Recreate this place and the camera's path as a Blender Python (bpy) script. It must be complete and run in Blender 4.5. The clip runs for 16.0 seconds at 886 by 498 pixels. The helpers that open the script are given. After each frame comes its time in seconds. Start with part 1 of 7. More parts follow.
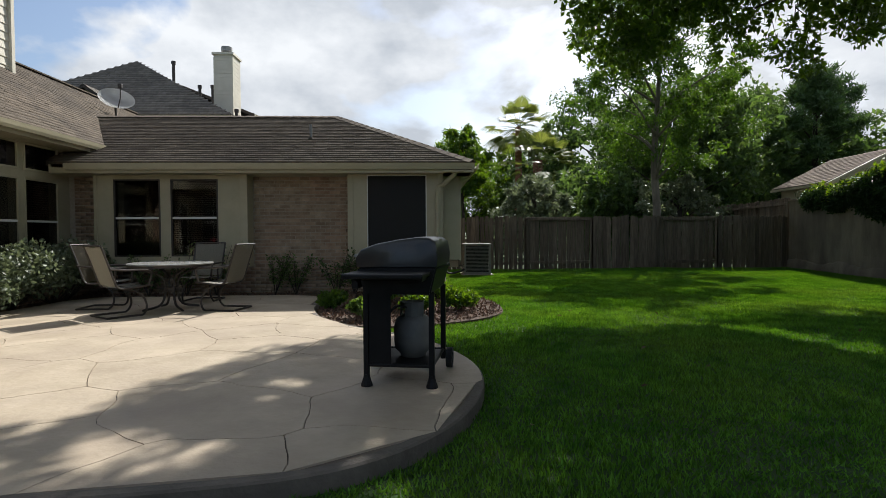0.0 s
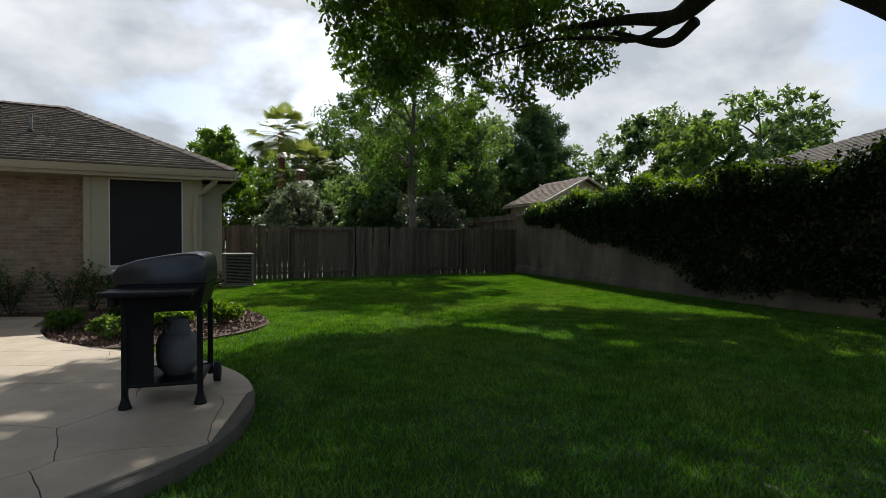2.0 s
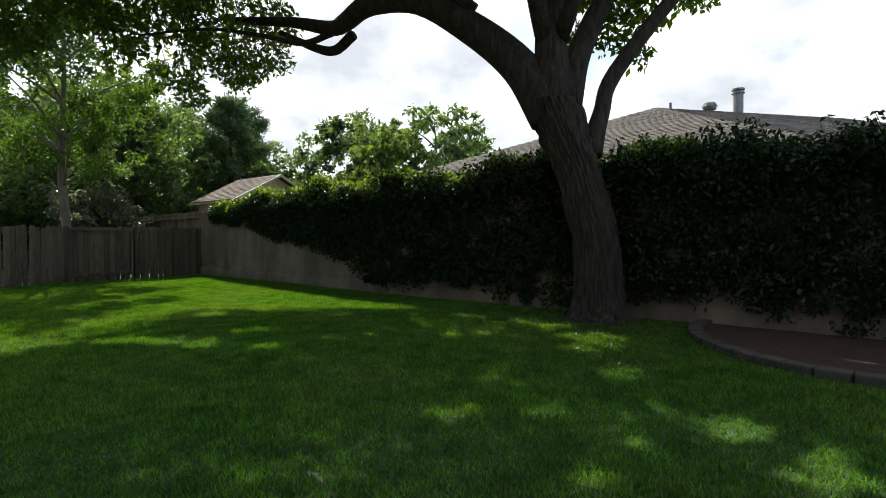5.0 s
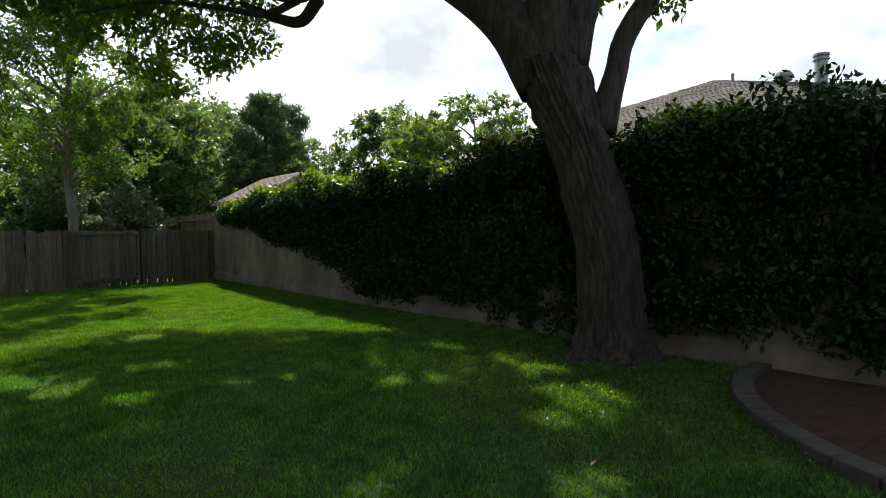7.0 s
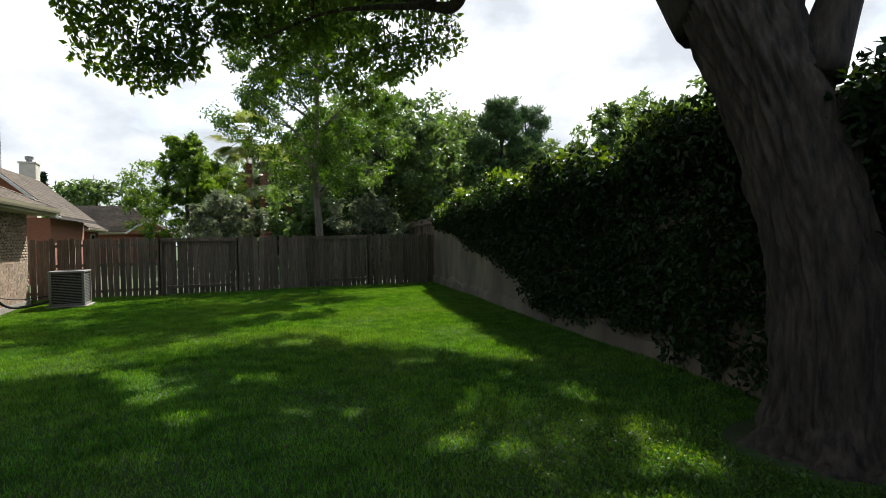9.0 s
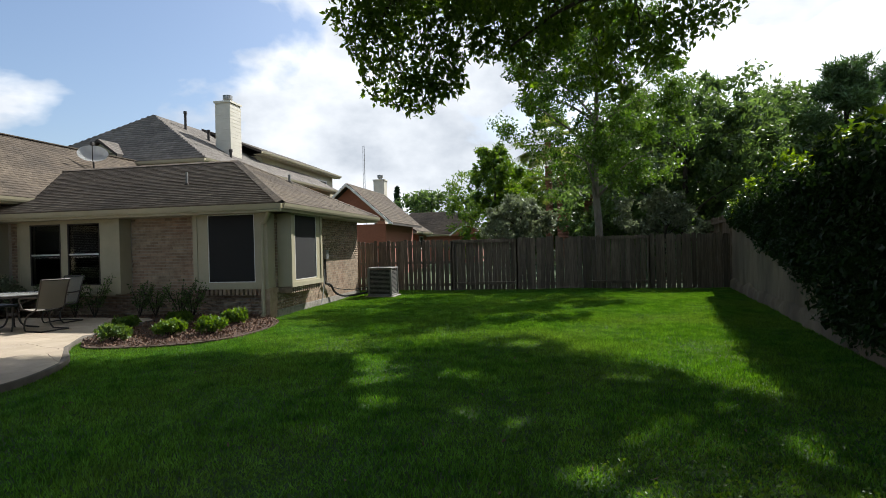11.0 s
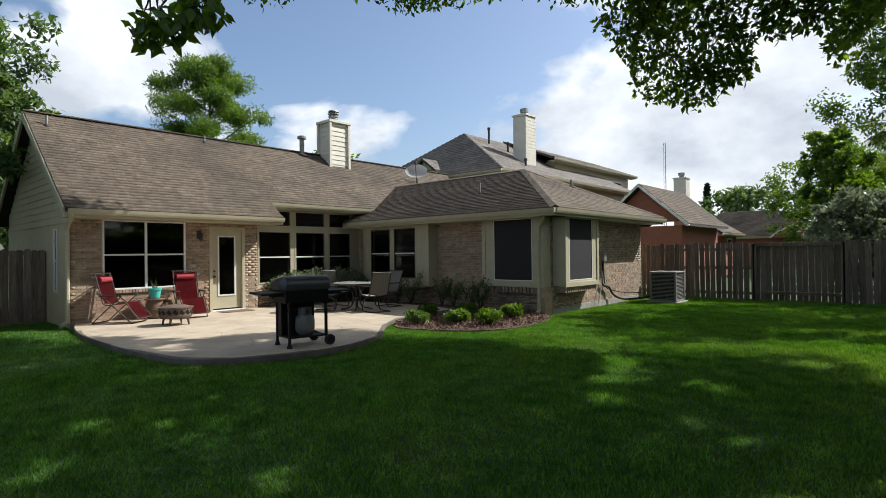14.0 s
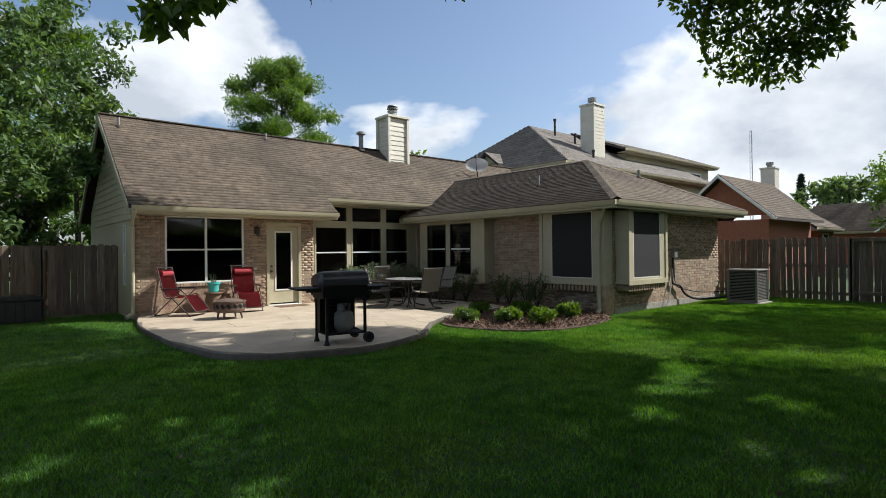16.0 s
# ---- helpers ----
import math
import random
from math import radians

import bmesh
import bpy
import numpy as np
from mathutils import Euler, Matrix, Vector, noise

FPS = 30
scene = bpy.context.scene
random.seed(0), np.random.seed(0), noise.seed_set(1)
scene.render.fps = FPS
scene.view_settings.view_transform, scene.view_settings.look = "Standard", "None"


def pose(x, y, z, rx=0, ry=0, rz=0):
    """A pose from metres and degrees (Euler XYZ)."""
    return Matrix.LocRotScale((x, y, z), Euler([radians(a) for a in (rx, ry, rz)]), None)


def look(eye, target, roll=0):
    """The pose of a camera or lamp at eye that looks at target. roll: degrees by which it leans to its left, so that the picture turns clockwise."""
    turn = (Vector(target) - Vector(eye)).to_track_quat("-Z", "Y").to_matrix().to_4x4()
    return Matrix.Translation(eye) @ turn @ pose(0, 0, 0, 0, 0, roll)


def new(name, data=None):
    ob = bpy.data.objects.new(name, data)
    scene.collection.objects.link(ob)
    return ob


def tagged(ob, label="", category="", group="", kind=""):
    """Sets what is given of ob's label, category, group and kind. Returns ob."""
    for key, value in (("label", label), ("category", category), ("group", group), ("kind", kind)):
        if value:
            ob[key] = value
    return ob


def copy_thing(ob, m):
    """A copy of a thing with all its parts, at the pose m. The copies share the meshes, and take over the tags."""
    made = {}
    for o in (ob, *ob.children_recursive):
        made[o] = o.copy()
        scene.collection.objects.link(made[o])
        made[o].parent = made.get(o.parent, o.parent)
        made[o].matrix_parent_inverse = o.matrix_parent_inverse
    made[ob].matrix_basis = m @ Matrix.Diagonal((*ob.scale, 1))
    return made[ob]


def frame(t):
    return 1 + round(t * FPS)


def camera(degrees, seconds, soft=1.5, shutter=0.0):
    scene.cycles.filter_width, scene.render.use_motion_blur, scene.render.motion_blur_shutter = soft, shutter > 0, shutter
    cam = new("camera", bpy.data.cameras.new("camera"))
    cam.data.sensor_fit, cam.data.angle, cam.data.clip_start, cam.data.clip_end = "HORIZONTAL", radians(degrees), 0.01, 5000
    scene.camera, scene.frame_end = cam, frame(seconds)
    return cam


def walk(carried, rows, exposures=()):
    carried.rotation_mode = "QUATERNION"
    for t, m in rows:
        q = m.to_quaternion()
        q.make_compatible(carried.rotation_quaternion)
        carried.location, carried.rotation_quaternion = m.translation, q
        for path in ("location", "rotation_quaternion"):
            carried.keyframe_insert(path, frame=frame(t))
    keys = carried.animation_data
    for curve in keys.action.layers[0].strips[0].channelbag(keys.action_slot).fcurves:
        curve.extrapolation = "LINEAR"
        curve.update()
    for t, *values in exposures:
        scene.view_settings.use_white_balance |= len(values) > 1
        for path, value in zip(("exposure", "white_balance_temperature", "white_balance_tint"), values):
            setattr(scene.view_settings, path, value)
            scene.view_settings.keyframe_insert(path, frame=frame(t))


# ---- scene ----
cam = camera(78.2, 16.0, soft=0.75)
PATH = [
    (0, (-0.016, 0.468, 1.252), (0.057, 2.466, 1.194), -0.3),
    (0.5, (-0.049, 0.433, 1.28), (0.208, 2.416, 1.24), -0.3),
    (1, (-0.053, 0.401, 1.306), (0.406, 2.347, 1.276), -0.2),
    (1.5, (-0.077, 0.291, 1.327), (0.597, 2.173, 1.295), -0.0),
    (2, (-0.149, 0.07, 1.32), (0.745, 1.858, 1.288), 0.1),
    (2.5, (-0.179, -0.235, 1.274), (0.894, 1.453, 1.244), -0.1),
    (3, (-0.227, -0.502, 1.224), (0.996, 1.08, 1.193), -0.4),
    (3.5, (-0.269, -0.575, 1.245), (1.09, 0.892, 1.214), -0.2),
    (4, (-0.174, -0.601, 1.304), (1.298, 0.753, 1.266), -0.4),
    (4.5, (0.108, -0.577, 1.357), (1.69, 0.646, 1.316), -0.5),
    (5, (0.553, -0.532, 1.385), (2.206, 0.594, 1.338), -0.5),
    (7.5, (3.678, -0.335, 1.528), (5.092, 1.078, 1.469), -1.3),
    (8, (4.244, -0.25, 1.529), (5.509, 1.298, 1.475), -1.5),
    (8.5, (4.795, -0.193, 1.541), (5.8, 1.536, 1.499), -1.4),
    (9, (5.316, -0.2, 1.552), (6.056, 1.657, 1.519), -1.1),
    (9.5, (5.743, -0.09, 1.565), (6.149, 1.868, 1.54), -1.2),
    (10, (6.074, -0.064, 1.577), (6.192, 1.932, 1.558), -1.4),
    (12.5, (7.258, -0.317, 1.536), (6.312, 1.445, 1.543), -1.0),
    (13, (7.352, -0.372, 1.543), (6.255, 1.3, 1.557), -0.9),
    (13.5, (7.428, -0.322, 1.543), (6.196, 1.253, 1.563), -0.7),
    (14, (7.513, -0.216, 1.548), (6.177, 1.272, 1.566), -0.7),
    (14.5, (7.524, -0.115, 1.537), (6.118, 1.308, 1.552), -0.6),
    (15, (7.516, 0.016, 1.525), (6.054, 1.381, 1.538), -0.6),
    (15.5, (7.499, 0.23, 1.523), (6.01, 1.564, 1.531), -0.5),
    (16, (7.497, 0.469, 1.517), (5.977, 1.768, 1.525), -0.6),
]
walk(cam, [(t, look(eye, target, roll)) for t, eye, target, roll in PATH], [(0, 0.40, 6200, 9), (2.5, 0.30, 6200, 9), (5, 0.85, 6350, 9), (8.5, 0.90, 6350, 9), (10, 0.62, 6250, 9), (12.5, 0.60, 6050, 9), (16, 0.54, 6050, 9)])

# ---- light ----
SUN = Vector((0.50, 0.92, 1.0)).normalized()
sun = new("sun", bpy.data.lights.new("sun", "SUN"))
sun.data.energy, sun.data.angle, sun.data.color = 5.0, radians(0.55), (1.0, 0.95, 0.86)
sun.matrix_world = look(SUN * 60, (0, 0, 0))
world = bpy.data.worlds.new("world")
scene.world = world
world.use_nodes = True
wn, wl = world.node_tree.nodes, world.node_tree.links
for n in list(wn):
    wn.remove(n)


def wnode(kind, **kw):
    n = wn.new(kind)
    for k, v in kw.items():
        n.inputs[k].default_value = v
    return n


sky = wn.new("ShaderNodeTexSky")
sky.sky_type, sky.sun_disc = "NISHITA", False
sky.sun_elevation = math.asin(SUN.z)
sky.sun_rotation = math.atan2(SUN.x, SUN.y)
sky.air_density, sky.dust_density, sky.ozone_density = 1.0, 2.2, 1.0
SKY = 0.104
wcoord = wn.new("ShaderNodeTexCoord")
wdiv = wn.new("ShaderNodeMapping")
wdiv.inputs["Scale"].default_value = (1.0, 1.0, 1.7)
wdiv.inputs["Location"].default_value = (0.10, 0.35, 0.62)
wl.new(wcoord.outputs["Generated"], wdiv.inputs["Vector"])
cloud = wnode("ShaderNodeTexNoise", Scale=2.5, Detail=12.0, Roughness=0.50, Distortion=0.15)
wl.new(wdiv.outputs[0], cloud.inputs["Vector"])
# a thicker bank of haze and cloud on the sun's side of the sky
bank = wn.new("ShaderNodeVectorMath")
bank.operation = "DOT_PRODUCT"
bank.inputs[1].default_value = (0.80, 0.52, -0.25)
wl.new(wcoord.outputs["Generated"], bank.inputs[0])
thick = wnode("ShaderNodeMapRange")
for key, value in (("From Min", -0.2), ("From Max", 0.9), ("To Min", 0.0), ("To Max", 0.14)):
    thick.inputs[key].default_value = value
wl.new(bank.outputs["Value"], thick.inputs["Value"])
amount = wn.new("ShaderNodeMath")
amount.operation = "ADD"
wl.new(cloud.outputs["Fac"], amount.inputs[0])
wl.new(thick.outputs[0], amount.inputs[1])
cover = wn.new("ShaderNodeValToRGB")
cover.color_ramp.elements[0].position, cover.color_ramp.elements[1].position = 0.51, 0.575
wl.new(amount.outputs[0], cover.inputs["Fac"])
puff = wnode("ShaderNodeTexNoise", Scale=4.2, Detail=8.0, Roughness=0.55)
wl.new(wdiv.outputs[0], puff.inputs["Vector"])
tone = wn.new("ShaderNodeValToRGB")
tone.color_ramp.elements[0].position, tone.color_ramp.elements[1].position = 0.36, 0.60
tone.color_ramp.elements[0].color = (4.2, 4.4, 4.7, 1)
tone.color_ramp.elements[1].color = (7.0, 7.0, 7.0, 1)
wl.new(puff.outputs["Fac"], tone.inputs["Fac"])
wmix = wn.new("ShaderNodeMix")
wmix.data_type = "RGBA"
wl.new(cover.outputs["Color"], wmix.inputs["Factor"])
wl.new(sky.outputs[0], wmix.inputs[6])
wl.new(tone.outputs["Color"], wmix.inputs[7])
wbg = wnode("ShaderNodeBackground", Strength=SKY)
wl.new(wmix.outputs[2], wbg.inputs["Color"])
wout = wn.new("ShaderNodeOutputWorld")
wl.new(wbg.outputs[0], wout.inputs["Surface"])


# ---- materials ----
def material(name, c1, c2, scale=6.0, rough=0.8, bump=0.2, fine=60.0, metal=0.0, stretch=(1, 1, 1), stain=None,
             stain_scale=0.7, stain_amount=0.5, random_amount=0.0, translucent=0.0, spec=0.5, world_space=True, coat=0.0):
    """Two-scale noise colour, fine bump, optional large stains, per-piece variation and leaf translucency."""
    m = bpy.data.materials.new(name)
    m.use_nodes = True
    nt = m.node_tree
    n, l = nt.nodes, nt.links
    b = n["Principled BSDF"]
    b.inputs["Roughness"].default_value, b.inputs["Metallic"].default_value = rough, metal
    b.inputs["Specular IOR Level"].default_value = spec
    b.inputs["Coat Weight"].default_value = coat
    coord = n.new("ShaderNodeNewGeometry") if world_space else n.new("ShaderNodeTexCoord")
    mapping = n.new("ShaderNodeMapping")
    mapping.inputs["Scale"].default_value = stretch
    l.new(coord.outputs["Position" if world_space else "Object"], mapping.inputs["Vector"])
    a = n.new("ShaderNodeTexNoise")
    a.inputs["Scale"].default_value, a.inputs["Detail"].default_value, a.inputs["Roughness"].default_value = scale, 6.0, 0.62
    l.new(mapping.outputs[0], a.inputs["Vector"])
    ramp = n.new("ShaderNodeValToRGB")
    ramp.color_ramp.elements[0].position, ramp.color_ramp.elements[1].position = 0.32, 0.68
    ramp.color_ramp.elements[0].color, ramp.color_ramp.elements[1].color = (*c1, 1), (*c2, 1)
    l.new(a.outputs["Fac"], ramp.inputs["Fac"])
    colour = ramp.outputs["Color"]
    if stain:
        s = n.new("ShaderNodeTexNoise")
        s.inputs["Scale"].default_value, s.inputs["Detail"].default_value = stain_scale, 5.0
        l.new(mapping.outputs[0], s.inputs["Vector"])
        sr = n.new("ShaderNodeMapRange")
        sr.inputs["From Min"].default_value, sr.inputs["From Max"].default_value = 0.45, 0.68
        sr.inputs["To Max"].default_value = stain_amount
        l.new(s.outputs["Fac"], sr.inputs["Value"])
        mx = n.new("ShaderNodeMix")
        mx.data_type = "RGBA"
        l.new(sr.outputs[0], mx.inputs["Factor"])
        l.new(colour, mx.inputs[6])
        mx.inputs[7].default_value = (*stain, 1)
        colour = mx.outputs[2]
    if random_amount:
        oi = n.new("ShaderNodeObjectInfo")
        ge = n.new("ShaderNodeNewGeometry")
        add = n.new("ShaderNodeMath")
        add.operation = "ADD"
        l.new(oi.outputs["Random"], add.inputs[0])
        l.new(ge.outputs["Random Per Island"], add.inputs[1])
        fr = n.new("ShaderNodeMath")
        fr.operation = "FRACT"
        l.new(add.outputs[0], fr.inputs[0])
        mr = n.new("ShaderNodeMapRange")
        mr.inputs["To Min"].default_value, mr.inputs["To Max"].default_value = 1 - random_amount, 1 + random_amount
        l.new(fr.outputs[0], mr.inputs["Value"])
        hv = n.new("ShaderNodeHueSaturation")
        l.new(mr.outputs[0], hv.inputs["Value"])
        l.new(colour, hv.inputs["Color"])
        colour = hv.outputs["Color"]
    l.new(colour, b.inputs["Base Color"])
    if bump:
        f = n.new("ShaderNodeTexNoise")
        f.inputs["Scale"].default_value, f.inputs["Detail"].default_value = fine, 4.0
        l.new(mapping.outputs[0], f.inputs["Vector"])
        bp = n.new("ShaderNodeBump")
        bp.inputs["Strength"].default_value, bp.inputs["Distance"].default_value = bump, 0.01
        l.new(f.outputs["Fac"], bp.inputs["Height"])
        l.new(bp.outputs[0], b.inputs["Normal"])
    if translucent:
        tr = n.new("ShaderNodeBsdfTranslucent")
        sat = n.new("ShaderNodeHueSaturation")
        sat.inputs["Hue"].default_value, sat.inputs["Saturation"].default_value, sat.inputs["Value"].default_value = 0.47, 1.2, 2.4
        l.new(colour, sat.inputs["Color"])
        l.new(sat.outputs[0], tr.inputs["Color"])
        ms = n.new("ShaderNodeMixShader")
        ms.inputs["Fac"].default_value = translucent
        l.new(b.outputs[0], ms.inputs[1])
        l.new(tr.outputs[0], ms.inputs[2])
        l.new(ms.outputs[0], n["Material Output"].inputs["Surface"])
    return m


M = {}
M["grass"] = material("grass", (0.030, 0.096, 0.017), (0.098, 0.226, 0.042), 3.0, 0.85, 0.0, stain=(0.15, 0.21, 0.05), stain_scale=0.5, stain_amount=0.3, random_amount=0.5, translucent=0.27, spec=0.05)
M["soil"] = material("lawn_soil", (0.016, 0.042, 0.006), (0.035, 0.080, 0.010), 9.0, 0.95, 0.6, 90, stain=(0.055, 0.05, 0.03), stain_scale=0.8, stain_amount=0.4)
M["concrete"] = material("stamped_concrete", (0.37, 0.300, 0.215), (0.50, 0.415, 0.310), 2.2, 0.7, 0.5, 24, stain=(0.34, 0.27, 0.21), stain_scale=0.9, stain_amount=0.6, random_amount=0.05)
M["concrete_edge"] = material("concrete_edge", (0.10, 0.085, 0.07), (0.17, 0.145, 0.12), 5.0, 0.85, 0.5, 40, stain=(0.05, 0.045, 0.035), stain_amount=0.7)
# kerb colour lowered to hold the dense shade by tree and hedge
M["kerb"] = material("shade_darkened_kerb", (0.045, 0.040, 0.032), (0.085, 0.076, 0.062), 5.0, 0.9, 0.6, 40, stain=(0.03, 0.034, 0.02), stain_amount=0.6)
M["joint"] = material("joint", (0.10, 0.08, 0.06), (0.16, 0.125, 0.10), 9.0, 0.95, 0.3, 60)
M["brick"] = material("tan_brick", (0.25, 0.18, 0.12), (0.42, 0.325, 0.23), 7.0, 0.9, 0.55, 70, stain=(0.33, 0.19, 0.13), stain_scale=1.3, stain_amount=0.55, random_amount=0.22)
M["mortar"] = material("mortar", (0.33, 0.29, 0.235), (0.42, 0.375, 0.31), 20.0, 0.95, 0.4, 90)
M["red_brick"] = material("red_brick", (0.26, 0.10, 0.065), (0.36, 0.15, 0.10), 14.0, 0.9, 0.4, 60)
M["trim"] = material("painted_trim", (0.41, 0.37, 0.25), (0.47, 0.425, 0.295), 3.0, 0.55, 0.1, 60, stain=(0.36, 0.32, 0.22), stain_scale=1.1, stain_amount=0.3)
M["siding"] = material("painted_siding", (0.42, 0.375, 0.235), (0.48, 0.435, 0.285), 3.0, 0.6, 0.12, 60, stain=(0.36, 0.34, 0.25), stain_amount=0.35)
M["white"] = material("white_vinyl", (0.66, 0.66, 0.63), (0.74, 0.74, 0.71), 5.0, 0.45, 0.05, 50)
M["chimney"] = material("chimney_siding", (0.62, 0.58, 0.48), (0.70, 0.66, 0.56), 3.0, 0.6, 0.1, 60, stain=(0.50, 0.46, 0.37), stain_amount=0.3)
M["shingle"] = material("shingle", (0.085, 0.064, 0.045), (0.155, 0.120, 0.086), 5.0, 0.92, 0.7, 80, stain=(0.055, 0.043, 0.033), stain_scale=0.5, stain_amount=0.72, random_amount=0.16)
M["shingle_grey"] = material("shingle_grey", (0.13, 0.115, 0.10), (0.23, 0.205, 0.18), 6.0, 0.92, 0.6, 80, stain=(0.09, 0.08, 0.07), stain_scale=0.4, stain_amount=0.5, random_amount=0.16)
M["shingle_tan"] = material("shingle_tan", (0.22, 0.165, 0.13), (0.32, 0.25, 0.20), 6.0, 0.92, 0.5, 80, random_amount=0.12)
M["felt"] = material("roof_felt", (0.045, 0.038, 0.032), (0.075, 0.062, 0.052), 5.0, 0.95, 0.3, 60)
M["fence"] = material("weathered_wood", (0.085, 0.062, 0.045), (0.20, 0.155, 0.115), 5.0, 0.9, 0.7, 40, stretch=(6, 6, 0.5), stain=(0.055, 0.042, 0.033), stain_scale=0.5, stain_amount=0.6, random_amount=0.28)
M["fence_red"] = material("cedar_wood", (0.24, 0.115, 0.06), (0.36, 0.19, 0.11), 5.0, 0.85, 0.5, 40, stretch=(6, 6, 0.5), random_amount=0.2)
M["fence_pale"] = material("pale_wood", (0.30, 0.235, 0.16), (0.42, 0.34, 0.25), 5.0, 0.85, 0.5, 40, stretch=(6, 6, 0.5), random_amount=0.2)
M["stucco"] = material("stained_wall", (0.13, 0.103, 0.073), (0.24, 0.195, 0.142), 2.5, 0.92, 0.6, 30, stretch=(1, 1, 0.3), stain=(0.075, 0.06, 0.045), stain_scale=1.0, stain_amount=0.75)
M["bark"] = material("bark", (0.009, 0.007, 0.006), (0.068, 0.054, 0.042), 16.0, 0.95, 1.0, 22, stretch=(1, 1, 0.22))
M["bark_pale"] = material("pale_bark", (0.10, 0.09, 0.075), (0.19, 0.17, 0.145), 9.0, 0.95, 0.6, 30, stretch=(1, 1, 0.3))
M["bark_red"] = material("palm_trunk", (0.17, 0.075, 0.045), (0.29, 0.14, 0.085), 9.0, 0.95, 0.9, 20)
M["leaf"] = material("leaf", (0.040, 0.088, 0.015), (0.080, 0.150, 0.028), 1.2, 0.45, 0.0, random_amount=0.3, translucent=0.45, spec=0.5)
M["leaf_mid"] = material("mid_leaf", (0.034, 0.082, 0.017), (0.068, 0.135, 0.028), 1.0, 0.55, 0.0, random_amount=0.4, translucent=0.35, spec=0.25)
M["leaf_dark"] = material("dark_leaf", (0.040, 0.080, 0.025), (0.080, 0.134, 0.041), 1.0, 0.5, 0.0, random_amount=0.4, translucent=0.38, spec=0.45)
# ivy base carries the hedge's deep shade; the next one its sunlit top
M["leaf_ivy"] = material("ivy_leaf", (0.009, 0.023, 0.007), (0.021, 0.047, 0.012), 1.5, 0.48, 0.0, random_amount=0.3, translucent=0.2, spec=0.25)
M["leaf_ivy_lit"] = material("lit_ivy_leaf", (0.055, 0.115, 0.016), (0.10, 0.17, 0.030), 1.5, 0.4, 0.0, random_amount=0.3, translucent=0.4)
M["leaf_light"] = material("light_leaf", (0.06, 0.115, 0.025), (0.11, 0.175, 0.045), 1.0, 0.5, 0.0, random_amount=0.3, translucent=0.36)
M["leaf_grey"] = material("grey_leaf", (0.075, 0.10, 0.055), (0.13, 0.16, 0.09), 1.0, 0.5, 0.0, random_amount=0.3, translucent=0.25)
M["needle"] = material("pine_needle", (0.036, 0.080, 0.024), (0.075, 0.14, 0.042), 0.8, 0.55, 0.0, random_amount=0.3, translucent=0.15)
M["frond"] = material("palm_frond", (0.07, 0.12, 0.03), (0.16, 0.19, 0.06), 1.0, 0.5, 0.0, random_amount=0.3, translucent=0.3)
M["cypress"] = material("cypress", (0.016, 0.038, 0.014), (0.03, 0.06, 0.02), 2.0, 0.6, 0.0, random_amount=0.3)
M["mulch"] = material("mulch", (0.11, 0.06, 0.04), (0.25, 0.155, 0.105), 16.0, 0.95, 0.5, 60, random_amount=0.4)
M["mulch_base"] = material("mulch_base", (0.05, 0.03, 0.02), (0.10, 0.062, 0.042), 20.0, 0.95, 0.8, 60)
# red soil, darkened in its colour for the same deep shade
M["red_soil"] = material("red_soil", (0.035, 0.018, 0.012), (0.07, 0.036, 0.024), 12.0, 0.95, 0.8, 50)
M["black"] = material("black_enamel", (0.006, 0.006, 0.0065), (0.011, 0.011, 0.012), 8.0, 0.5, 0.08, 120, spec=0.22, stain=(0.02, 0.018, 0.016), stain_scale=3, stain_amount=0.3)
M["lid"] = material("grey_enamel_lid", (0.020, 0.021, 0.022), (0.034, 0.035, 0.037), 6.0, 0.34, 0.05, 120, coat=0.1)
M["rubber"] = material("rubber", (0.012, 0.012, 0.012), (0.02, 0.02, 0.02), 9.0, 0.85, 0.2, 80)
M["steel"] = material("steel", (0.35, 0.35, 0.36), (0.5, 0.5, 0.5), 9.0, 0.35, 0.05, 90, metal=1.0)
M["galv"] = material("galvanised_metal", (0.22, 0.22, 0.215), (0.34, 0.34, 0.33), 9.0, 0.55, 0.1, 60, metal=0.6)
M["rust"] = material("rusty_metal", (0.09, 0.06, 0.045), (0.17, 0.12, 0.09), 12.0, 0.8, 0.4, 60, metal=0.3)
M["tank"] = material("tank_paint", (0.10, 0.10, 0.095), (0.16, 0.16, 0.15), 5.0, 0.6, 0.1, 60, stain=(0.25, 0.22, 0.17), stain_scale=4, stain_amount=0.5)
M["ac"] = material("ac_paint", (0.16, 0.155, 0.14), (0.23, 0.22, 0.20), 7.0, 0.6, 0.1, 60)
M["sling"] = material("sling_fabric", (0.22, 0.205, 0.165), (0.31, 0.29, 0.24), 70.0, 0.85, 0.3, 200)
M["red_fabric"] = material("red_fabric", (0.25, 0.022, 0.030), (0.34, 0.035, 0.045), 10.0, 0.85, 0.3, 220)
M["bronze"] = material("dark_frame", (0.028, 0.022, 0.018), (0.05, 0.04, 0.033), 9.0, 0.5, 0.1, 90)
M["teal"] = material("teal_glaze", (0.06, 0.42, 0.38), (0.08, 0.50, 0.45), 5.0, 0.35, 0.05, 60)
M["wicker"] = material("brown_stool", (0.11, 0.065, 0.04), (0.19, 0.12, 0.075), 25.0, 0.8, 0.5, 60)
M["table_top"] = material("table_top", (0.25, 0.25, 0.24), (0.36, 0.36, 0.345), 5.0, 0.22, 0.05, 60)
# near-black colour that stands for the lack of light indoors
M["interior"] = material("unlit_room_dark", (0.02, 0.019, 0.018), (0.035, 0.032, 0.03), 3.0, 0.9, 0.0)
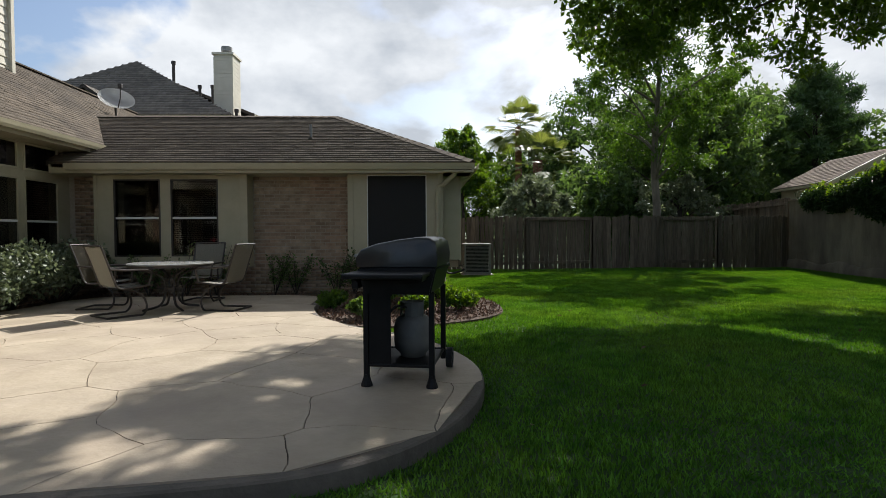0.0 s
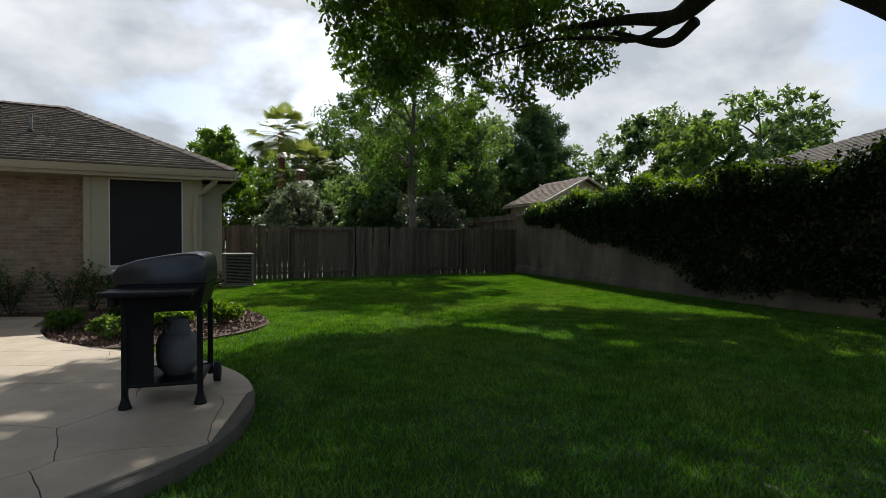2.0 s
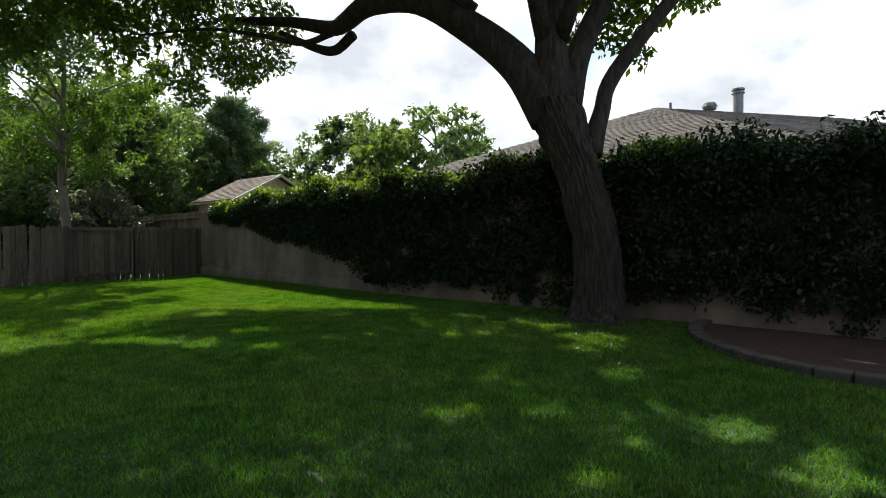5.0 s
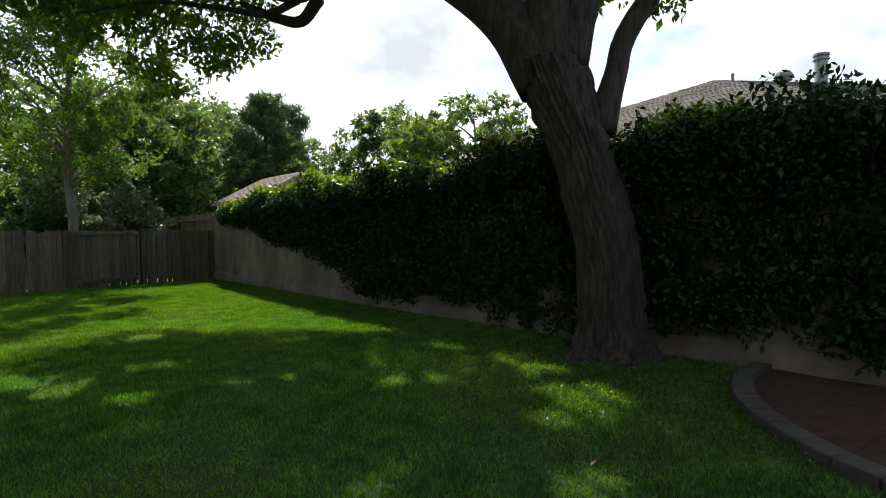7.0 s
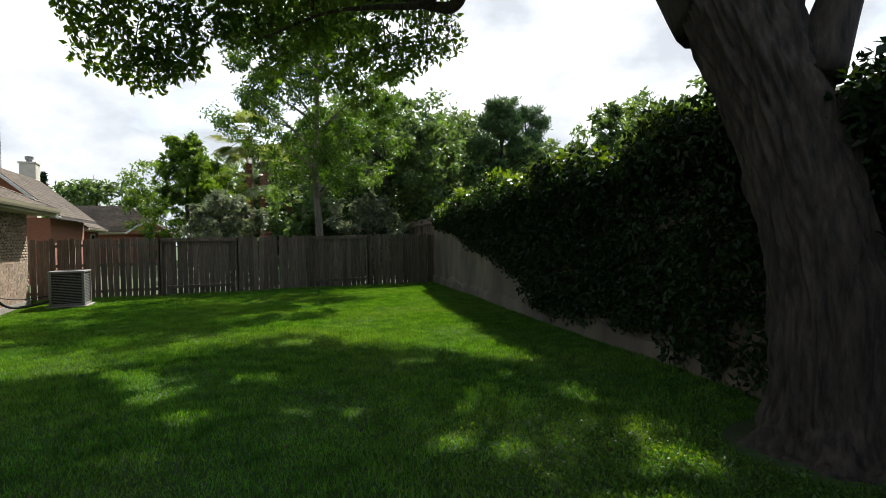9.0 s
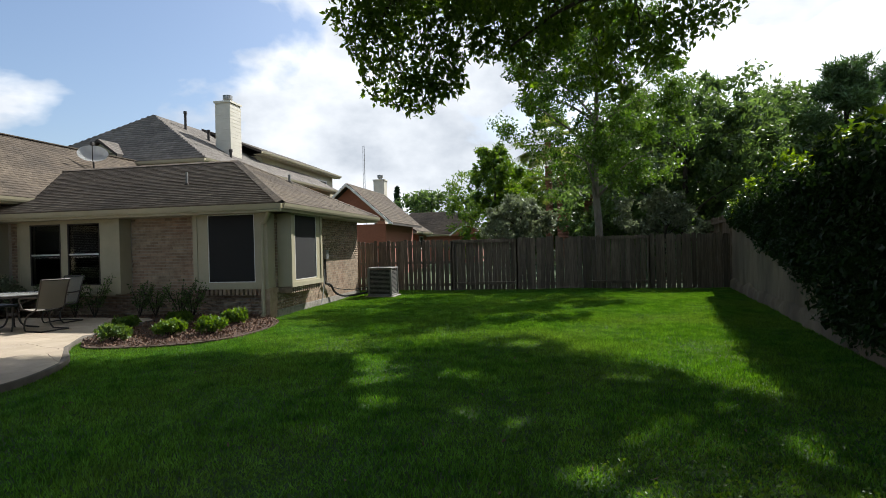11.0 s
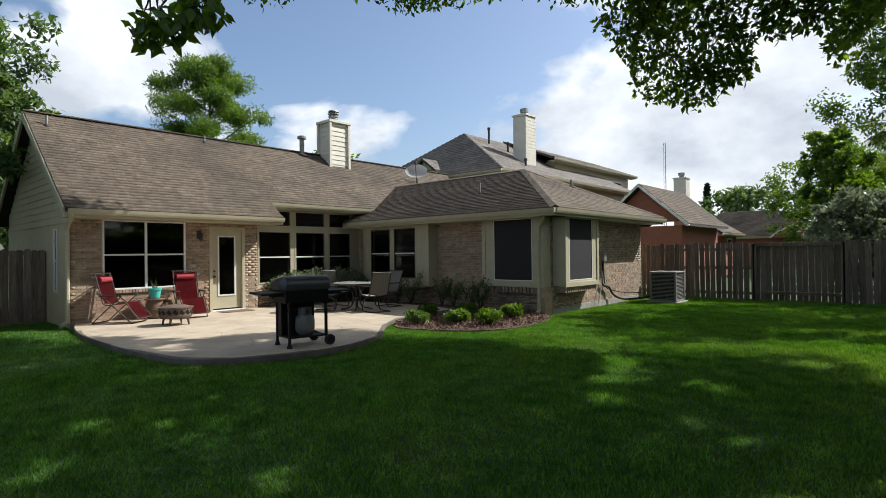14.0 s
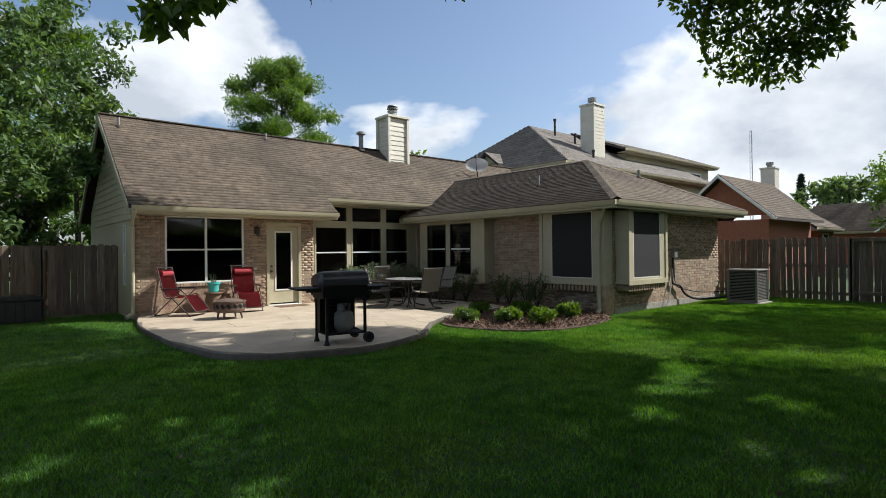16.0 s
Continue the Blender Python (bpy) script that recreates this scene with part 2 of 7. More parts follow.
M["blind"] = material("blind_slat", (0.30, 0.29, 0.26), (0.36, 0.35, 0.32), 5.0, 0.7, 0.0)
M["screen"] = material("solar_screen", (0.008, 0.008, 0.009), (0.014, 0.014, 0.015), 60.0, 0.75, 0.3, 400)
M["dish"] = material("dish_grey", (0.52, 0.52, 0.51), (0.62, 0.62, 0.61), 5.0, 0.5, 0.05, 60)
M["pot_black"] = material("resin", (0.016, 0.016, 0.017), (0.03, 0.03, 0.031), 9.0, 0.6, 0.2, 60)
M["stone"] = material("stone", (0.22, 0.20, 0.17), (0.36, 0.33, 0.29), 9.0, 0.9, 0.6, 40)


def glass_material(name, tint, rough=0.03):
    m = bpy.data.materials.new(name)
    m.use_nodes = True
    b = m.node_tree.nodes["Principled BSDF"]
    b.inputs["Base Color"].default_value = (*tint, 1)
    b.inputs["Roughness"].default_value = rough
    b.inputs["Transmission Weight"].default_value = 1.0
    b.inputs["IOR"].default_value = 1.45
    return m


M["glass"] = glass_material("window_glass", (0.30, 0.31, 0.30))


# ---- mesh helpers ----
def finish(name, bm, mat, smooth=False):
    me = bpy.data.meshes.new(name)
    bm.normal_update()
    bm.to_mesh(me)
    bm.free()
    me.materials.append(M[mat] if isinstance(mat, str) else mat)
    if smooth:
        me.polygons.foreach_set("use_smooth", [True] * len(me.polygons))
    return me


def part(name, bm, mat, parent=None, label="", smooth=False):
    ob = new(name, finish(name, bm, mat, smooth))
    if parent is not None:
        ob.parent = parent
    if label:
        ob["label"] = label
    return ob


def thing(name, label, category, group="", at=(0, 0, 0), turn=0.0, kind=""):
    e = new(name)
    e.empty_display_size = 0.1
    e.matrix_basis = pose(*at, 0, 0, turn)
    return tagged(e, label, category, group, kind)


def box(bm, x0, y0, z0, x1, y1, z1, bevel=0.0, m=None):
    r = bmesh.ops.create_cube(bm, size=1.0, matrix=Matrix.Translation(((x0 + x1) / 2, (y0 + y1) / 2, (z0 + z1) / 2)) @ Matrix.Diagonal((abs(x1 - x0), abs(y1 - y0), abs(z1 - z0), 1)))
    vs = r["verts"]
    if bevel:
        es = list({e for v in vs for e in v.link_edges})
        rb = bmesh.ops.bevel(bm, geom=es, offset=bevel, segments=2, affect="EDGES", profile=0.6)
        vs = list({v for f in rb["faces"] for v in f.verts} | {v for v in vs if v.is_valid})
    if m is not None:
        bmesh.ops.transform(bm, matrix=m, verts=vs)
    return bm


def rod(bm, p0, p1, r0, r1=None, n=10):
    p0, p1 = Vector(p0), Vector(p1)
    r1 = r0 if r1 is None else r1
    d = p1 - p0
    m = Matrix.Translation((p0 + p1) / 2) @ d.to_track_quat("Z", "Y").to_matrix().to_4x4()
    bmesh.ops.create_cone(bm, cap_ends=True, segments=n, radius1=r0, radius2=r1, depth=d.length, matrix=m)
    return bm


def tube(bm, points, radii, n=10):
    """A bent tube through points, closed at both ends."""
    pts = [Vector(p) for p in points]
    if not isinstance(radii, (list, tuple)):
        radii = [radii] * len(pts)
    rings = []
    side = None
    for i, p in enumerate(pts):
        d = (pts[min(i + 1, len(pts) - 1)] - pts[max(i - 1, 0)]).normalized()
        if side is None:
            side = d.orthogonal().normalized()
        side = (side - d * side.dot(d)).normalized()
        up = d.cross(side)
        rings.append([bm.verts.new(p + (side * math.cos(2 * math.pi * k / n) + up * math.sin(2 * math.pi * k / n)) * radii[i]) for k in range(n)])
    for a, b in zip(rings, rings[1:]):
        for k in range(n):
            bm.faces.new((a[k], a[(k + 1) % n], b[(k + 1) % n], b[k]))
    bm.faces.new(rings[0][::-1])
    bm.faces.new(rings[-1])
    return bm


def lathe(bm, profile, n=24, centre=(0, 0)):
    """A turned shape from (radius, z) pairs about a vertical axis."""
    rings = []
    for r, z in profile:
        rings.append([bm.verts.new((centre[0] + r * math.cos(2 * math.pi * k / n), centre[1] + r * math.sin(2 * math.pi * k / n), z)) for k in range(n)])
    for a, b in zip(rings, rings[1:]):
        for k in range(n):
            bm.faces.new((a[k], a[(k + 1) % n], b[(k + 1) % n], b[k]))
    bm.faces.new(rings[0][::-1])
    bm.faces.new(rings[-1])
    return bm


def prism(bm, outline, z0, z1):
    lo = [bm.verts.new((x, y, z0)) for x, y in outline]
    hi = [bm.verts.new((x, y, z1)) for x, y in outline]
    n = len(outline)
    for k in range(n):
        bm.faces.new((lo[k], lo[(k + 1) % n], hi[(k + 1) % n], hi[k]))
    bm.faces.new(hi)
    bm.faces.new(lo[::-1])
    return bm


def spline(points, per=8):
    """A smooth curve through points, of any dimension."""
    p = [np.array(q, float) for q in points]
    p = [2 * p[0] - p[1]] + p + [2 * p[-1] - p[-2]]
    out = []
    for i in range(1, len(p) - 2):
        for k in range(per):
            t = k / per
            out.append(0.5 * (2 * p[i] + (p[i + 1] - p[i - 1]) * t + (2 * p[i - 1] - 5 * p[i] + 4 * p[i + 1] - p[i + 2]) * t * t + (3 * p[i] - p[i - 1] - 3 * p[i + 1] + p[i + 2]) * t ** 3))
    out.append(p[-2])
    return out


def np_mesh(name, verts, faces, mat):
    """A mesh from an array of places and an array of equal-sided faces."""
    me = bpy.data.meshes.new(name)
    v, f = np.asarray(verts, np.float32), np.asarray(faces, np.int32)
    me.vertices.add(len(v))
    me.vertices.foreach_set("co", v.ravel())
    k = f.shape[1]
    me.loops.add(f.size)
    me.loops.foreach_set("vertex_index", f.ravel())
    me.polygons.add(len(f))
    me.polygons.foreach_set("loop_start", np.arange(0, f.size, k, dtype=np.int32))
    me.polygons.foreach_set("loop_total", np.full(len(f), k, np.int32))
    me.update()
    me.validate()
    me.materials.append(M[mat])
    return me


rng = np.random.default_rng(7)


def unit(n):
    v = rng.normal(size=(n, 3))
    return v / np.linalg.norm(v, axis=1, keepdims=True)


def leaf_mesh(name, places, size, mat, ratio=0.5, droop=0.4, vary=0.35):
    """Many folded four-cornered leaves at places, in all directions but mostly drooping."""
    n = len(places)
    d = unit(n)
    d[:, 2] -= droop
    d /= np.linalg.norm(d, axis=1, keepdims=True)
    s = np.cross(d, unit(n))
    s /= np.linalg.norm(s, axis=1, keepdims=True) + 1e-6
    nn = np.cross(d, s)
    ln = size * (1 + vary * rng.uniform(-1, 1, (n, 1)))
    w = ln * ratio * 0.5
    a = places
    v = np.empty((n, 4, 3))
    v[:, 0] = a
    v[:, 1] = a + d * ln * 0.45 + s * w + nn * w * 0.35
    v[:, 2] = a + d * ln
    v[:, 3] = a + d * ln * 0.45 - s * w + nn * w * 0.35
    k = np.arange(n)[:, None] * 4
    return np_mesh(name, v.reshape(-1, 3), np.concatenate([k + [0, 1, 2], k + [0, 2, 3]]), mat)


def clump_points(centres, radii, per, flat=0.75, shell=0.35):
    """Places in and on uneven clumps round the centres."""
    c = np.repeat(np.asarray(centres, float), per, 0)
    r = np.repeat(np.asarray(radii, float), per)[:, None]
    q = unit(len(c)) * (shell + (1 - shell) * rng.random((len(c), 1)) ** 0.6) * r
    q[:, 2] *= flat
    return c + q


# ---- plan (metres) ----
XP, XB, XW = -6.66, -7.15, -13.1          # porch wall, tall-window wall, west wall
YS, YC = 3.24, 7.72                       # south gable wall, porch corner
YF, YFB, YN = 11.78, 11.42, 17.40         # wing front wall, its bay, wing north wall
XE, XEB = 0.40, 0.75                      # wing east wall, its bay
SM, EM, ZM = 0.723, -5.95, 2.63            # main roof: slope, eave x, eave z
RX, RZ = -9.70, 2.63 + 0.723 * 3.75        # main ridge
SW, ZW, EW, EF = 0.455, 2.63, 0.97, 11.03  # wing roof: slope, eave z, east eave x, front eave y
WRY = 14.47                               # wing ridge line
WRZ = ZW + SW * (WRY - EF)
WRX = -2.15
FENCE_Y, WALL_A, WALL_B = 18.62, (8.75, -4.6), (12.45, 18.62)

# ---- ground ----
PATIO = [(-6.64, 3.32), (-5.6, 3.06), (-4.4, 2.90), (-3.2, 2.86), (-2.2, 2.86), (-1.3, 2.93), (-0.48, 3.12), (0.06, 3.60), (0.37, 4.3), (0.45, 5.05), (0.28, 5.8), (-0.12, 6.55),
         (-0.84, 7.25), (-1.40, 8.0), (-1.70, 8.9), (-1.80, 9.8), (-1.95, 10.55), (-2.6, 10.85)]
patio_edge = [tuple(q) for q in spline(PATIO, 6)]
patio_outline = patio_edge + [(-4.0, 10.85), (-6.0, 10.75), (-6.3, 10.2), (-6.35, 9.0), (-6.62, 8.0), (-6.64, 7.7), (-6.64, 5.0)]


def ground_z(x, y):
    return 0.012 * np.sin(x * 0.9 + 1.3) * np.cos(y * 0.7) + 0.002 * np.maximum(y - 8, 0) * (np.asarray(y) < 40)


def inside(px, py, poly):
    res = np.zeros(np.shape(px), bool)
    j = len(poly) - 1
    for i in range(len(poly)):
        (xi, yi), (xj, yj) = poly[i], poly[j]
        hit = ((yi > py) != (yj > py)) & (px < (xj - xi) * (py - yi) / (yj - yi + 1e-12) + xi)
        res ^= hit
        j = i
    return res


def ground():
    xs = np.concatenate([[-900, -300, -120, -60, -35], np.arange(-24, 30.1, 0.5), [45, 80, 150, 300, 900]])
    ys = np.concatenate([[-900, -300, -120, -60, -30], np.arange(-16, 34.1, 0.5), [45, 70, 120, 300, 900]])
    X, Y = np.meshgrid(xs, ys, indexing="ij")
    Z = ground_z(X, Y) * ((abs(X) < 30) & (abs(Y) < 40)) - 0.0
    n, m = X.shape
    idx = np.arange(n * m).reshape(n, m)
    f = np.stack([idx[:-1, :-1], idx[1:, :-1], idx[1:, 1:], idx[:-1, 1:]], -1).reshape(-1, 4)
    ob = new("ground", np_mesh("ground", np.stack([X, Y, Z], -1).reshape(-1, 3), f, "soil"))
    tagged(ob, "dark soil under a mown green lawn", "ground", kind="structure")


ground()


def side_wall_x(y):
    t = (y - WALL_A[1]) / (WALL_B[1] - WALL_A[1])
    return WALL_A[0] + t * (WALL_B[0] - WALL_A[0])


def cut(poly, n, d):
    """The part of a polygon where p.n <= d."""
    out = []
    for i, p in enumerate(poly):
        q = poly[(i + 1) % len(poly)]
        a, b = p[0] * n[0] + p[1] * n[1] - d, q[0] * n[0] + q[1] * n[1] - d
        if a <= 0:
            out.append(p)
        if (a < 0 < b) or (b < 0 < a):
            t = a / (a - b)
            out.append((p[0] + t * (q[0] - p[0]), p[1] + t * (q[1] - p[1])))
    return out


def patio():
    bm = bmesh.new()
    prism(bm, patio_outline, -0.1, 0.088)
    base = part("pavement", bm, "joint")
    tagged(base, "tan stamped concrete patio slab with curved edge", "patio", kind="structure")
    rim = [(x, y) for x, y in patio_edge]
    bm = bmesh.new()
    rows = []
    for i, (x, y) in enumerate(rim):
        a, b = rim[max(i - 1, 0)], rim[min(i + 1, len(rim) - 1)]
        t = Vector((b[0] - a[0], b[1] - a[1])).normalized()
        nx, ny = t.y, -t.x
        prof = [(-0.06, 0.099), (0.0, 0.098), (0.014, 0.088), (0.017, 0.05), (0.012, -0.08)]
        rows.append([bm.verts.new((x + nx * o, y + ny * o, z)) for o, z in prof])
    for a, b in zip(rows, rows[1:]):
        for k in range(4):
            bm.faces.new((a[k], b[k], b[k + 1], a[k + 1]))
    part("slab_edge", bm, "concrete_edge", base, "concrete edge, darker than the slab top")
    r = random.Random(5)
    seeds = []
    for i in range(-7, 2):
        for j in range(2, 12):
            seeds.append((i + 0.5 + (j % 2) * 0.45 + r.uniform(-0.42, 0.42), j + r.uniform(-0.42, 0.42)))

    def wob(x, y):
        v = noise.noise_vector((x * 1.7, y * 1.7, 3.1)) * 0.11 + noise.noise_vector((x * 5.0, y * 5.0, 8.1)) * 0.03
        return x + v.x, y + v.y
    for s in seeds:
        cell = [(s[0] - 1.6, s[1] - 1.6), (s[0] + 1.6, s[1] - 1.6), (s[0] + 1.6, s[1] + 1.6), (s[0] - 1.6, s[1] + 1.6)]
        for o in seeds:
            if o is s or abs(o[0] - s[0]) > 3 or abs(o[1] - s[1]) > 3:
                continue
            n = Vector((o[0] - s[0], o[1] - s[1]))
            ln = n.length
            n /= ln
            cell = cut(cell, n, n.dot(Vector(((s[0] + o[0]) / 2, (s[1] + o[1]) / 2))) - 0.0035)
        dense = []
        for i, p in enumerate(cell):
            q = cell[(i + 1) % len(cell)]
            k = max(1, int(math.dist(p, q) / 0.09))
            dense += [wob(p[0] + (q[0] - p[0]) * a / k, p[1] + (q[1] - p[1]) * a / k) for a in range(k)]
        ins = [inside(np.array(x), np.array(y), patio_outline) for x, y in dense]
        if not any(ins):
            continue
        if not all(ins):
            # pull outside corners back to the slab's outline
            fixed = []
            for (x, y), ok in zip(dense, ins):
                if not ok:
                    lo, hi = 0.0, 1.0
                    if not inside(np.array(s[0]), np.array(s[1]), patio_outline):
                        continue
                    for _ in range(14):
                        mid = (lo + hi) / 2
                        if inside(np.array(s[0] + (x - s[0]) * mid), np.array(s[1] + (y - s[1]) * mid), patio_outline):
                            lo = mid
                        else:
                            hi = mid
                    x, y = s[0] + (x - s[0]) * lo, s[1] + (y - s[1]) * lo
                fixed.append((x, y))
            dense = fixed
        if len(dense) < 4:
            continue
        bm = bmesh.new()
        try:
            prism(bm, dense, 0.07, 0.100)
        except ValueError:
            bm.free()
            continue
        part("paving_stone", bm, "concrete", base)


patio()


# ---- house ----
def cells_wall(bm, axis, c0, c1, u0, u1, z0, z1, holes):
    """A wall slab between c0 and c1 on its axis, with square holes (u0, u1, z0, z1)."""
    us = sorted({u0, u1, *[h[0] for h in holes], *[h[1] for h in holes]})
    zs = sorted({z0, z1, *[h[2] for h in holes], *[h[3] for h in holes]})
    for a, b in zip(us, us[1:]):
        for c, d in zip(zs, zs[1:]):
            um, zm = (a + b) / 2, (c + d) / 2
            if any(h[0] < um < h[1] and h[2] < zm < h[3] for h in holes) or not (u0 < um < u1 and z0 < zm < z1):
                continue
            if axis == "x":
                box(bm, c0, a, c, c1, b, d)
            else:
                box(bm, a, c0, c, b, c1, d)
    bmesh.ops.remove_doubles(bm, verts=bm.verts[:], dist=0.0002)


def bricks(parent, axis, plane, out, u0, u1, z0, z1, holes, pick=None, depth=0.009, soldier=None):
    """Running-bond bricks proud of a wall's face; those inside pick are parts, the rest one mesh."""
    L, H, J = 0.194, 0.060, 0.011
    proto = bmesh.new()
    box(proto, -L / 2, -0.02, -H / 2, L / 2, depth, H / 2)
    me = finish("brick", proto, "brick")
    rest_v, count, row = [], 0, 0
    r = random.Random(int(abs(plane) * 100))
    z = z0 + J
    while z + H <= z1 + 0.005:
        zc = z + H / 2
        u = u0 + (0 if row % 2 else -(L + J) / 2)
        while u < u1:
            a, b = max(u, u0), min(u + L, u1)
            u += L + J
            if b - a < 0.03:
                continue
            segs = [(a, b)]
            for h in holes:
                if h[2] - 0.01 < zc < h[3] + 0.01:
                    kept_segs = []
                    for s0, s1 in segs:
                        if s1 <= h[0] or s0 >= h[1]:
                            kept_segs.append((s0, s1))
                        else:
                            if h[0] - s0 > 0.03:
                                kept_segs.append((s0, h[0]))
                            if s1 - h[1] > 0.03:
                                kept_segs.append((h[1], s1))
                    segs = kept_segs
            for s0, s1 in segs:
                uc, w = (s0 + s1) / 2, s1 - s0
                dz = r.uniform(-0.002, 0.002)
                if axis == "x":
                    m = Matrix.Translation((plane, uc, zc + dz)) @ pose(0, 0, 0, 0, 0, -90 * out)
                else:
                    m = Matrix.Translation((uc, plane, zc + dz)) @ pose(0, 0, 0, 0, 0, 0 if out > 0 else 180)
                m = m @ Matrix.Diagonal((w / L, 1 + r.uniform(-0.2, 0.35), 1, 1))
                if pick and pick[0] < uc < pick[1] and pick[2] < zc < pick[3] and count < 300 and w > 0.9 * L:
                    ob = new("brick", me)
                    ob.parent = parent
                    ob.matrix_basis = m
                    count += 1
                else:
                    rest_v.append(m)
        z += H + J
        row += 1
    base = np.array([v.co[:] for v in me.vertices])
    fb = np.array([p.vertices[:] for p in me.polygons])
    V, F = [], []
    for i, m in enumerate(rest_v):
        mm = np.array(m)
        V.append(base @ mm[:3, :3].T + mm[:3, 3])
        F.append(fb + 8 * i)
    if V:
        ob = new("brickwork", np_mesh("brickwork", np.concatenate(V), np.concatenate(F), "brick"))
        ob.parent = parent
        tagged(ob, "tan and rose running-bond bricks", kind="stuff")


def placed(axis, out, plane, u, z=0.0):
    """The pose of a wall fitting whose own x runs along the wall and whose -y faces out."""
    if axis == "y":
        return pose(u, plane, z, 0, 0, 0 if out < 0 else 180)
    return pose(plane, u, z, 0, 0, 90 if out > 0 else -90)


def window(parent, axis, out, plane, u0, u1, z0, z1, panes_u=1, rail=0.5, frame_mat="trim", width=0.045, blind=None, sill=False, transom=False, depth=0.07):
    """A window with jambs, meeting rail, mullions and glass, set in its opening."""
    w = u1 - u0
    win = new("window")
    win.parent = parent
    win.matrix_basis = placed(axis, out, plane, (u0 + u1) / 2)
    bm = bmesh.new()
    box(bm, -w / 2, 0.0, z0, -w / 2 + width, depth, z1, 0.006)
    box(bm, w / 2 - width, 0.0, z0, w / 2, depth, z1, 0.006)
    box(bm, -w / 2 + width, 0.002, z0, w / 2 - width, depth - 0.004, z0 + width, 0.006)
    box(bm, -w / 2 + width, 0.002, z1 - width, w / 2 - width, depth - 0.004, z1, 0.006)
    part("window_frame", bm, frame_mat, win)
    for k in range(1, panes_u):
        u = -w / 2 + w * k / panes_u
        bm = bmesh.new()
        box(bm, u - width * 0.7, 0.005, z0 + width, u + width * 0.7, depth - 0.008, z1 - width, 0.005)
        part("mullion", bm, frame_mat, win)
    zr = z0 + (z1 - z0) * rail
    if rail:
        bm = bmesh.new()
        box(bm, -w / 2 + width, 0.010, zr - 0.02, w / 2 - width, depth - 0.012, zr + 0.02, 0.004)
        part("meeting_rail", bm, "white", win)
    for k in range(panes_u):
        a, b = -w / 2 + w * k / panes_u + width * 0.7, -w / 2 + w * (k + 1) / panes_u - width * 0.7
        for c, d in ([(z0 + width, zr - 0.02), (zr + 0.02, z1 - width)] if rail else [(z0 + width, z1 - width)]):
            bm = bmesh.new()
            box(bm, a, 0.030, c, b, 0.036, d)
            part("pane", bm, "glass", win)
        if blind and k in blind:
            bm = bmesh.new()
            zz = z1 - width - 0.05
            lim = blind[k]
            while zz > z0 + (z1 - z0) * lim:
                box(bm, a + 0.02, 0.10, zz, b - 0.02, 0.128, zz + 0.006, m=None)
                zz -= 0.042
            part("blind", bm, "blind", win, "half-lowered horizontal blind")
    if sill:
        bm = bmesh.new()
        box(bm, -w / 2 - 0.04, -0.05, z0 - 0.05, w / 2 + 0.04, 0.05, z0, 0.008)
        part("window_sill", bm, "trim", win)
    return win


def roof_tabs(name, parent, origin, along, up, poly, mat, pick=0, tab=0.30, row=0.135, lift=0.012):
    """Shingle tabs over a flat slope. poly: its outline in (along, up) metres from origin."""
    o, ua, uu = np.array(origin, float), np.array(along, float), np.array(up, float)
    nn = np.cross(ua, uu)
    nn /= np.linalg.norm(nn)
    nn = nn if nn[2] > 0 else -nn
    vmax = max(p[1] for p in poly)
    vmin = min(p[1] for p in poly)
    V = []
    v = vmin
    while v < vmax - 0.02:
        vm = v + row * 0.5
        xs = []
        for i, p in enumerate(poly):
            q = poly[(i + 1) % len(poly)]
            if (p[1] - vm) * (q[1] - vm) < 0:
                xs.append(p[0] + (vm - p[1]) / (q[1] - p[1]) * (q[0] - p[0]))
        if len(xs) >= 2:
            a, b = min(xs), max(xs)
            u = a - rng.uniform(0, tab)
            while u < b:
                w = tab * rng.uniform(0.72, 1.2)
                s, e = max(u, a), min(u + w - 0.006, b)
                if e - s > 0.03:
                    t = lift * rng.uniform(0.6, 1.5)
                    V.append((s, e, v + rng.uniform(-0.008, 0.006), min(v + row * 1.12, vmax), t))
                u += w
        v += row
    T = np.array(V)

    def corner(u, vv, h):
        return o + u[:, None] * ua + vv[:, None] * uu + h[:, None] * nn
    z = np.zeros(len(T)) + 0.001
    P = np.stack([corner(T[:, 0], T[:, 2], T[:, 4]), corner(T[:, 1], T[:, 2], T[:, 4]), corner(T[:, 1], T[:, 3], z + 0.003), corner(T[:, 0], T[:, 3], z + 0.003), corner(T[:, 0], T[:, 2], z), corner(T[:, 1], T[:, 2], z)], 1)
    keep = np.ones(len(T), bool)
    if pick:
        for i in range(min(pick, len(T))):
            me = np_mesh("shingle", P[i] - P[i][0], [[0, 1, 2, 3], [4, 5, 1, 0]], mat)
            ob = new("shingle", me)
            ob.parent = parent
            ob.location = P[i][0]
            keep[i] = False
    P = P[keep]
    k = np.arange(len(P))[:, None] * 6
    ob = new(name, np_mesh(name, P.reshape(-1, 3), np.concatenate([k + [0, 1, 2, 3], k + [4, 5, 1, 0]]), mat))
    ob.parent = parent
    tagged(ob, "weathered brown asphalt shingles with dark streaks", kind="stuff")


def deck(parent, name, quad, mat="felt", thick=0.10):
    """A roof plane of some thickness under its shingles."""
    bm = bmesh.new()
    hi = [bm.verts.new(p) for p in quad]
    lo = [bm.verts.new((p[0], p[1], p[2] - thick)) for p in quad]
    n = len(quad)
    bm.faces.new(hi)
    bm.faces.new(lo[::-1])
    for k in range(n):
        bm.faces.new((hi[k], lo[k], lo[(k + 1) % n], hi[(k + 1) % n]))
    bmesh.ops.recalc_face_normals(bm, faces=bm.faces[:])
    return part(name, bm, mat, parent)


